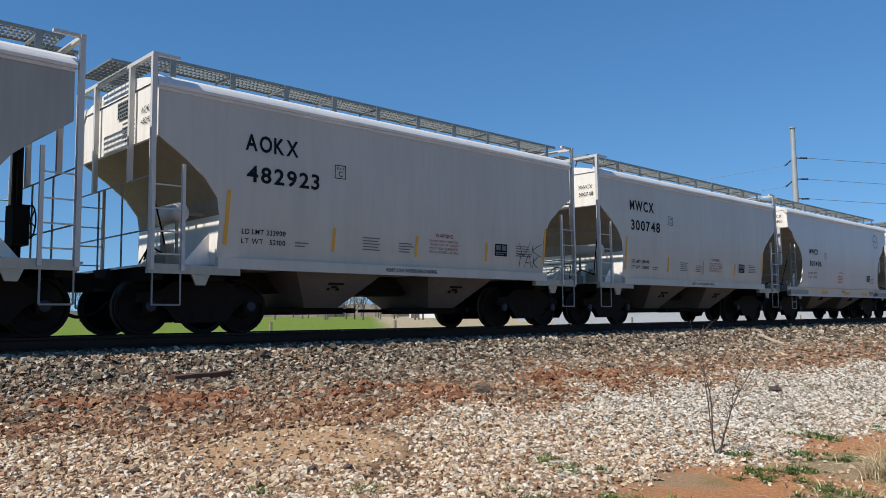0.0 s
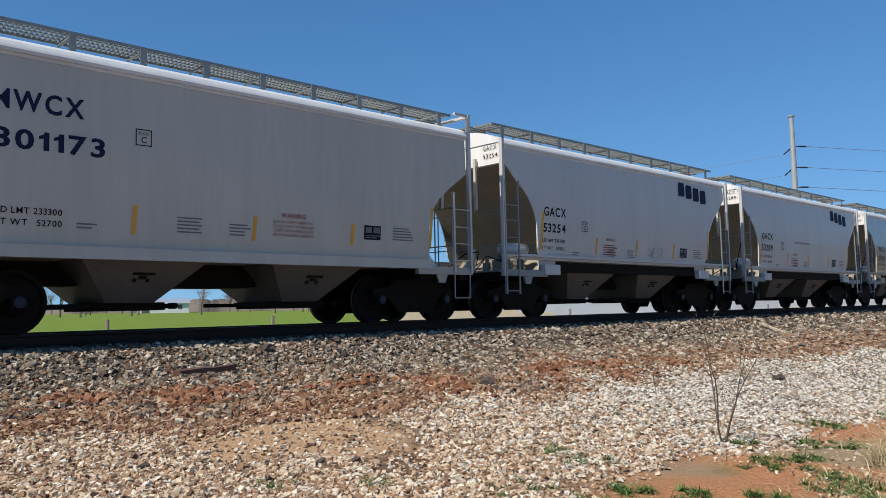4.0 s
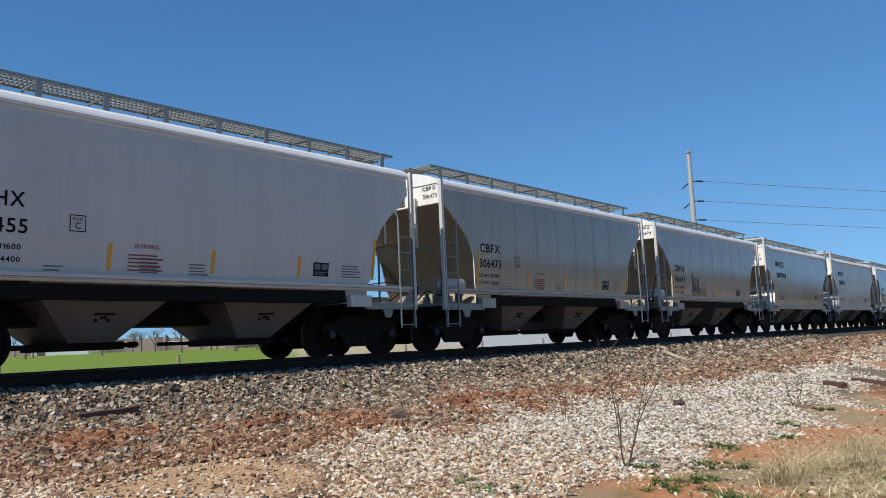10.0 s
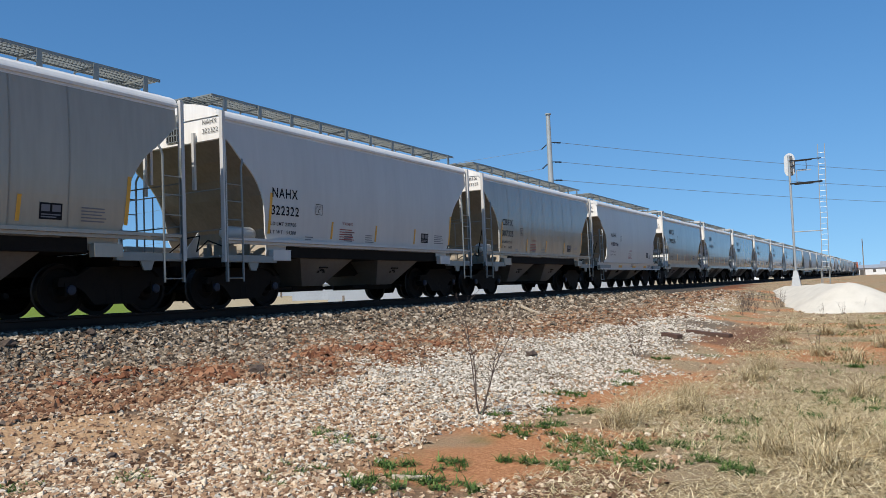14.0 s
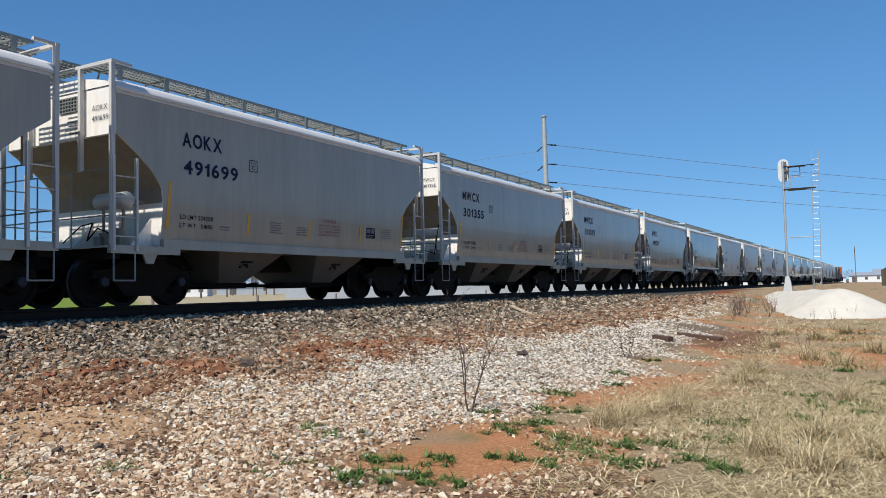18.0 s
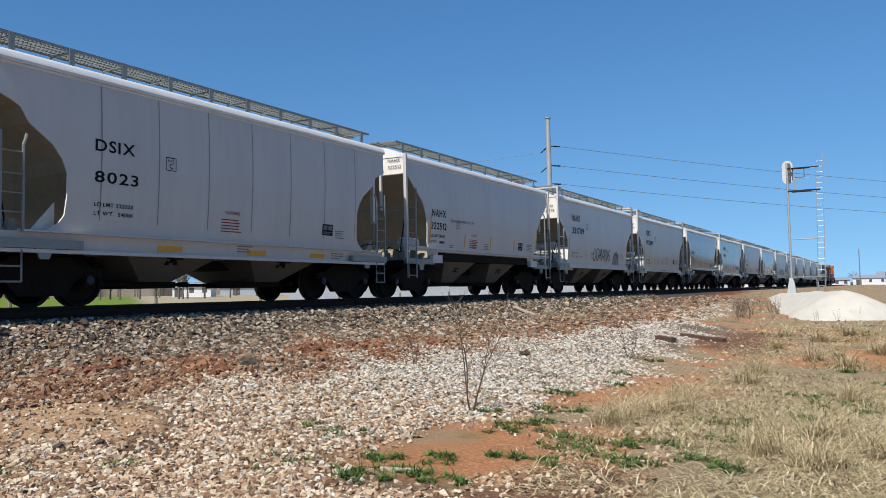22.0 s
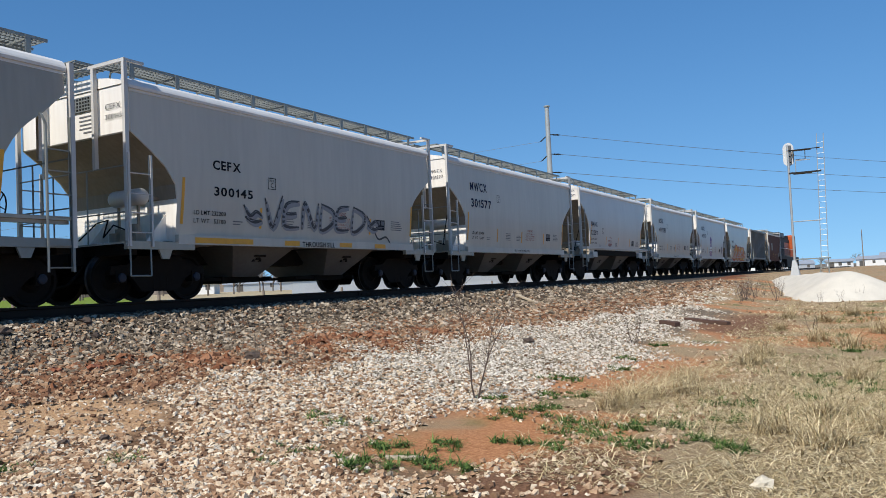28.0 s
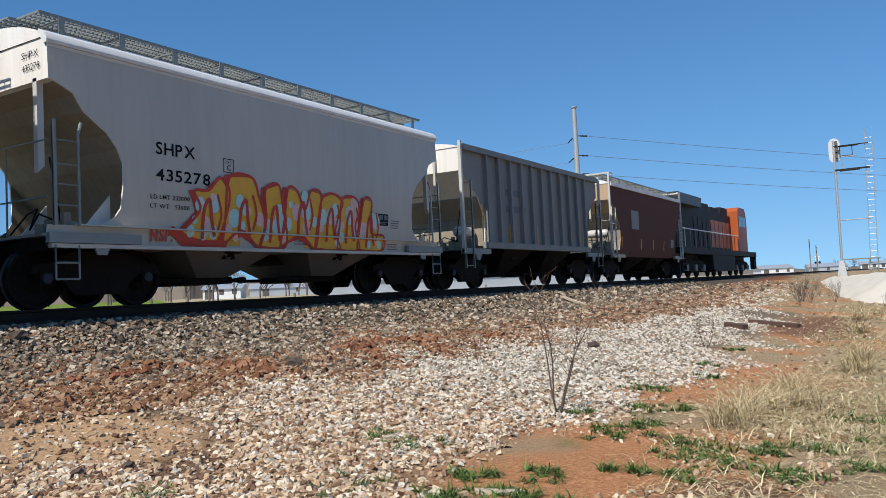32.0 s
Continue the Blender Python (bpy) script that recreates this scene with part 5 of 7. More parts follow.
def big_mural(car):
    """The red, yellow and sky-blue block letters low on a car's side."""
    wall = lambda z: wall_of("C")(z) + 0.016
    rnd = random.Random(7)
    shapes = [
        [(2.55, 1.25), (3.0, 1.75), (2.85, 2.15), (3.2, 2.2), (3.5, 2.5), (3.75, 2.2), (3.65, 1.6), (3.5, 1.15), (3.3, 0.98), (2.75, 1.05)],
        [(3.6, 0.98), (3.65, 1.7), (3.75, 2.55), (4.35, 2.6), (4.55, 2.2), (4.75, 1.6), (4.6, 1.0), (4.1, 1.35)],
        [(4.65, 0.98), (4.8, 1.6), (4.75, 2.35), (5.15, 2.5), (5.3, 1.9), (5.45, 1.3), (5.35, 0.98)],
        [(5.25, 0.98), (5.35, 1.7), (5.45, 2.45), (5.75, 2.4), (6.0, 1.95), (6.2, 2.45), (6.55, 2.4), (6.5, 1.6), (6.4, 0.98), (5.9, 1.3)],
        [(6.4, 0.98), (6.45, 1.6), (6.6, 2.3), (7.0, 2.45), (7.35, 2.25), (7.2, 1.9), (7.1, 1.4), (7.3, 0.98)],
        [(7.2, 0.98), (7.25, 1.6), (7.35, 2.35), (7.85, 2.4), (8.0, 2.05), (7.85, 1.6), (8.05, 0.98)],
        [(7.95, 0.98), (8.05, 1.7), (8.2, 2.4), (8.5, 2.35), (8.5, 1.5), (9.05, 1.4), (9.0, 0.98)],
    ]
    shapes = [[(2.35 + (px - 2.55) * 0.9, 0.97 + (pz - 0.98) * 0.8) for px, pz in s] for s in shapes]
    for s in shapes:
        cx, cz = sum(p[0] for p in s) / len(s), sum(p[1] for p in s) / len(s)
        blob("spray_shadow", car, wall, [(cx + (a - cx) * 1.16 - 0.06, max(0.955, cz + (b - cz) * 1.10 - 0.03)) for a, b in s], M["spray_red"], 0.007)
        fill = blob("spray_letter", car, wall, s, M["spray_yellow"], 0.010)
        for k in range(9):
            a, b = rnd.choice(s), rnd.choice(s)
            u = rnd.uniform(0.25, 0.75)
            px, pz = cx + (a[0] + (b[0] - a[0]) * u - cx) * 0.75, cz + (a[1] + (b[1] - a[1]) * u - cz) * 0.75
            r = rnd.uniform(0.07, 0.18)
            blob("spray_dot", fill, wall, oval(px, max(1.08, pz), r * 0.8, r), M[rnd.choice(("spray_sky", "spray_sky", "spray_pink"))], 0.013)
        stroke("spray_outline", car, wall, s + [s[0]], 0.055, M["spray_red"], 0.016)
        mid = [(cx - 0.12, cz - 0.45), (cx - 0.1, cz + 0.05), (cx + 0.02, cz + 0.25), (cx + 0.08, cz - 0.1), (cx + 0.16, cz - 0.4)]
        stroke("spray_inner_line", car, wall, [(cx + 0.2, cz + 0.35), (cx + 0.3, cz), (cx + 0.22, cz - 0.3)], 0.05, M["spray_red"], 0.019)
        stroke("spray_inner_line", car, wall, [(a, max(1.0, b)) for a, b in mid], 0.07, M["spray_red"], 0.019)
    stroke("spray_arrow", car, wall, [(2.15, 1.22), (2.7, 1.02), (3.4, 1.0)], 0.15, M["spray_red"], 0.012)
    side_text("spray_initials", [("NSF.", 1.75, 1.03, 0.2, 0.45)], M["spray_red"], car, wall, 0.03)


def script_tag(car, wall, x, z, w, h, text, width, material):
    """A hand-sprayed word: slanted strokes for each letter."""
    STROKES = {
        "V": [[(0, 1), (0.5, 0), (1, 1.15)]], "E": [[(0.9, 1), (0.1, 0.85), (0.05, 0.1), (0.95, 0.05)], [(0.1, 0.5), (0.75, 0.55)]],
        "N": [[(0, 0), (0.1, 1), (0.8, 0.05), (1, 1)]], "D": [[(0.1, 1), (0.1, 0), (0.9, 0.3), (0.9, 0.75), (0.05, 1)]],
        "O": [[(0.5, 1), (0.05, 0.6), (0.2, 0.05), (0.8, 0.05), (0.95, 0.6), (0.5, 1)]], "R": [[(0.1, 0), (0.1, 1), (0.85, 0.8), (0.2, 0.5), (1.0, -0.2)]],
        "G": [[(0.9, 0.9), (0.3, 1), (0.05, 0.4), (0.5, 0), (0.9, 0.3), (0.55, 0.45)]], "M": [[(0, 0), (0.15, 1), (0.5, 0.4), (0.85, 1), (1, 0)]],
        "A": [[(0, 0), (0.5, 1), (1, 0)], [(0.2, 0.4), (0.8, 0.4)]], "S": [[(0.9, 0.9), (0.3, 1), (0.2, 0.6), (0.8, 0.4), (0.7, 0.05), (0.1, 0.1)]],
        "K": [[(0.1, 0), (0.1, 1)], [(0.9, 1), (0.15, 0.45), (1, 0)]], "L": [[(0.2, 1.1), (0.1, 0), (0.9, 0.1)]], "U": [[(0.1, 1), (0.15, 0.1), (0.8, 0.1), (0.9, 1)]], "T": [[(0, 0.95), (1, 1)], [(0.5, 1), (0.45, 0)]],
        "~": [[(0, 0.7), (0.35, 0.35), (0.7, 0.5), (1, 0.35)], [(0.1, 0.3), (0.6, 0.15), (1, 0.2)]], "/": [[(0, 1.1), (1, -0.1)]],
    }
    n = len(text)
    for i, ch in enumerate(text):
        if ch == " ":
            continue
        for line in STROKES[ch]:
            pts = [(x + (i + 0.05 + a * 0.88) * w / n + b * 0.04, z + b * h) for a, b in line]
            stroke("spray_stroke", car, wall, pts, width, material, 0.008 + 0.001 * (i % 4), True)


def paint_all():
    c = lambda i: CARS[i][0]
    big_mural(c(43))
    script_tag(c(38), wall_of("A"), 2.85, 1.5, 5.1, 0.62, "~VENDED~", 0.085, M["spray_black"])
    script_tag(c(38), wall_of("A"), 2.9, 1.47, 5.0, 0.58, "~VENDED~", 0.16, M["spray_grey"])
    stroke("spray_stroke", c(38), wall_of("A"), [(7.6, 1.75), (7.9, 1.35), (8.3, 1.4), (8.6, 1.1)], 0.05, M["spray_black"])
    side_text("sill_name", [("THROUGH SILL", 4.7, 1.08, 0.11, 1.2)], M["black"], c(38), lambda z: 1.63, 0.02)
    bm = bmesh.new()
    for x0, x1 in ((1.5, 3.1), (4.1, 4.6), (6.1, 6.6), (7.6, 8.1)):
        patch(bm, lambda z: 1.628, x0, x1, 1.09, 1.2)
        part("reflector_strip", bm, M["orange"], c(38))
        bm = bmesh.new()
    bm.free()
    script_tag(c(32), wall_of("A"), 4.3, 1.45, 2.6, 0.55, "OGMADS", 0.06, M["spray_black"])
    w = wall_of("A")
    blob("spray_letter", c(32), w, [(7.2, 1.3), (7.4, 1.8), (7.9, 2.0), (8.2, 1.6), (8.3, 1.3)], M["spray_grey"])
    for k in range(4):
        stroke("spray_stroke", c(32), w, [(7.25 + k * 0.25, 1.32), (7.45 + k * 0.2, 1.75), (7.8 + k * 0.12, 1.9 - k * 0.1)], 0.05, M["spray_black"], 0.012)
    # purple bottle figure
    blob("spray_base", c(42), w, [(4.24, 1.14), (4.27, 1.5), (4.36, 1.64), (4.98, 1.66), (5.05, 1.45), (5.02, 1.12), (4.8, 1.17), (4.6, 1.1), (4.42, 1.17)], M["spray_purple"])
    blob("spray_label", c(42), w, [(4.36, 1.62), (4.4, 1.86), (4.55, 1.96), (4.95, 1.94), (5.0, 1.75), (4.96, 1.64)], M["whiteink"], 0.011)
    blob("spray_band", c(42), w, [(4.42, 1.72), (4.6, 1.8), (4.96, 1.8), (4.97, 1.75), (4.6, 1.74)], M["redink"], 0.014)
    blob("spray_neck", c(42), w, [(4.44, 1.92), (4.5, 2.15), (4.4, 2.3), (4.46, 2.56), (4.6, 2.7), (4.86, 2.68), (4.97, 2.48), (4.9, 2.2), (4.93, 1.92)], M["spray_purple"], 0.009)
    for k in range(5):
        stroke("spray_stroke", c(42), w, [(4.34 + k * 0.15, 1.18), (4.36 + k * 0.145, 1.4), (4.42 + k * 0.13, 1.6)], 0.045, M["spray_pink"], 0.012)
    for k in range(4):
        stroke("spray_stroke", c(42), w, [(4.52 + k * 0.1, 1.98), (4.5 + k * 0.11, 2.2), (4.55 + k * 0.1, 2.4)], 0.035, M["spray_pink"], 0.012)
    for k in range(5):
        stroke("paint_drip", c(42), w, [(4.3 + k * 0.16, 1.14), (4.3 + k * 0.16, 1.14 - 0.05 - 0.04 * (k % 3))], 0.03, M["spray_purple"], 0.009)
    blob("spray_leaf", c(42), w, [(8.85, 1.45), (8.7, 1.75), (8.78, 2.0), (8.95, 2.05), (9.08, 1.9), (9.05, 1.65)], M["spray_grey"])
    for k in range(4):
        stroke("spray_stroke", c(42), w, [(8.86, 1.45), (8.74 + k * 0.1, 1.75), (8.82 + k * 0.06, 2.02)], 0.03, M["spray_black"], 0.011)
    # bubble letters
    w = wall_of("C")
    for k, (x0, m) in enumerate(((2.9, "spray_straw"), (3.75, "spray_straw"), (4.65, "spray_teal"), (5.35, "spray_teal"))):
        s = [(x0, 1.05), (x0 + 0.05, 1.5), (x0 - 0.02, 1.9), (x0 + 0.25, 2.25), (x0 + 0.6, 2.2), (x0 + 0.85, 1.85), (x0 + 0.7, 1.5), (x0 + 0.9, 1.2), (x0 + 0.7, 0.98), (x0 + 0.2, 0.97)]
        blob("spray_letter", c(5), w, s, M[m], 0.02)
        stroke("spray_outline", c(5), w, s + [s[0]], 0.045, M["spray_black"], 0.024)
        stroke("spray_inner_line", c(5), w, [(x0 + 0.3, 1.25), (x0 + 0.42, 1.6), (x0 + 0.38, 2.0)], 0.03, M["spray_black"], 0.024)
    script_tag(c(5), w, 6.5, 1.45, 1.6, 0.4, "MAK", 0.05, M["spray_pink"])
    script_tag(c(1), wall_of("A"), 8.5, 1.35, 0.85, 0.3, "TAK", 0.022, M["spray_black"])
    script_tag(c(1), wall_of("A"), 8.55, 1.62, 0.9, 0.3, "VK", 0.022, M["spray_black"])
    script_tag(c(16), wall_of("B"), 3.0, 1.7, 0.85, 0.5, "NDL", 0.065, M["spray_black"])
    script_tag(c(16), wall_of("B"), 3.05, 1.55, 0.8, 0.3, "EDO", 0.055, M["spray_black"])
    script_tag(c(7), wall_of("B"), 6.05, 1.55, 0.8, 0.28, "NESK", 0.018, M["spray_grey"])
    # a few faint scrawled strokes
    for pts in ([(4.2, 1.4), (4.3, 1.7), (4.2, 2.0), (4.45, 2.15), (4.35, 1.8), (4.5, 1.4)], [(4.0, 2.1), (3.85, 1.85), (4.1, 1.75)], [(3.85, 1.4), (3.8, 1.65), (4.05, 1.6)]):
        stroke("pencil_stroke", c(10), w, pts, 0.025, M["spray_grey"], 0.02)
    bm = bmesh.new()
    for a, b, cc, d in ((2.5, 2.95, 2.08, 2.1), (2.5, 2.95, 2.3, 2.32), (2.5, 2.52, 2.08, 2.32), (2.93, 2.95, 2.08, 2.32)):
        patch(bm, w, a, b, cc, d, 0.008)
    part("blank_frame", bm, M["black"], c(10))
    # round emblem and stencils
    ring = oval(9.2, 3.35, 0.28, 0.28, 24)
    stroke("round_emblem", c(3), w, ring + [ring[0]], 0.03, M["black"])
    bm = bmesh.new()
    patch(bm, w, 9.0, 9.4, 3.32, 3.37)
    part("emblem_bar", bm, M["greyink"], c(3))
    # dark block emblem high on the side
    for i in (7, 8):
        wb = wall_of("B")
        for k in range(4):
            x, z = 7.72 + 0.42 * k, 3.40 - 0.045 * k
            pts = [(x, z), (x + 0.04, z + 0.36), (x + 0.12, z + 0.42), (x + 0.39, z + 0.41), (x + 0.37, z + 0.06), (x + 0.3, z)]
            blob("dark_emblem", c(i), wb, pts, M["navy"])
    side_text("hammer_warning", [("DO NOT HAMMER ON CAR", 4.2, 2.35, 0.07, 1.3)], M["redink"], c(8), wall_of("B"), 0.0)
    side_text("hammer_warning", [("DO NOT HAMMER ON CAR", 2.6, 2.3, 0.08, 1.6)], M["redink"], c(31), wall_of("B"), 0.0)
    for i in (1, 2, 18, 33, 35, 39, 41):
        side_text("sill_notice", [("VENT CAR WHEN UNLOADING", 4.6, 1.12, 0.07, 1.35)], M["black"], c(i), lambda z: 1.63, 0.008)
    for i in (4, 5, 10):
        bm = bmesh.new()
        patch(bm, wall_of("C"), 7.0, 7.9, 1.0, 1.09, 0.008)
        part("sill_emblem", bm, M["navy"], c(i))


paint_all()


# ---- stones, grass and weeds ----
def scatter(name, base_v, base_f, centres, scales, mats_rot, material, label, category, jitter=0.25, seed=1):
    """Many small rigid pieces as one mesh."""
    rng = np.random.default_rng(seed)
    n, k = len(centres), len(base_v)
    v = np.repeat(np.array(base_v, float)[None], n, 0)
    v *= 1 + rng.uniform(-jitter, jitter, (n, k, 3))
    v *= np.asarray(scales)[:, None, :]
    v = np.einsum("nij,nkj->nki", mats_rot, v) + np.asarray(centres)[:, None, :]
    f = np.array(base_f)
    m = f.shape[1]
    faces = (f[None] + (np.arange(n) * k)[:, None, None]).reshape(-1)
    me = bpy.data.meshes.new(name)
    me.vertices.add(n * k)
    me.vertices.foreach_set("co", v.reshape(-1).astype(np.float32))
    me.loops.add(len(faces))
    me.loops.foreach_set("vertex_index", faces.astype(np.int32))
    me.polygons.add(n * len(f))
    me.polygons.foreach_set("loop_start", np.arange(0, len(faces), m, dtype=np.int32))
    me.polygons.foreach_set("use_smooth", np.zeros(n * len(f), dtype=bool))
    me.update(calc_edges=True)
    ob = link_mesh(name, me, material)
    return tagged(ob, label, category, kind="stuff")


def spins(n, rng, tilt=3.14):
    a, b, c = rng.uniform(0, 6.28, n), rng.uniform(-tilt, tilt, n), rng.uniform(-tilt, tilt, n)
    ca, sa, cb, sb, cc, sc = np.cos(a), np.sin(a), np.cos(b), np.sin(b), np.cos(c), np.sin(c)
    r = np.empty((n, 3, 3))
    r[:, 0] = np.stack([ca * cb, ca * sb * sc - sa * cc, ca * sb * cc + sa * sc], 1)
    r[:, 1] = np.stack([sa * cb, sa * sb * sc + ca * cc, sa * sb * cc - ca * sc], 1)
    r[:, 2] = np.stack([-sb, cb * sc, cb * cc], 1)
    return r


CUBE_V = [(-1, -1, -1), (1, -1, -1), (1, 1, -1), (-1, 1, -1), (-0.8, -0.8, 1), (0.8, -0.8, 1), (0.8, 0.8, 1), (-0.8, 0.8, 1)]
CUBE_F = [(3, 2, 1, 0), (4, 5, 6, 7), (0, 1, 5, 4), (1, 2, 6, 5), (2, 3, 7, 6), (3, 0, 4, 7)]


def stone_material(name, stops, rough=0.9):
    m = bpy.data.materials.new(name)
    m.use_nodes = True
    n, l = m.node_tree.nodes, m.node_tree.links
    b = n["Principled BSDF"]
    b.inputs["Roughness"].default_value = rough
    b.inputs["Specular IOR Level"].default_value = 0.25
    geo = n.new("ShaderNodeNewGeometry")
    r = n.new("ShaderNodeValToRGB")
    r.color_ramp.interpolation = "LINEAR"
    while len(r.color_ramp.elements) < len(stops):
        r.color_ramp.elements.new(0.5)
    for e, (p, c) in zip(r.color_ramp.elements, stops):
        e.position, e.color = p, (*c, 1)
    l.new(geo.outputs["Random Per Island"], r.inputs[0])
    t = n.new("ShaderNodeTexNoise")
    t.inputs["Scale"].default_value, t.inputs["Detail"].default_value = 60, 4
    l.new(geo.outputs["Position"], t.inputs["Vector"])
    mr = n.new("ShaderNodeMapRange")
    mr.inputs["To Min"].default_value, mr.inputs["To Max"].default_value = 0.5, 1.35
    l.new(t.outputs[0], mr.inputs[0])
    mul = n.new("ShaderNodeMix")
    mul.data_type, mul.blend_type = "RGBA", "MULTIPLY"
    mul.inputs["Factor"].default_value = 1.0
    l.new(r.outputs[0], mul.inputs["A"])
    l.new(mr.outputs[0], mul.inputs["B"])
    l.new(mul.outputs["Result"], b.inputs["Base Color"])
    bp = n.new("ShaderNodeBump")
    bp.inputs["Strength"].default_value, bp.inputs["Distance"].default_value = 0.6, 0.012
    l.new(t.outputs[0], bp.inputs["Height"])
    l.new(bp.outputs[0], b.inputs["Normal"])
    return m


HEIGHTS = np.array([[ground_z(-2 + 0.25 * i, -8 + 0.25 * j) for i in range(241)] for j in range(93)])


def heights(x, y):
    """The ground's height at many places near the track, between its grid points."""
    u, v = np.clip((np.asarray(x) + 2) / 0.25, 0, 239.99), np.clip((np.asarray(y) + 8) / 0.25, 0, 91.99)
    i, j = u.astype(int), v.astype(int)
    fu, fv = u - i, v - j
    return (HEIGHTS[j, i] * (1 - fu) + HEIGHTS[j, i + 1] * fu) * (1 - fv) + (HEIGHTS[j + 1, i] * (1 - fu) + HEIGHTS[j + 1, i + 1] * fu) * fv


def wobble(x, y):
    return 0.55 * np.sin(0.9 * x + 1.1 * y + 1.3) * np.sin(1.3 * y - 0.5 * x) + 0.35 * np.sin(2.3 * x - 1.7 * y) + 0.25 * np.sin(4.1 * x + 3.3 * y + 2.0) * np.cos(3.7 * y)


SHARD_V = [(-1, -0.75, -0.8), (0.8, -0.85, -0.8), (0.9, 0.8, -0.8), (-0.8, 0.9, -0.8), (-0.7, -0.6, 0.8), (0.75, -0.45, 0.6), (0.55, 0.7, 0.85), (-0.6, 0.65, 0.5)]


def stones():
    rng = np.random.default_rng(5)
    mats = {
        "ballast": stone_material("ballast_stone", [(0, (0.05, 0.037, 0.026)), (0.35, (0.155, 0.118, 0.082)), (0.7, (0.28, 0.222, 0.158)), (1, (0.54, 0.455, 0.35))]),
        "stained": stone_material("red_stained_stone", [(0, (0.11, 0.05, 0.027)), (0.4, (0.235, 0.118, 0.062)), (0.75, (0.32, 0.195, 0.112)), (1, (0.50, 0.38, 0.26))]),
        "gravel": stone_material("pale_gravel", [(0, (0.16, 0.125, 0.085)), (0.22, (0.34, 0.29, 0.22)), (0.55, (0.53, 0.47, 0.385)), (1, (0.74, 0.68, 0.58))]),
        "pinkish": stone_material("pinkish_gravel", [(0, (0.12, 0.064, 0.037)), (0.3, (0.33, 0.20, 0.115)), (0.65, (0.50, 0.355, 0.225)), (0.9, (0.67, 0.545, 0.39)), (1, (0.76, 0.66, 0.515))]),
    }
    n = 380000
    # thinner with distance from the place where the viewer stands
    reach = 5.6 * (46 / 5.6) ** (rng.random(n) ** 1.15)
    bear = np.radians(8 + 83 * rng.random(n))
    x, y = reach * np.sin(bear), reach * np.cos(bear)
    near = (y > 1.6) & (y < 12.4)
    x, y = x[near], y[near]
    n = len(x)
    yy = y + 0.8 * wobble(x, y)
    red0 = np.interp(x, [3, 6, 9, 14, 18, 26, 40], [8.7, 8.4, 7.9, 7.9, 7.4, 7.2, 7.4])
    red1 = np.interp(x, [3, 8, 14, 22, 40], [9.4, 9.6, 10.0, 10.2, 10.4])
    low = np.interp(x, [0, 4.6, 5.6, 6.5, 9, 12, 16, 22, 27, 40], [1.6, 3.2, 4.2, 4.5, 4.3, 3.9, 4.2, 4.4, 5.6, 6.6])
    dice, dice2 = rng.random(n), rng.random(n)
    kind = np.full(n, "pinkish", dtype=object)
    white = np.interp(x, [0, 5, 7.5, 10.5, 30], [0.08, 0.16, 0.5, 0.95, 0.93]) * np.interp(yy, [4, 7, 8.3], [1, 0.95, 0.6])
    kind[dice < white] = "gravel"
    mid = yy > red0 - 0.9
    share = np.interp(yy - red0, [-0.9, 0, 0.6, 1.5, 2.4, 3.2], [0.05, 0.6, 0.85, 0.62, 0.3, 0.12])
    kind[mid & (dice2 < share)] = "stained"
    kind[(yy > red0) & (dice2 >= share)] = "ballast"
    kind[(x < 7.5) & (yy > red0 - 0.8) & (yy < red0) & (dice2 < 0.75)] = "stained"
    keep = np.ones(n, bool)
    below = yy < low + 0.26 * rng.normal(size=n)
    kind[below] = "pinkish"
    keep &= ~(below & (dice2 > np.where((x > 5.3) & (x < 8.2) & (y > 2.7), 0.09, 0.05)))
    keep &= ~((((x - 6.65) / 1.25) ** 2 + ((y - 3.5) / 0.75) ** 2 < 1 + 0.5 * wobble(x * 2, y * 2)) & (dice2 < 0.9))
    keep &= ~((x > 3.4) & (x < 5.8) & (yy > 6.1) & (yy < 7.7) & (dice2 < 0.88))
    bins = {k: np.column_stack([x, y])[keep & (kind == k)] for k in mats}
    for k, pts in bins.items():
        m = len(pts)
        far = np.clip(np.hypot(pts[:, 0], pts[:, 1]) / 13.0, 1.0, 2.6)
        size = {"ballast": (0.018, 0.044), "stained": (0.013, 0.038), "gravel": (0.0095, 0.025), "pinkish": (0.010, 0.028)}[k]
        base = (size[0] + (size[1] - size[0]) * rng.random(m) ** 2.0) * far ** 0.5
        z = heights(pts[:, 0], pts[:, 1]) + base * rng.uniform(-0.15, 0.95, m)
        sc = base[:, None] * rng.uniform(0.6, 1.4, (m, 3)) * np.array([1.2, 1.05, 0.70])
        label = {"ballast": "grey-brown crushed rock ballast on the track's shoulder", "stained": "rust-red stained rocks along the foot of the ballast", "gravel": "pale limestone gravel spread over the ground", "pinkish": "pinkish-tan gravel mixed into red earth"}[k]
        scatter(k + "_stones", SHARD_V, CUBE_F[1:], np.column_stack([pts, z]), sc, spins(m, rng, 0.55), mats[k], label, "gravel", 0.38, 11)
    mats["clay"] = stone_material("red_clay", [(0, (0.12, 0.045, 0.022)), (0.5, (0.24, 0.10, 0.048)), (1, (0.36, 0.20, 0.115))])
    cx = 3 + 11 * rng.random(5200)
    cy = np.interp(cx, [3, 6, 9, 14], [9.5, 9.05, 8.35, 8.3]) + 0.40 * rng.normal(size=5200) + 0.15 * wobble(cx, cx)
    some = wobble(cx * 1.3, cy * 1.6) > 0.12
    cx, cy = cx[some], cy[some]
    m = len(cx)
    r = 0.014 + 0.034 * rng.random(m) ** 2.2
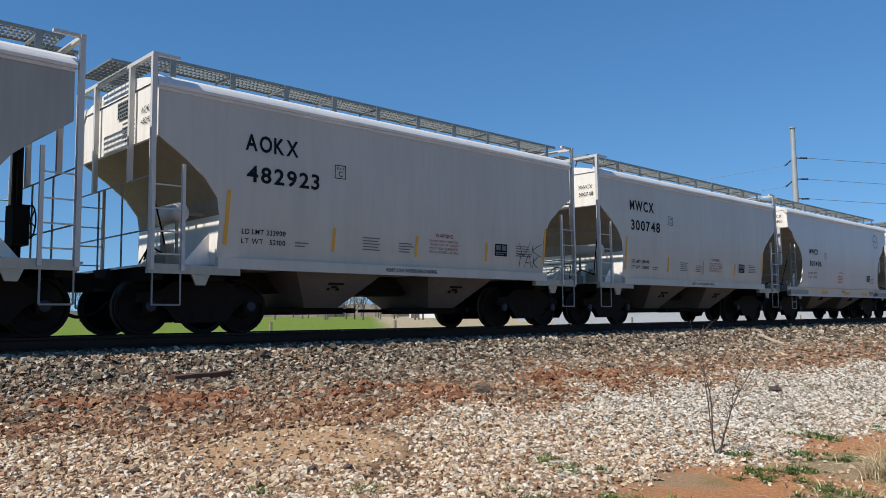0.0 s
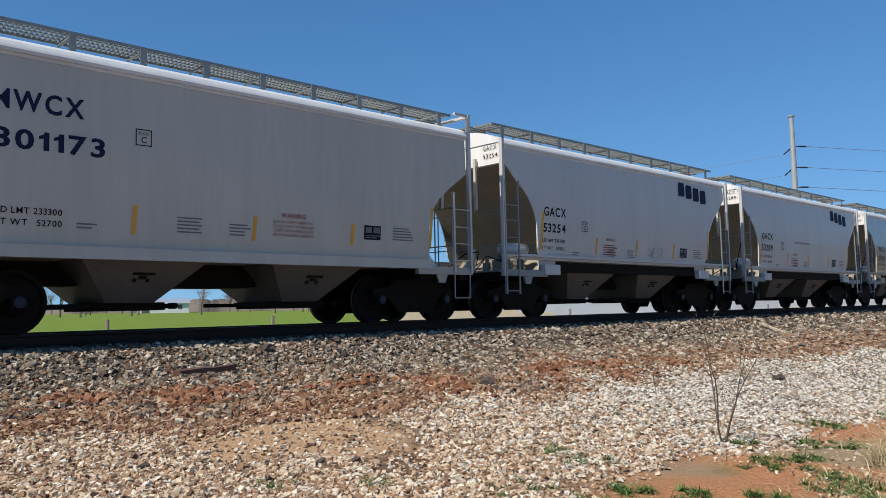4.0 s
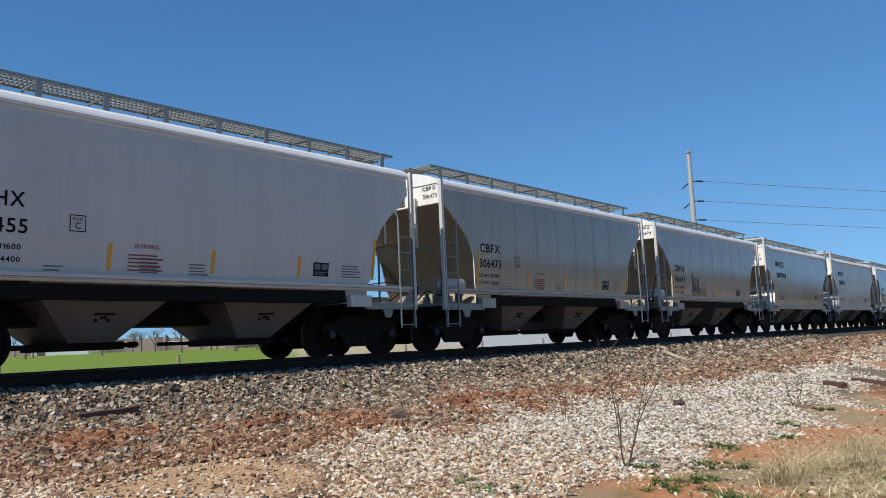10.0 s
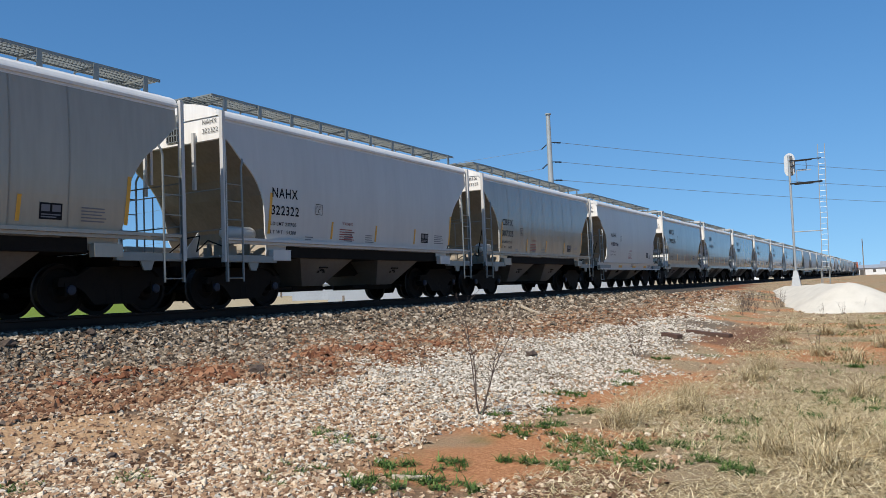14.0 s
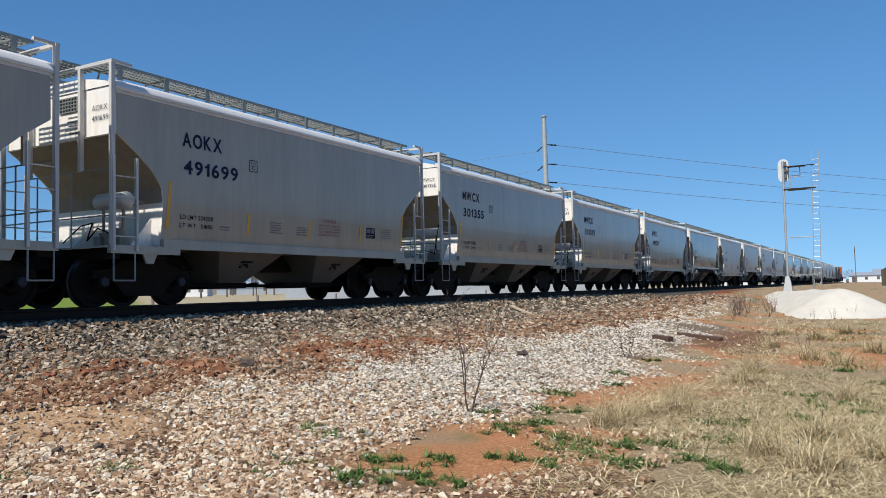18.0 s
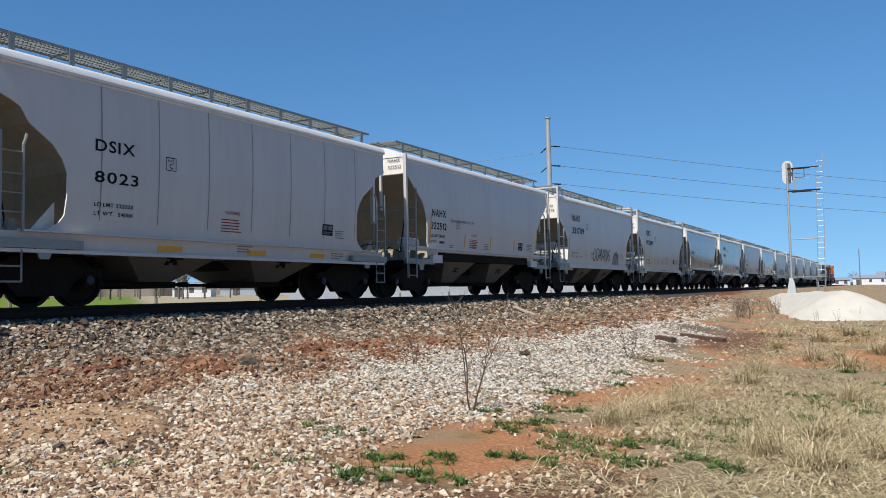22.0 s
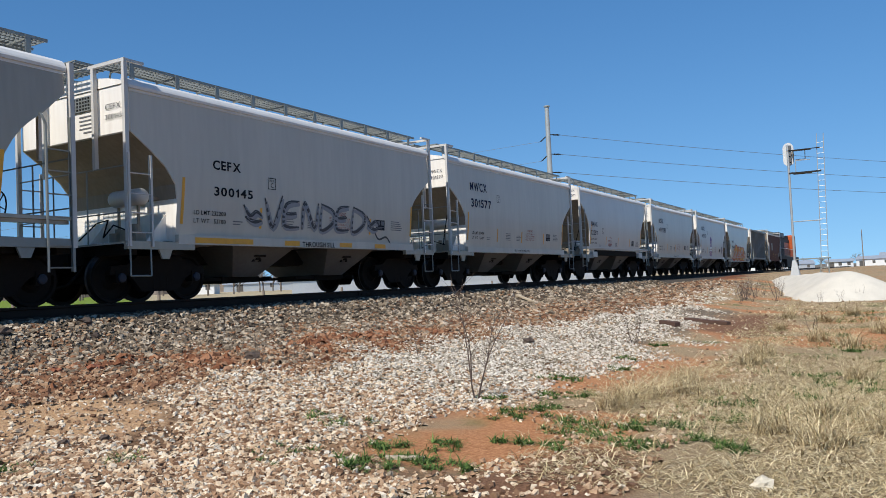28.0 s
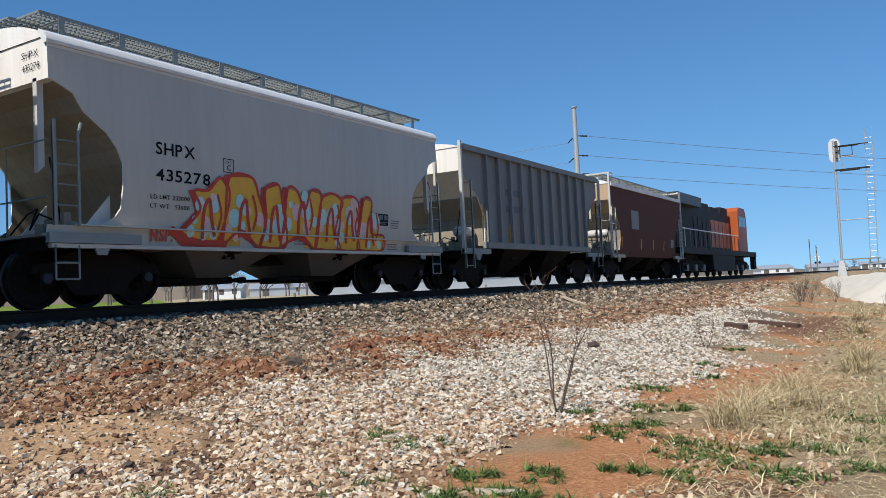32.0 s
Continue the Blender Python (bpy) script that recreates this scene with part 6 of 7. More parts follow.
    sc = r[:, None] * rng.uniform(0.6, 1.5, (m, 3)) * np.array([1.3, 1.1, 0.85])
    scatter("red_clods", SHARD_V, CUBE_F[1:], np.column_stack([cx, cy, heights(cx, cy) + r * 0.9]), sc, spins(m, rng, 0.7), mats["clay"], "rust-red clods of clay in a line below the ballast", "gravel", 0.4, 12)
    # single stones that stand out
    for x, y, r, key in ((6.83, 11.3, 0.13, "dark"), (8.31, 11.45, 0.12, "dark"), (6.48, 8.75, 0.11, "red"), (8.17, 11.0, 0.08, "dark"), (8.64, 8.1, 0.13, "dark"), (2.81, 6.63, 0.06, "dark"), (4.14, 5.99, 0.06, "dark"), (4.45, 5.86, 0.06, "dark"), (13.6, 5.9, 0.13, "dark"), (5.85, 0.78, 0.09, "pale"), (10.3, 2.7, 0.05, "pale"), (6.1, 9.0, 0.10, "red"), (5.4, 9.3, 0.09, "red")):
        bm = bmesh.new()
        bmesh.ops.create_icosphere(bm, subdivisions=2, radius=1.0)
        for v in bm.verts:
            v.co *= 1 + 0.7 * noise.noise(v.co * 1.9 + Vector((x, y, 0)))
            v.co = Vector((v.co.x * r * 0.95, v.co.y * r * 0.75, v.co.z * r * 0.55))
        col = {"dark": "clod", "red": "red_clod", "pale": "pale_rock"}[key]
        ob = link("rock", bm, ROCKS[col])
        ob.location = (x, y, ground_z(x, y) + r * 0.35)
        tagged(ob, {"dark": "dark brown angular rock lying on gravel", "red": "rust-red clod of earth on the stones", "pale": "pale buff stone lying in dry grass"}[key], "rock", "loose rocks by the track")


ROCKS = {
    "clod": mat("dark_clod", (0.085, 0.06, 0.045), 0.9, var=0.5, scale=8, fine=60, bump=0.6),
    "red_clod": mat("red_clod", (0.28, 0.10, 0.05), 0.9, var=0.5, scale=8, fine=60, bump=0.6),
    "pale_rock": mat("pale_rock", (0.62, 0.55, 0.42), 0.9, var=0.4, scale=8, fine=60, bump=0.4),
}
stones()

BLADE_V = [(-0.5, 0, 0), (0.5, 0, 0), (-0.4, 0.12, 0.5), (0.4, 0.12, 0.5), (0, 0.55, 1.0), (0.02, 0.56, 1.0)]
BLADE_F = [(0, 1, 3, 2), (2, 3, 5, 4)]


def blades(name, spots, material, label, category, seed, width=0.007):
    """spots: (x, y, radius, count, height, lean)."""
    rng = np.random.default_rng(seed)
    rows = np.repeat(np.array([s[:3] + s[4:] for s in spots]), [s[3] for s in spots], axis=0)
    m = len(rows)
    ang, rr = rng.uniform(0, 6.28, m), rows[:, 2] * np.sqrt(rng.random(m))
    px, py = rows[:, 0] + rr * np.cos(ang), rows[:, 1] + rr * np.sin(ang)
    h = rows[:, 3] * rng.uniform(0.4, 1.15, m)
    turn = rng.uniform(0, 6.28, m)
    tip = np.clip(rng.normal(rows[:, 4], 0.3), 0, 1.5)
    far = np.clip(px / 12.0, 1.0, 2.5)
    S = np.column_stack([width * far * rng.uniform(0.6, 1.3, m), h, h])
    ct, st, cl, sl = np.cos(turn), np.sin(turn), np.cos(tip), np.sin(tip)
    z0 = np.zeros(m)
    R = np.stack([np.stack([ct, -st * cl, -st * sl], 1), np.stack([st, ct * cl, ct * sl], 1), np.stack([z0, -sl, cl], 1)], 1)
    C = np.column_stack([px, py, heights(px, py) - 0.01 + 0.02 * rng.random(m)])
    scatter(name, BLADE_V, BLADE_F, C, S, R, material, label, category, 0.0, seed)


def blade_material(name, stops):
    return stone_material(name, stops, 0.8)


def plants():
    rng = random.Random(3)
    straw = blade_material("dry_straw", [(0, (0.20, 0.14, 0.07)), (0.5, (0.50, 0.39, 0.21)), (1, (0.80, 0.68, 0.44))])
    green = blade_material("green_blade", [(0, (0.035, 0.075, 0.015)), (0.6, (0.08, 0.15, 0.03)), (1, (0.16, 0.22, 0.06))])
    spots = []
    for _ in range(2600):
        x = 5.8 + 30 * rng.random() ** 1.6
        top = ramp_of(x, [(5, 2.2), (8, 2.9), (11, 3.4), (14, 2.4), (20, 3.2), (30, 3.6)])
        y = top - (top + 6.5) * rng.random() ** 1.2
        bare = noise.noise((x * 0.5, y * 0.7, 9)) > 0.2
        if not bare:
            spots.append((x, y, 0.5, 26, 0.20, 1.2))
    for _ in range(2000):
        x, y = 5.6 + 9 * rng.random(), 3.2 - 5.5 * rng.random()
        if y < ramp_of(x, [(5, 1.2), (7, 1.7), (9, 2.6), (11, 3.0), (14, 2.4)]) and noise.noise((x * 0.8, y * 0.9, 5)) < 0.25:
            spots.append((x, y, 0.35, 24, 0.17, 1.25))
    for _ in range(2200):
        x, y = 5.4 + 6.5 * rng.random(), 2.7 - 4.2 * rng.random()
        if y < ramp_of(x, [(5, 0.9), (7, 1.5), (9, 2.5), (12, 2.9)]):
            spots.append((x, y, 0.3, 26, 0.14, 1.35))
    blades("matted_dry_grass", spots, straw, "matted dry straw-coloured grass flattened on the ground", "grass", 21, 0.009)
    tufts = [(8.82, 2.75), (9.2, 2.7), (9.73, 2.61), (10.1, 2.22), (13.46, 1.98), (17.44, 1.31), (23.26, 1.6), (16.48, 0.72), (19.5, 0.2), (12.0, 0.4), (9.0, 0.6), (15.0, 2.0), (20.5, 2.4), (11.2, 2.5), (7.9, 1.0), (14.2, -0.6), (24.5, 2.6), (26, 1.0), (8.2, 0.1), (9.6, -0.8), (11.0, -1.2), (7.4, 0.5), (13, -2), (18, -1.4), (22, -0.4)]
    blades("dry_grass_tufts", [(x, y, 0.2, 230, 0.40, 0.55) for x, y in tufts], straw, "arching tufts of dry straw-coloured grass", "grass", 22)
    weeds = [(5.13, 4.39), (5.26, 3.78), (5.69, 3.61), (7.96, 3.56), (8.44, 3.42), (6.9, 2.22), (7.3, 2.5), (11.9, 3.7), (7.22, 1.5), (11.43, 0.54), (9.96, 0.82), (16.17, 4.19), (6.36, 4.83), (4.17, 5.27), (6.22, 3.52), (5.5, 3.2), (6.7, 3.0), (8.6, 4.2), (10.6, 4.1), (13.2, 4.0), (14, 0.0), (18.5, 1.0), (16.5, -0.6), (9.0, -0.4), (7.6, 2.9), (6.0, 3.9), (3.4, 5.6), (9.4, 3.6), (6.8, 1.9), (7.0, 1.2), (7.8, 2.0), (8.4, 1.4), (10.8, 0.2), (12.2, 0.9), (12.6, -0.3), (15.4, 0.6), (9.5, 1.7), (6.6, 2.6)]
    clumps = []
    for i, (x, y) in enumerate(weeds):
        wide = 0.20 if i % 3 else 0.38
        for _ in range(7 if i % 3 else 12):
            a, d = rng.uniform(0, 6.28), wide * rng.random() ** 0.7
            clumps.append((x + d * math.cos(a), y + d * math.sin(a), rng.uniform(0.03, 0.085), 42, rng.uniform(0.05, 0.13), 0.75))
    blades("green_weeds", clumps, green, "low green weeds growing through the gravel", "weeds", 23, 0.011)
    blades("sparse_green_grass", [(8 + 20 * rng.random() ** 1.3, 2.2 - 7 * rng.random(), 0.6, 60, 0.12, 0.7) for _ in range(130)], green, "sparse green grass among the straw", "grass", 24)
    # bare saplings and stalks
    bark = mat("bare_bark", (0.10, 0.07, 0.055), 0.85, var=0.5, scale=20, fine=80)

    def sapling(x, y, h, stems, spread, seed, twigs=5):
        r = random.Random(seed)
        root = new("bare_sapling")
        root.location = (x, y, ground_z(x, y) - 0.02)
        for s in range(stems):
            a = 2 * math.pi * s / stems + r.uniform(-0.5, 0.5)
            bm = bmesh.new()
            p = Vector((0.02 * math.cos(a), 0.02 * math.sin(a), 0))
            d = Vector((spread * math.cos(a), spread * math.sin(a), 1)).normalized()
            hh = h * r.uniform(0.65, 1.05)
            seg = 7
            rad = 0.0065 * h + 0.0022
            for k in range(seg):
                q = p + d * hh / seg
                tube(bm, p, q, rad * (1 - k / seg * 0.75), 5, rad * (1 - (k + 1) / seg * 0.75))
                if k > 1:
                    for _ in range(3 if k > 2 else 2):
                        t = Vector((r.uniform(-1, 1), r.uniform(-1, 1), r.uniform(0.4, 1.2))).normalized()
                        tip = q + t * h * r.uniform(0.08, 0.2)
                        tube(bm, q, tip, rad * 0.35, 4, rad * 0.15)
                        tube(bm, tip, tip + Vector((r.uniform(-1, 1), r.uniform(-1, 1), 0.8)).normalized() * h * 0.08, rad * 0.18, 3, rad * 0.1)
                p = q
                d = (d + Vector((r.uniform(-0.16, 0.16), r.uniform(-0.16, 0.16), 0.06))).normalized()
            part("stem", bm, bark, root)
        return tagged(root, "leafless young sapling with thin dark stems", "sapling", "bare saplings")

    sapling(8.45, 4.35, 1.35, 4, 0.32, 1)
    sapling(7.9, 6.7, 0.42, 1, 0.1, 2)
    sapling(8.0, 7.4, 0.6, 2, 0.3, 3)
    sapling(15.9, 4.6, 0.75, 4, 0.5, 4)
    sapling(10.5, 6.4, 0.5, 2, 0.3, 6)
    for i in range(16):
        sapling(29.5 + 7 * rng.random(), 4.0 + 1.6 * rng.random(), rng.uniform(0.5, 1.0), 4, 0.35, 30 + i)
    for i in range(3):
        sapling(31.5 + i * 1.2, 2.3 - 0.6 * i, 0.55, 3, 0.4, 60 + i)
    sapling(17.6, 1.4, 0.7, 3, 0.3, 70)
    sapling(25.2, 10.5, 0.5, 3, 0.4, 71)


plants()


# ---- scrap by the track ----
def scrap():
    rust = mat("rusty_steel", (0.12, 0.06, 0.045), 0.8, 0.2, var=0.6, scale=8, fine=50, bump=0.3)
    wood = mat("weathered_timber", (0.10, 0.055, 0.038), 0.9, var=0.6, scale=4, fine=40, bump=0.4, stretch=(1, 8, 8))
    pale = mat("pale_stick", (0.55, 0.46, 0.34), 0.85, var=0.4, scale=8, fine=50)

    def plank(name, a, b, w, h, material, label, cat):
        a, b = Vector((*a, ground_z(*a) + h * 0.5)), Vector((*b, ground_z(*b) + h * 0.5))
        bm = bmesh.new()
        n = (b - a).length
        box(bm, 0, n, -w / 2, w / 2, -h / 2, h / 2)
        bmesh.ops.subdivide_edges(bm, edges=[e for e in bm.edges if abs(e.verts[0].co.x - e.verts[1].co.x) > 0.1], cuts=4)
        for v in bm.verts:
            v.co.y += 0.12 * w * noise.noise(v.co * 3 + a)
            v.co.z += 0.2 * h * noise.noise(v.co * 4 + b)
        ob = link(name, bm, material)
        d = (b - a).normalized()
        ob.matrix_basis = Matrix.Translation(a) @ d.to_track_quat("X", "Z").to_matrix().to_4x4()
        return tagged(ob, label, cat)

    plank("steel_plate", (5.05, 10.75), (5.95, 10.82), 0.2, 0.09, rust, "dark rusty steel tie plate lying on ballast", "steel plate")
    plank("timber_block", (20.19, 5.12), (19.96, 4.67), 0.2, 0.12, wood, "short broken red-brown timber block on the ground", "timber")
    plank("timber_beam", (22.08, 4.94), (21.49, 3.72), 0.16, 0.09, wood, "long weathered timber beam lying on the ground", "timber")
    plank("pale_stick", (24.7, 11.2), (23.6, 9.95), 0.07, 0.06, pale, "pale stripped stick lying on ballast", "stick")
    plank("pale_stick", (7.9, 11.1), (8.05, 10.7), 0.03, 0.03, wood, "brown stripped stick lying on ballast", "stick")
    plank("broken_board", (5.6, 3.75), (5.75, 3.45), 0.06, 0.03, pale, "small splintered board among the weeds", "stick")


scrap()


# ---- white heap ----
def heap():
    m = mat("white_limestone_fines", (0.60, 0.555, 0.465), 0.95, var=0.45, scale=1.6, fine=30, bump=1.0)
    nx, ny = 110, 70
    grid = []
    ax, ay, bx, by = 35.6, 1.55, 48.5, 5.3
    long2 = (bx - ax) ** 2 + (by - ay) ** 2
    for j in range(ny + 1):
        for i in range(nx + 1):
            x, y = 31 + 23 * i / nx, -2.5 + 11.5 * j / ny
            s = max(0.0, min(1.0, ((x - ax) * (bx - ax) + (y - ay) * (by - ay)) / long2))
            d = math.hypot(x - ax - s * (bx - ax), y - ay - s * (by - ay))
            crest = -0.13 - 0.22 * s + 0.06 * noise.noise((x * 0.5, y * 0.5, 3))
            slope = 0.60 * (math.hypot(d, 0.5) - 0.5) * (1 + 0.18 * noise.noise((x * 0.8, y * 0.8, 7)))
            g = ground_z(x, y)
            z = crest - slope + 0.035 * noise.noise((x * 2.2, y * 2.2, 5))
            grid.append((x, y, z if z > g else g - 0.08))
    me = bpy.data.meshes.new("limestone_mound")
    fs = [(j * (nx + 1) + i, j * (nx + 1) + i + 1, (j + 1) * (nx + 1) + i + 1, (j + 1) * (nx + 1) + i) for j in range(ny) for i in range(nx)]
    me.from_pydata(grid, [], fs)
    ob = link_mesh("limestone_mound", me, m, smooth=True)
    tagged(ob, "long low windrow of white crushed limestone beside the track", "mound")


heap()


# ---- signal mast ----
def signal():
    steel = mat("signal_steel", (0.42, 0.43, 0.42), 0.5, 0.4, var=0.35, scale=5, fine=40)
    pale = mat("signal_plate", (0.6, 0.6, 0.59), 0.5, var=0.3)
    lampgrey = mat("lamp_housing", (0.10, 0.105, 0.11), 0.5, var=0.3)
    sig = new("signal_mast")
    bx, by = 55.7, 5.5
    sig.location = (bx, by, ground_z(bx, by))
    bm = bmesh.new()
    tube(bm, (0, 0, 0.4), (0, 0, 7.9), 0.075, 12)
    part("mast", bm, steel, sig)
    bm = bmesh.new()
    v = [(-0.3, -0.3, 0), (0.3, -0.3, 0), (0.3, 0.3, 0), (-0.3, 0.3, 0), (-0.12, -0.12, 1.0), (0.12, -0.12, 1.0), (0.12, 0.12, 1.0), (-0.12, 0.12, 1.0)]
    vs = [bm.verts.new(p) for p in v]
    for f in CUBE_F:
        bm.faces.new([vs[i] for i in f])
    part("base", bm, steel, sig)
    bm = bmesh.new()
    pts = [(-0.33 * math.cos(a) , 0.33 * math.sin(a)) for a in [math.pi * k / 8 for k in range(9)]]
    ring = [(y, 7.75 + z) for y, z in pts] + [(-y, 7.0 - z) for y, z in pts]
    a = [bm.verts.new((0.30, y, z)) for y, z in ring]
    b = [bm.verts.new((0.33, y, z)) for y, z in ring]
    bm.faces.new(a)
    bm.faces.new(b[::-1])
    for i in range(len(ring)):
        j = (i + 1) % len(ring)
        bm.faces.new((a[i], b[i], b[j], a[j]))
    bmesh.ops.recalc_face_normals(bm, faces=bm.faces[:])
    part("backing_plate", bm, pale, sig, "pale oval signal backing plate")
    for k in range(3):
        bm = bmesh.new()
        zc = 7.74 - 0.37 * k
        tube(bm, (0.08, -0.06, zc), (0.31, -0.06, zc), 0.13, 12, 0.15)
        box(bm, -0.02, 0.12, -0.20, -0.085, zc - 0.12, zc + 0.13)
        tube(bm, (0.33, -0.06, zc), (0.58, -0.06, zc), 0.14, 12, 0.13)
        part("lamp_unit", bm, lampgrey, sig, "dark grey signal lamp housing")
    for z, th in ((7.55, 0.06), (6.15, 0.16)):
        bm = bmesh.new()
        box(bm, -0.1, 0.1, -1.9, 0.0, z, z + th * 0.5)
        box(bm, -0.3, 0.3, -1.35, -0.25, z - 0.03, z)
        part("service_platform", bm, M["locoblack"], sig)
    bm = bmesh.new()
    pipe(bm, [(0.2, -0.4, 6.2), (0.2, -0.4, 7.0), (0.2, -1.0, 7.0), (0.2, -1.0, 7.6)], 0.025)
    part("conduit", bm, steel, sig)
    bm = bmesh.new()
    pipe(bm, [(-0.2, -0.4, 6.9), (-0.2, -1.3, 6.9)], 0.02)
    part("platform_rail", bm, steel, sig)
    bm = bmesh.new()
    tube(bm, (0, -0.05, 3.3), (0, -1.75, 3.3), 0.03)
    part("stay", bm, steel, sig)
    bm = bmesh.new()
    box(bm, -0.25, 0.25, -2.1, -0.1, 1.02, 1.09)
    for y in (-2.0, -1.5):
        box(bm, -0.2, -0.15, y - 0.025, y + 0.025, 0.0, 1.02)
    box(bm, -0.2, -0.15, -2.0, -1.5, 0.5, 0.55)
    part("landing", bm, M["galv"], sig)
    lad = None
    for dy in (-0.2, 0.2):
        bm = bmesh.new()
        tube(bm, (0.0, -1.95 + dy, 8.4), (0.0, -1.75 + dy - 0.0, 0.0), 0.022, 6)
        one = part("ladder_rail", bm, steel, sig)
        lad = lad or one
    for k in range(24):
        z = 0.5 + k * 0.32
        y = -1.75 - 0.2 * z / 8.4
        bm = bmesh.new()
        tube(bm, (0, y - 0.2, z), (0, y + 0.2, z), 0.014, 5)
        part("ladder_rung", bm, steel, lad)
    sig.scale = (1, 1, 1.09)
    tagged(sig, "grey steel railway signal mast with side ladder", "railway signal")


signal()


# ---- power line ----
def power_line():
    steel = mat("pole_steel", (0.36, 0.38, 0.38), 0.55, 0.3, var=0.3, scale=0.6, fine=6)
    wire = mat("conductor_wire", (0.16, 0.17, 0.19), 0.5, 0.3, var=0.2)
    px, py = 146.0, 58.0
    pole = new("power_pole")
    pole.location = (px, py, ground_z(px, py) - 0.2)
    g = ground_z(px, py) - 0.2
    bm = bmesh.new()
    tube(bm, (0, 0, 0), (0, 0, 34.3 - g), 0.75, 14, 0.42)
    tube(bm, (0, 0, 34.3 - g), (0, 0, 34.5 - g), 0.62, 14)
    part("shaft", bm, steel, pole)
    along = Vector((65, -52, 0)).normalized()
    back = Vector((-0.25, 0.97, 0)).normalized()
    for z in (28.75, 24.85, 21.2):
        bm = bmesh.new()
        tube(bm, Vector((0, 0, z - g)), Vector((0, 0, z - g)) + along * 2.6, 0.09, 6)
        for k in range(5):
            p = Vector((0, 0, z - g)) + along * (1.2 + 0.3 * k)
            tube(bm, p, p + along * 0.12, 0.17, 8)
        part("insulator_arm", bm, M["locoblack"], pole)
        bm = bmesh.new()
        e = Vector((0, 0, z - g)) + back * 1.6 + Vector((0, 0, -1.3))
        tube(bm, Vector((0, 0, z - g)), e, 0.09, 6)
        for k in range(4):
            p = Vector((0, 0, z - g)).lerp(e, 0.4 + 0.15 * k)
            tube(bm, p, p + (e - p).normalized() * 0.12, 0.16, 8)
        part("insulator_arm", bm, M["locoblack"], pole)
        bm = bmesh.new()
        a = Vector((px, py, z)) + along * 2.6
        n, span, sag = 40, 330.0, 5.0
        pts = [a + along * span * i / n + Vector((0, 0, -sag * 4 * (i / n) * (1 - i / n))) for i in range(n + 1)]
        cord(bm, pts, 0.045)
        w = link("power_cable", bm, wire)
        tagged(w, "long sagging dark power cable under the sky", "cable", "cables of the power line")
        bm = bmesh.new()
        a = Vector((px, py, z - 1.3)) + back * 1.6
        pts = [a + back * 300 * i / n + Vector((0, 0, -22 * (i / n) + 0.0)) for i in range(n + 1)]
        cord(bm, pts, 0.03)
        w = link("power_cable", bm, wire)
        tagged(w, "long sagging dark power cable under the sky", "cable", "cables of the power line")
    tagged(pole, "tall grey tapered steel power pole with insulators", "power pole")
    far = new("power_pole")
    q = Vector((px, py, 0)) + along * 335
    far.location = (q.x, q.y, ground_z(q.x, q.y) - 0.2)
    bm = bmesh.new()
    tube(bm, (0, 0, 0), (0, 0, 34), 0.75, 12, 0.42)
    part("shaft", bm, steel, far)
    tagged(far, "tall grey tapered steel power pole with insulators", "power pole")


power_line()


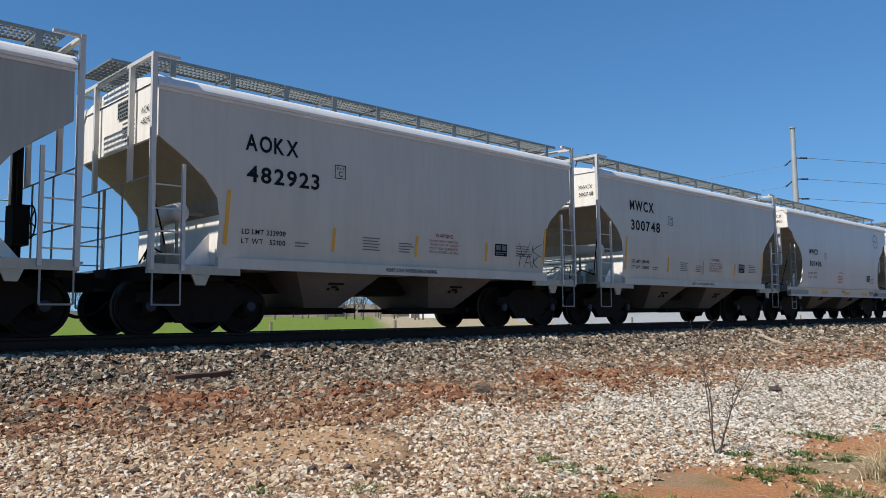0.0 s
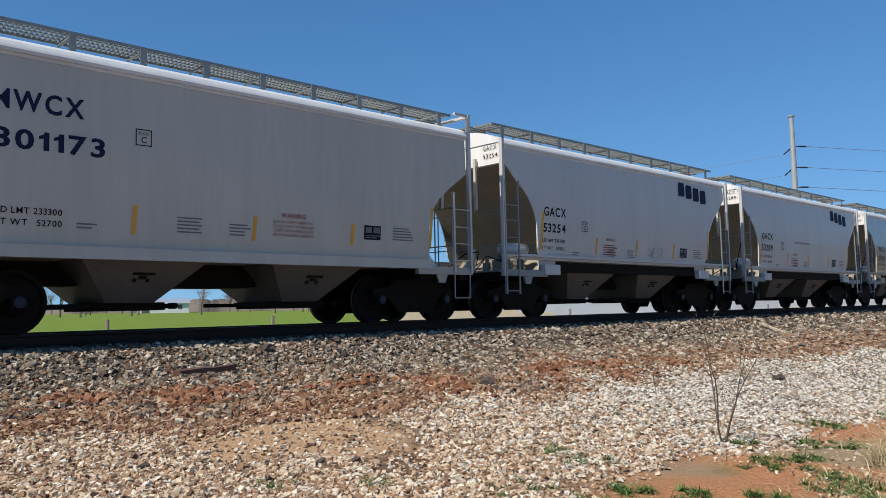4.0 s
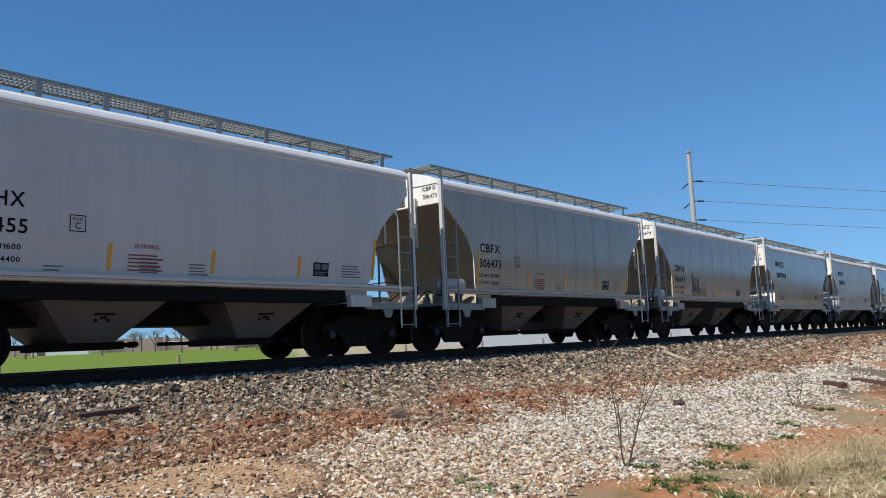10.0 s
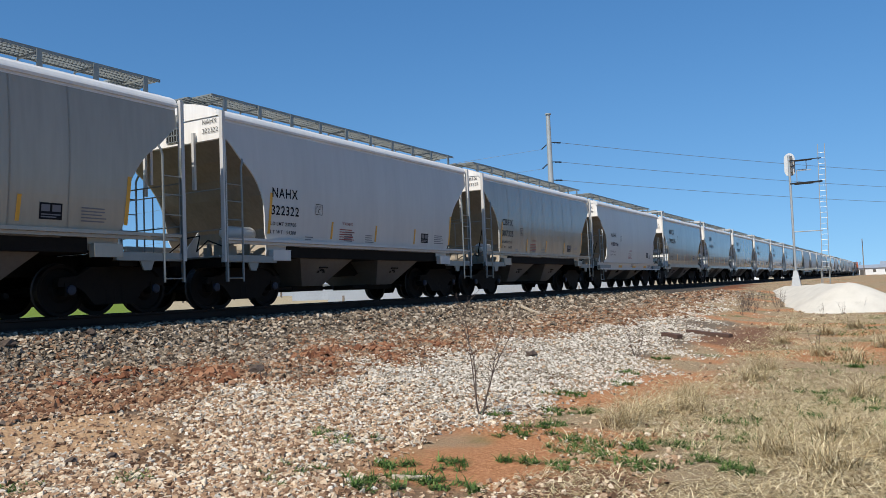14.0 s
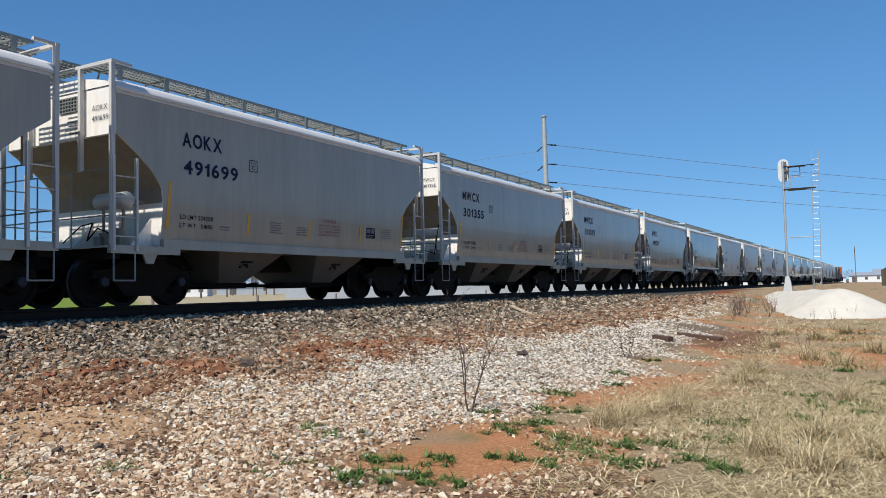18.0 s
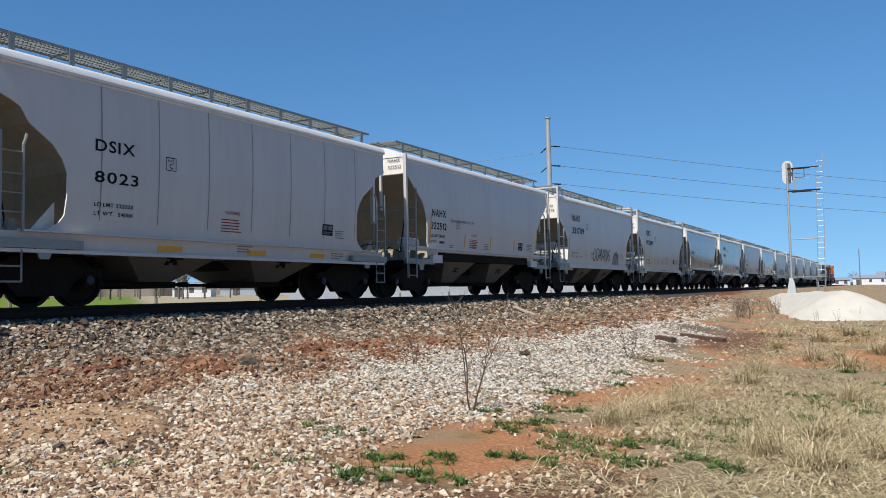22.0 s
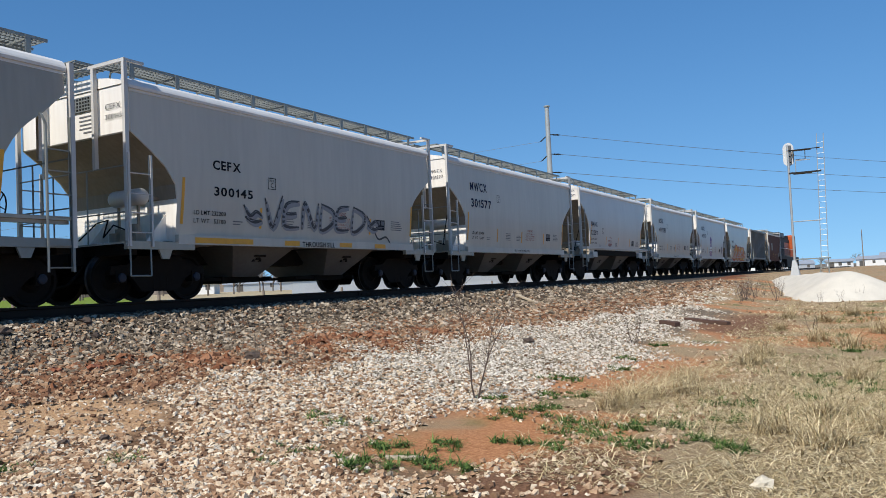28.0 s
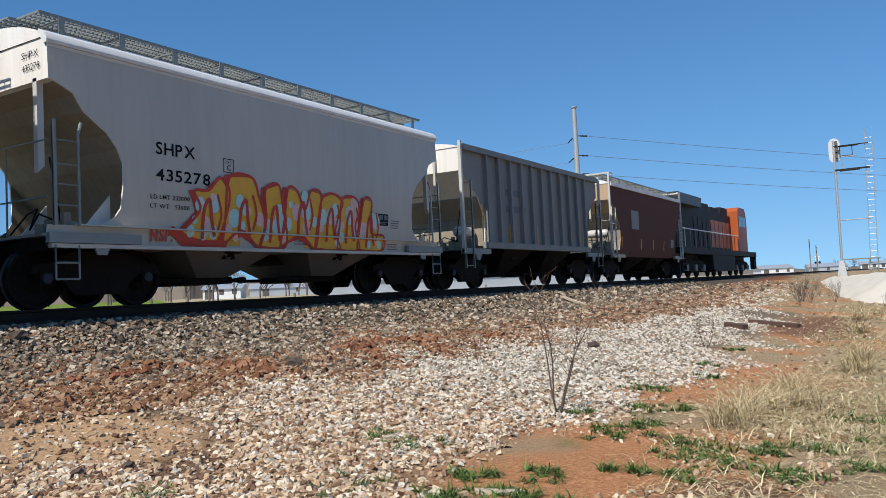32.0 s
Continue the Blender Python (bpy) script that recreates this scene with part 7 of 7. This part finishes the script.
# ---- fence, buildings and woods behind the track ----
def beyond():
    rng = random.Random(9)
    post_m = mat("fence_post_wood", (0.25, 0.21, 0.17), 0.9, var=0.5, scale=6, fine=40)
    first = None
    for i in range(12):
        x = 13.6 + 5.2 * (i - 2)
        if first is None:
            bm = bmesh.new()
            tube(bm, (0, 0, -0.3), (0, 0, 1.05), 0.065, 8, 0.055)
            first = link("fence_post", bm, post_m)
            first.location = (x, 22, ground_z(x, 22))
            tagged(first, "weathered round wooden fence post in the field", "fence post", "fence posts behind the track")
        else:
            copy_thing(first, pose(x, 22, ground_z(x, 22)))
    white = mat("white_siding", (0.72, 0.72, 0.70), 0.6, var=0.3, scale=0.8, fine=6)
    tin = mat("corrugated_tin", (0.55, 0.57, 0.58), 0.4, 0.5, var=0.4, scale=0.5, fine=4)
    dark = mat("shed_shade", (0.10, 0.09, 0.08), 0.8, var=0.4)
    red = mat("dull_red_roof", (0.22, 0.10, 0.08), 0.7, var=0.4, scale=1)

    def house(bearing, dist, w, d, h, wall, roof, turn=0.0, openings=3, label="low white farm building with a shallow roof", name="farm_building"):
        x, y = dist * math.sin(radians(bearing)), dist * math.cos(radians(bearing))
        ob = new(name)
        ob.matrix_basis = pose(x, y, ground_z(x, y) - 0.1, 0, 0, turn - bearing)
        bm = bmesh.new()
        box(bm, -w / 2, w / 2, -d / 2, d / 2, 0, h)
        part("wall", bm, wall, ob)
        bm = bmesh.new()
        a = [bm.verts.new(p) for p in ((-w / 2 - 0.4, -d / 2 - 0.4, h), (w / 2 + 0.4, -d / 2 - 0.4, h), (w / 2 + 0.4, d / 2 + 0.4, h), (-w / 2 - 0.4, d / 2 + 0.4, h), (-w / 2 - 0.4, 0, h + d * 0.16), (w / 2 + 0.4, 0, h + d * 0.16))]
        for f in ((0, 1, 5, 4), (2, 3, 4, 5), (1, 2, 5), (3, 0, 4), (3, 2, 1, 0)):
            bm.faces.new([a[i] for i in f])
        part("roof", bm, roof, ob)
        for k in range(openings):
            cx = -w / 2 + w * (k + 0.5) / openings
            bm = bmesh.new()
            tall = k == 0
            box(bm, cx - (0.9 if tall else 0.5), cx + (0.9 if tall else 0.5), -d / 2 - 0.03, -d / 2 + 0.05, 0.0 if tall else 1.0, 2.1)
            part("door" if tall else "window", bm, dark, ob)
        return tagged(ob, label, "building", "buildings beyond the track")

    house(24.5, 210, 12, 8, 2.4, white, tin)
    house(32.2, 240, 10, 7, 2.4, white, tin, 10)
    house(37.5, 260, 14, 8, 2.3, tin, red)
    house(43.0, 180, 8, 6, 2.2, white, tin, -12)
    house(48, 230, 26, 10, 2.2, tin, tin)
    house(58, 115, 34, 10, 2.3, tin, tin, 6, 0, "long low corrugated metal shed", "metal_shed")
    house(67, 150, 40, 12, 2.2, tin, tin, 8, 0, "long low corrugated metal shed", "metal_shed")
    house(81.0, 300, 11, 8, 2.4, white, tin, 20)
    house(84.2, 330, 13, 9, 2.4, tin, tin, 10)
    house(86.9, 300, 8, 6, 2.3, white, tin, 5)
    house(89.0, 340, 12, 8, 2.6, white, tin, -10)
    house(92.0, 420, 40, 16, 4.0, tin, tin)
    # corrugated fence strip
    fence = new("metal_fence")
    for i in range(60):
        b = 52 + 12 * i / 59
        dist = 78
        x, y = dist * math.sin(radians(b)), dist * math.cos(radians(b))
        bm = bmesh.new()
        box(bm, -0.14, 0.14, -0.02, 0.02, 0, 1.15)
        ob = part("fence_panel", bm, tin, fence)
        ob.matrix_basis = pose(x, y, ground_z(x, y) - 0.2, 0, 0, -b)
    tagged(fence, "pale corrugated metal fence along a yard", "fence")

    # bare trees
    twig = mat("bare_twigs", (0.20, 0.165, 0.14), 0.9, var=0.4, scale=0.5)
    trunk_m = mat("grey_bark", (0.14, 0.115, 0.095), 0.9, var=0.5, scale=1)

    def tree(seed, h):
        r = random.Random(seed)
        ob = new("bare_tree")
        bm, crown = bmesh.new(), bmesh.new()

        def grow(p, d, length, rad, level):
            q = p + d * length
            tube(bm if level < 2 else crown, p, q, rad, 6 if level < 2 else 3, rad * 0.7)
            if level == 5:
                return
            for _ in range(3 if level else 4):
                t = (d + Vector((r.uniform(-1, 1), r.uniform(-1, 1), r.uniform(-0.35, 0.7))) * (0.75 + 0.1 * level)).normalized()
                grow(p.lerp(q, r.uniform(0.6, 1.0)), t, length * r.uniform(0.55, 0.85), rad * 0.55, level + 1)

        grow(Vector((0, 0, -0.1)), Vector((0, 0, 1)), h * 0.28, h * 0.022, 0)
        part("trunk", bm, trunk_m, ob)
        part("crown", crown, twig, ob)
        return tagged(ob, "leafless grey-brown tree at the field's edge", "tree", "bare trees beyond the field")

    kinds = [tree(k, 8.0) for k in range(3)]
    for k, ob in enumerate(kinds):
        b = 27 + 5 * k
        x, y = 150 * math.sin(radians(b)), 150 * math.cos(radians(b))
        ob.location = (x, y, ground_z(x, y))
    for i in range(84):
        b = rng.uniform(8, 64) if i < 70 else rng.uniform(76, 95)
        dist = rng.uniform(135, 230) if i < 70 else rng.uniform(320, 480)
        x, y = dist * math.sin(radians(b)), dist * math.cos(radians(b))
        copy_thing(kinds[i % 3], pose(x, y, ground_z(x, y), 0, 0, rng.uniform(0, 360)) @ Matrix.Scale(1.0, 4))
    # far woods and hills as one uneven band
    band = mat("hazy_far_woods", (0.15, 0.14, 0.13), 1.0, var=0.4, scale=0.02, fine=0.2)
    vs, fs = [], []
    n = 400
    for i in range(n + 1):
        a = radians(-30 + 175 * i / n)
        d = 900
        x, y = d * math.sin(a), d * math.cos(a)
        top = ground_z(x, y) + 4 + 4 * noise.noise((i * 0.04, 0, 0)) + 1.5 * noise.noise((i * 0.5, 3, 0))
        vs += [(x, y, ground_z(x, y) - 2), (x, y, top), (x * 1.05, y * 1.05, top - 1)]
        if i:
            k = 3 * i
            fs += [(k - 3, k, k + 1, k - 2), (k - 2, k + 1, k + 2, k - 1)]
    me = bpy.data.meshes.new("backdrop")
    me.from_pydata(vs, [], fs)
    ob = link_mesh("backdrop", me, band)
    tagged(ob, "hazy band of far woods along the horizon", "woods", kind="structure")
    # brush and trees that close the place on the camera's side
    brush = mat("leafless_brush", (0.085, 0.07, 0.05), 1.0, var=0.6, scale=0.15, fine=1.2, spec=0.1)
    grove = mat("grey_brown_thicket", (0.19, 0.155, 0.125), 1.0, var=0.6, scale=0.3, fine=1.6, spec=0.1)

    def thicket(b0, b1, dist, profile, material, label):
        """An uneven ridge of leafless brush between two bearings."""
        vs, fs = [], []
        n = 320
        for i in range(n + 1):
            b = b0 + (b1 - b0) * i / n
            a, d = radians(b), dist + 10 * noise.noise((i * 0.07, 2, 0))
            x, y = d * math.sin(a), d * math.cos(a)
            g = ground_z(x, y)
            top = g + ramp_of(b, profile) * (0.82 + 0.25 * noise.noise((i * 0.13, 0, 5)) + 0.22 * noise.noise((i * 0.9, 1, 5)))
            vs += [(x * 0.985, y * 0.985, g - 1), (x, y, top), (x * 1.05, y * 1.05, g - 1)]
            if i:
                k = 3 * i
                fs += [(k - 3, k, k + 1, k - 2), (k - 2, k + 1, k + 2, k - 1)]
        me = bpy.data.meshes.new("backdrop")
        me.from_pydata(vs, [], fs)
        tagged(link_mesh("backdrop", me, material), label, "woods", kind="structure")

    thicket(89.75, 138, 135, [(89, 2.4), (92, 4.5), (96, 9.0), (128, 9.0), (138, 3.0)], brush, "dark leafless brush along the near side of the line")
    thicket(4, 64, 236, [(4, 3.0), (20, 2.6), (24, 4.4), (46, 4.6), (56, 2.6), (64, 2.2)], grove, "grey-brown leafless thicket behind the green field")
    # level-crossing lights and poles in the distance
    grey = mat("crossing_steel", (0.5, 0.5, 0.5), 0.5, 0.3, var=0.3)
    for bx, by in ((200, 22.3), (150, -3.5)):
        c = new("crossing_signal")
        c.location = (bx, by, ground_z(bx, by) - 0.05)
        bm = bmesh.new()
        tube(bm, (0, 0, 0), (0, 0, 4.3), 0.07, 8)
        p = part("post", bm, grey, c)
        for s in (-1, 1):
            bm = bmesh.new()
            d = Vector((0, s * 0.7, 0.7)).normalized()
            u = Vector((0, -d.z, d.y))
            a = Vector((-0.1, 0, 3.95))
            vsx = [bm.verts.new(a + d * sx * 0.6 + u * sy * 0.11 + Vector((sz, 0, 0))) for sz in (0, 0.02) for sx, sy in ((-1, -1), (1, -1), (1, 1), (-1, 1))]
            for f in CUBE_F:
                bm.faces.new([vsx[i] for i in f])
            bmesh.ops.recalc_face_normals(bm, faces=bm.faces[:])
            part("crossbuck", bm, M["whiteink"], c)
            bm = bmesh.new()
            tube(bm, (-0.05, s * 0.42, 2.9), (0.05, s * 0.42, 2.9), 0.28, 12)
            part("lamp", bm, M["locoblack"], c)
        bm = bmesh.new()
        box(bm, -0.3, 0.3, -0.35, 0.35, 0, 1.1)
        part("relay_case", bm, grey, c)
        tagged(c, "distant grey level-crossing signal with crossed boards", "crossing signal")
    for b, d, h in ((83.2, 190, 8), (83.6, 200, 7), (88.3, 230, 9.5), (78.5, 260, 8), (91.2, 300, 9)):
        x, y = d * math.sin(radians(b)), d * math.cos(radians(b))
        bm = bmesh.new()
        tube(bm, (0, 0, 0), (0, 0, h), 0.14, 8, 0.1)
        box(bm, -1.1, 1.1, -0.06, 0.06, h - 0.8, h - 0.65)
        ob = link("utility_pole", bm, post_m)
        ob.location = (x, y, ground_z(x, y) - 0.05)
        tagged(ob, "distant weathered wooden utility pole", "utility pole", "poles near the crossing")


beyond()



# ---- movement of the train ----
# seconds, and where the second car's leading corner then stands
TRAVEL = [(0, 5.12), (2, -25.94), (4.5, -65.0), (6, -88.28), (7.5, -111.49), (9, -134.58), (13, -195.8), (16, -241.6), (19, -287.4), (23, -348.08), (28, -424.25), (32, -484.66)]


def motions():
    for i, (car, kind) in enumerate(CARS):
        walk(car, [(t, pose(x + PITCH * (i - 1), TRACK, 0)) for t, x in TRAVEL])
    for ob, off in CARS_TAIL:
        walk(ob, [(t, pose(x + off - PITCH, TRACK, 0)) for t, x in TRAVEL])


motions()
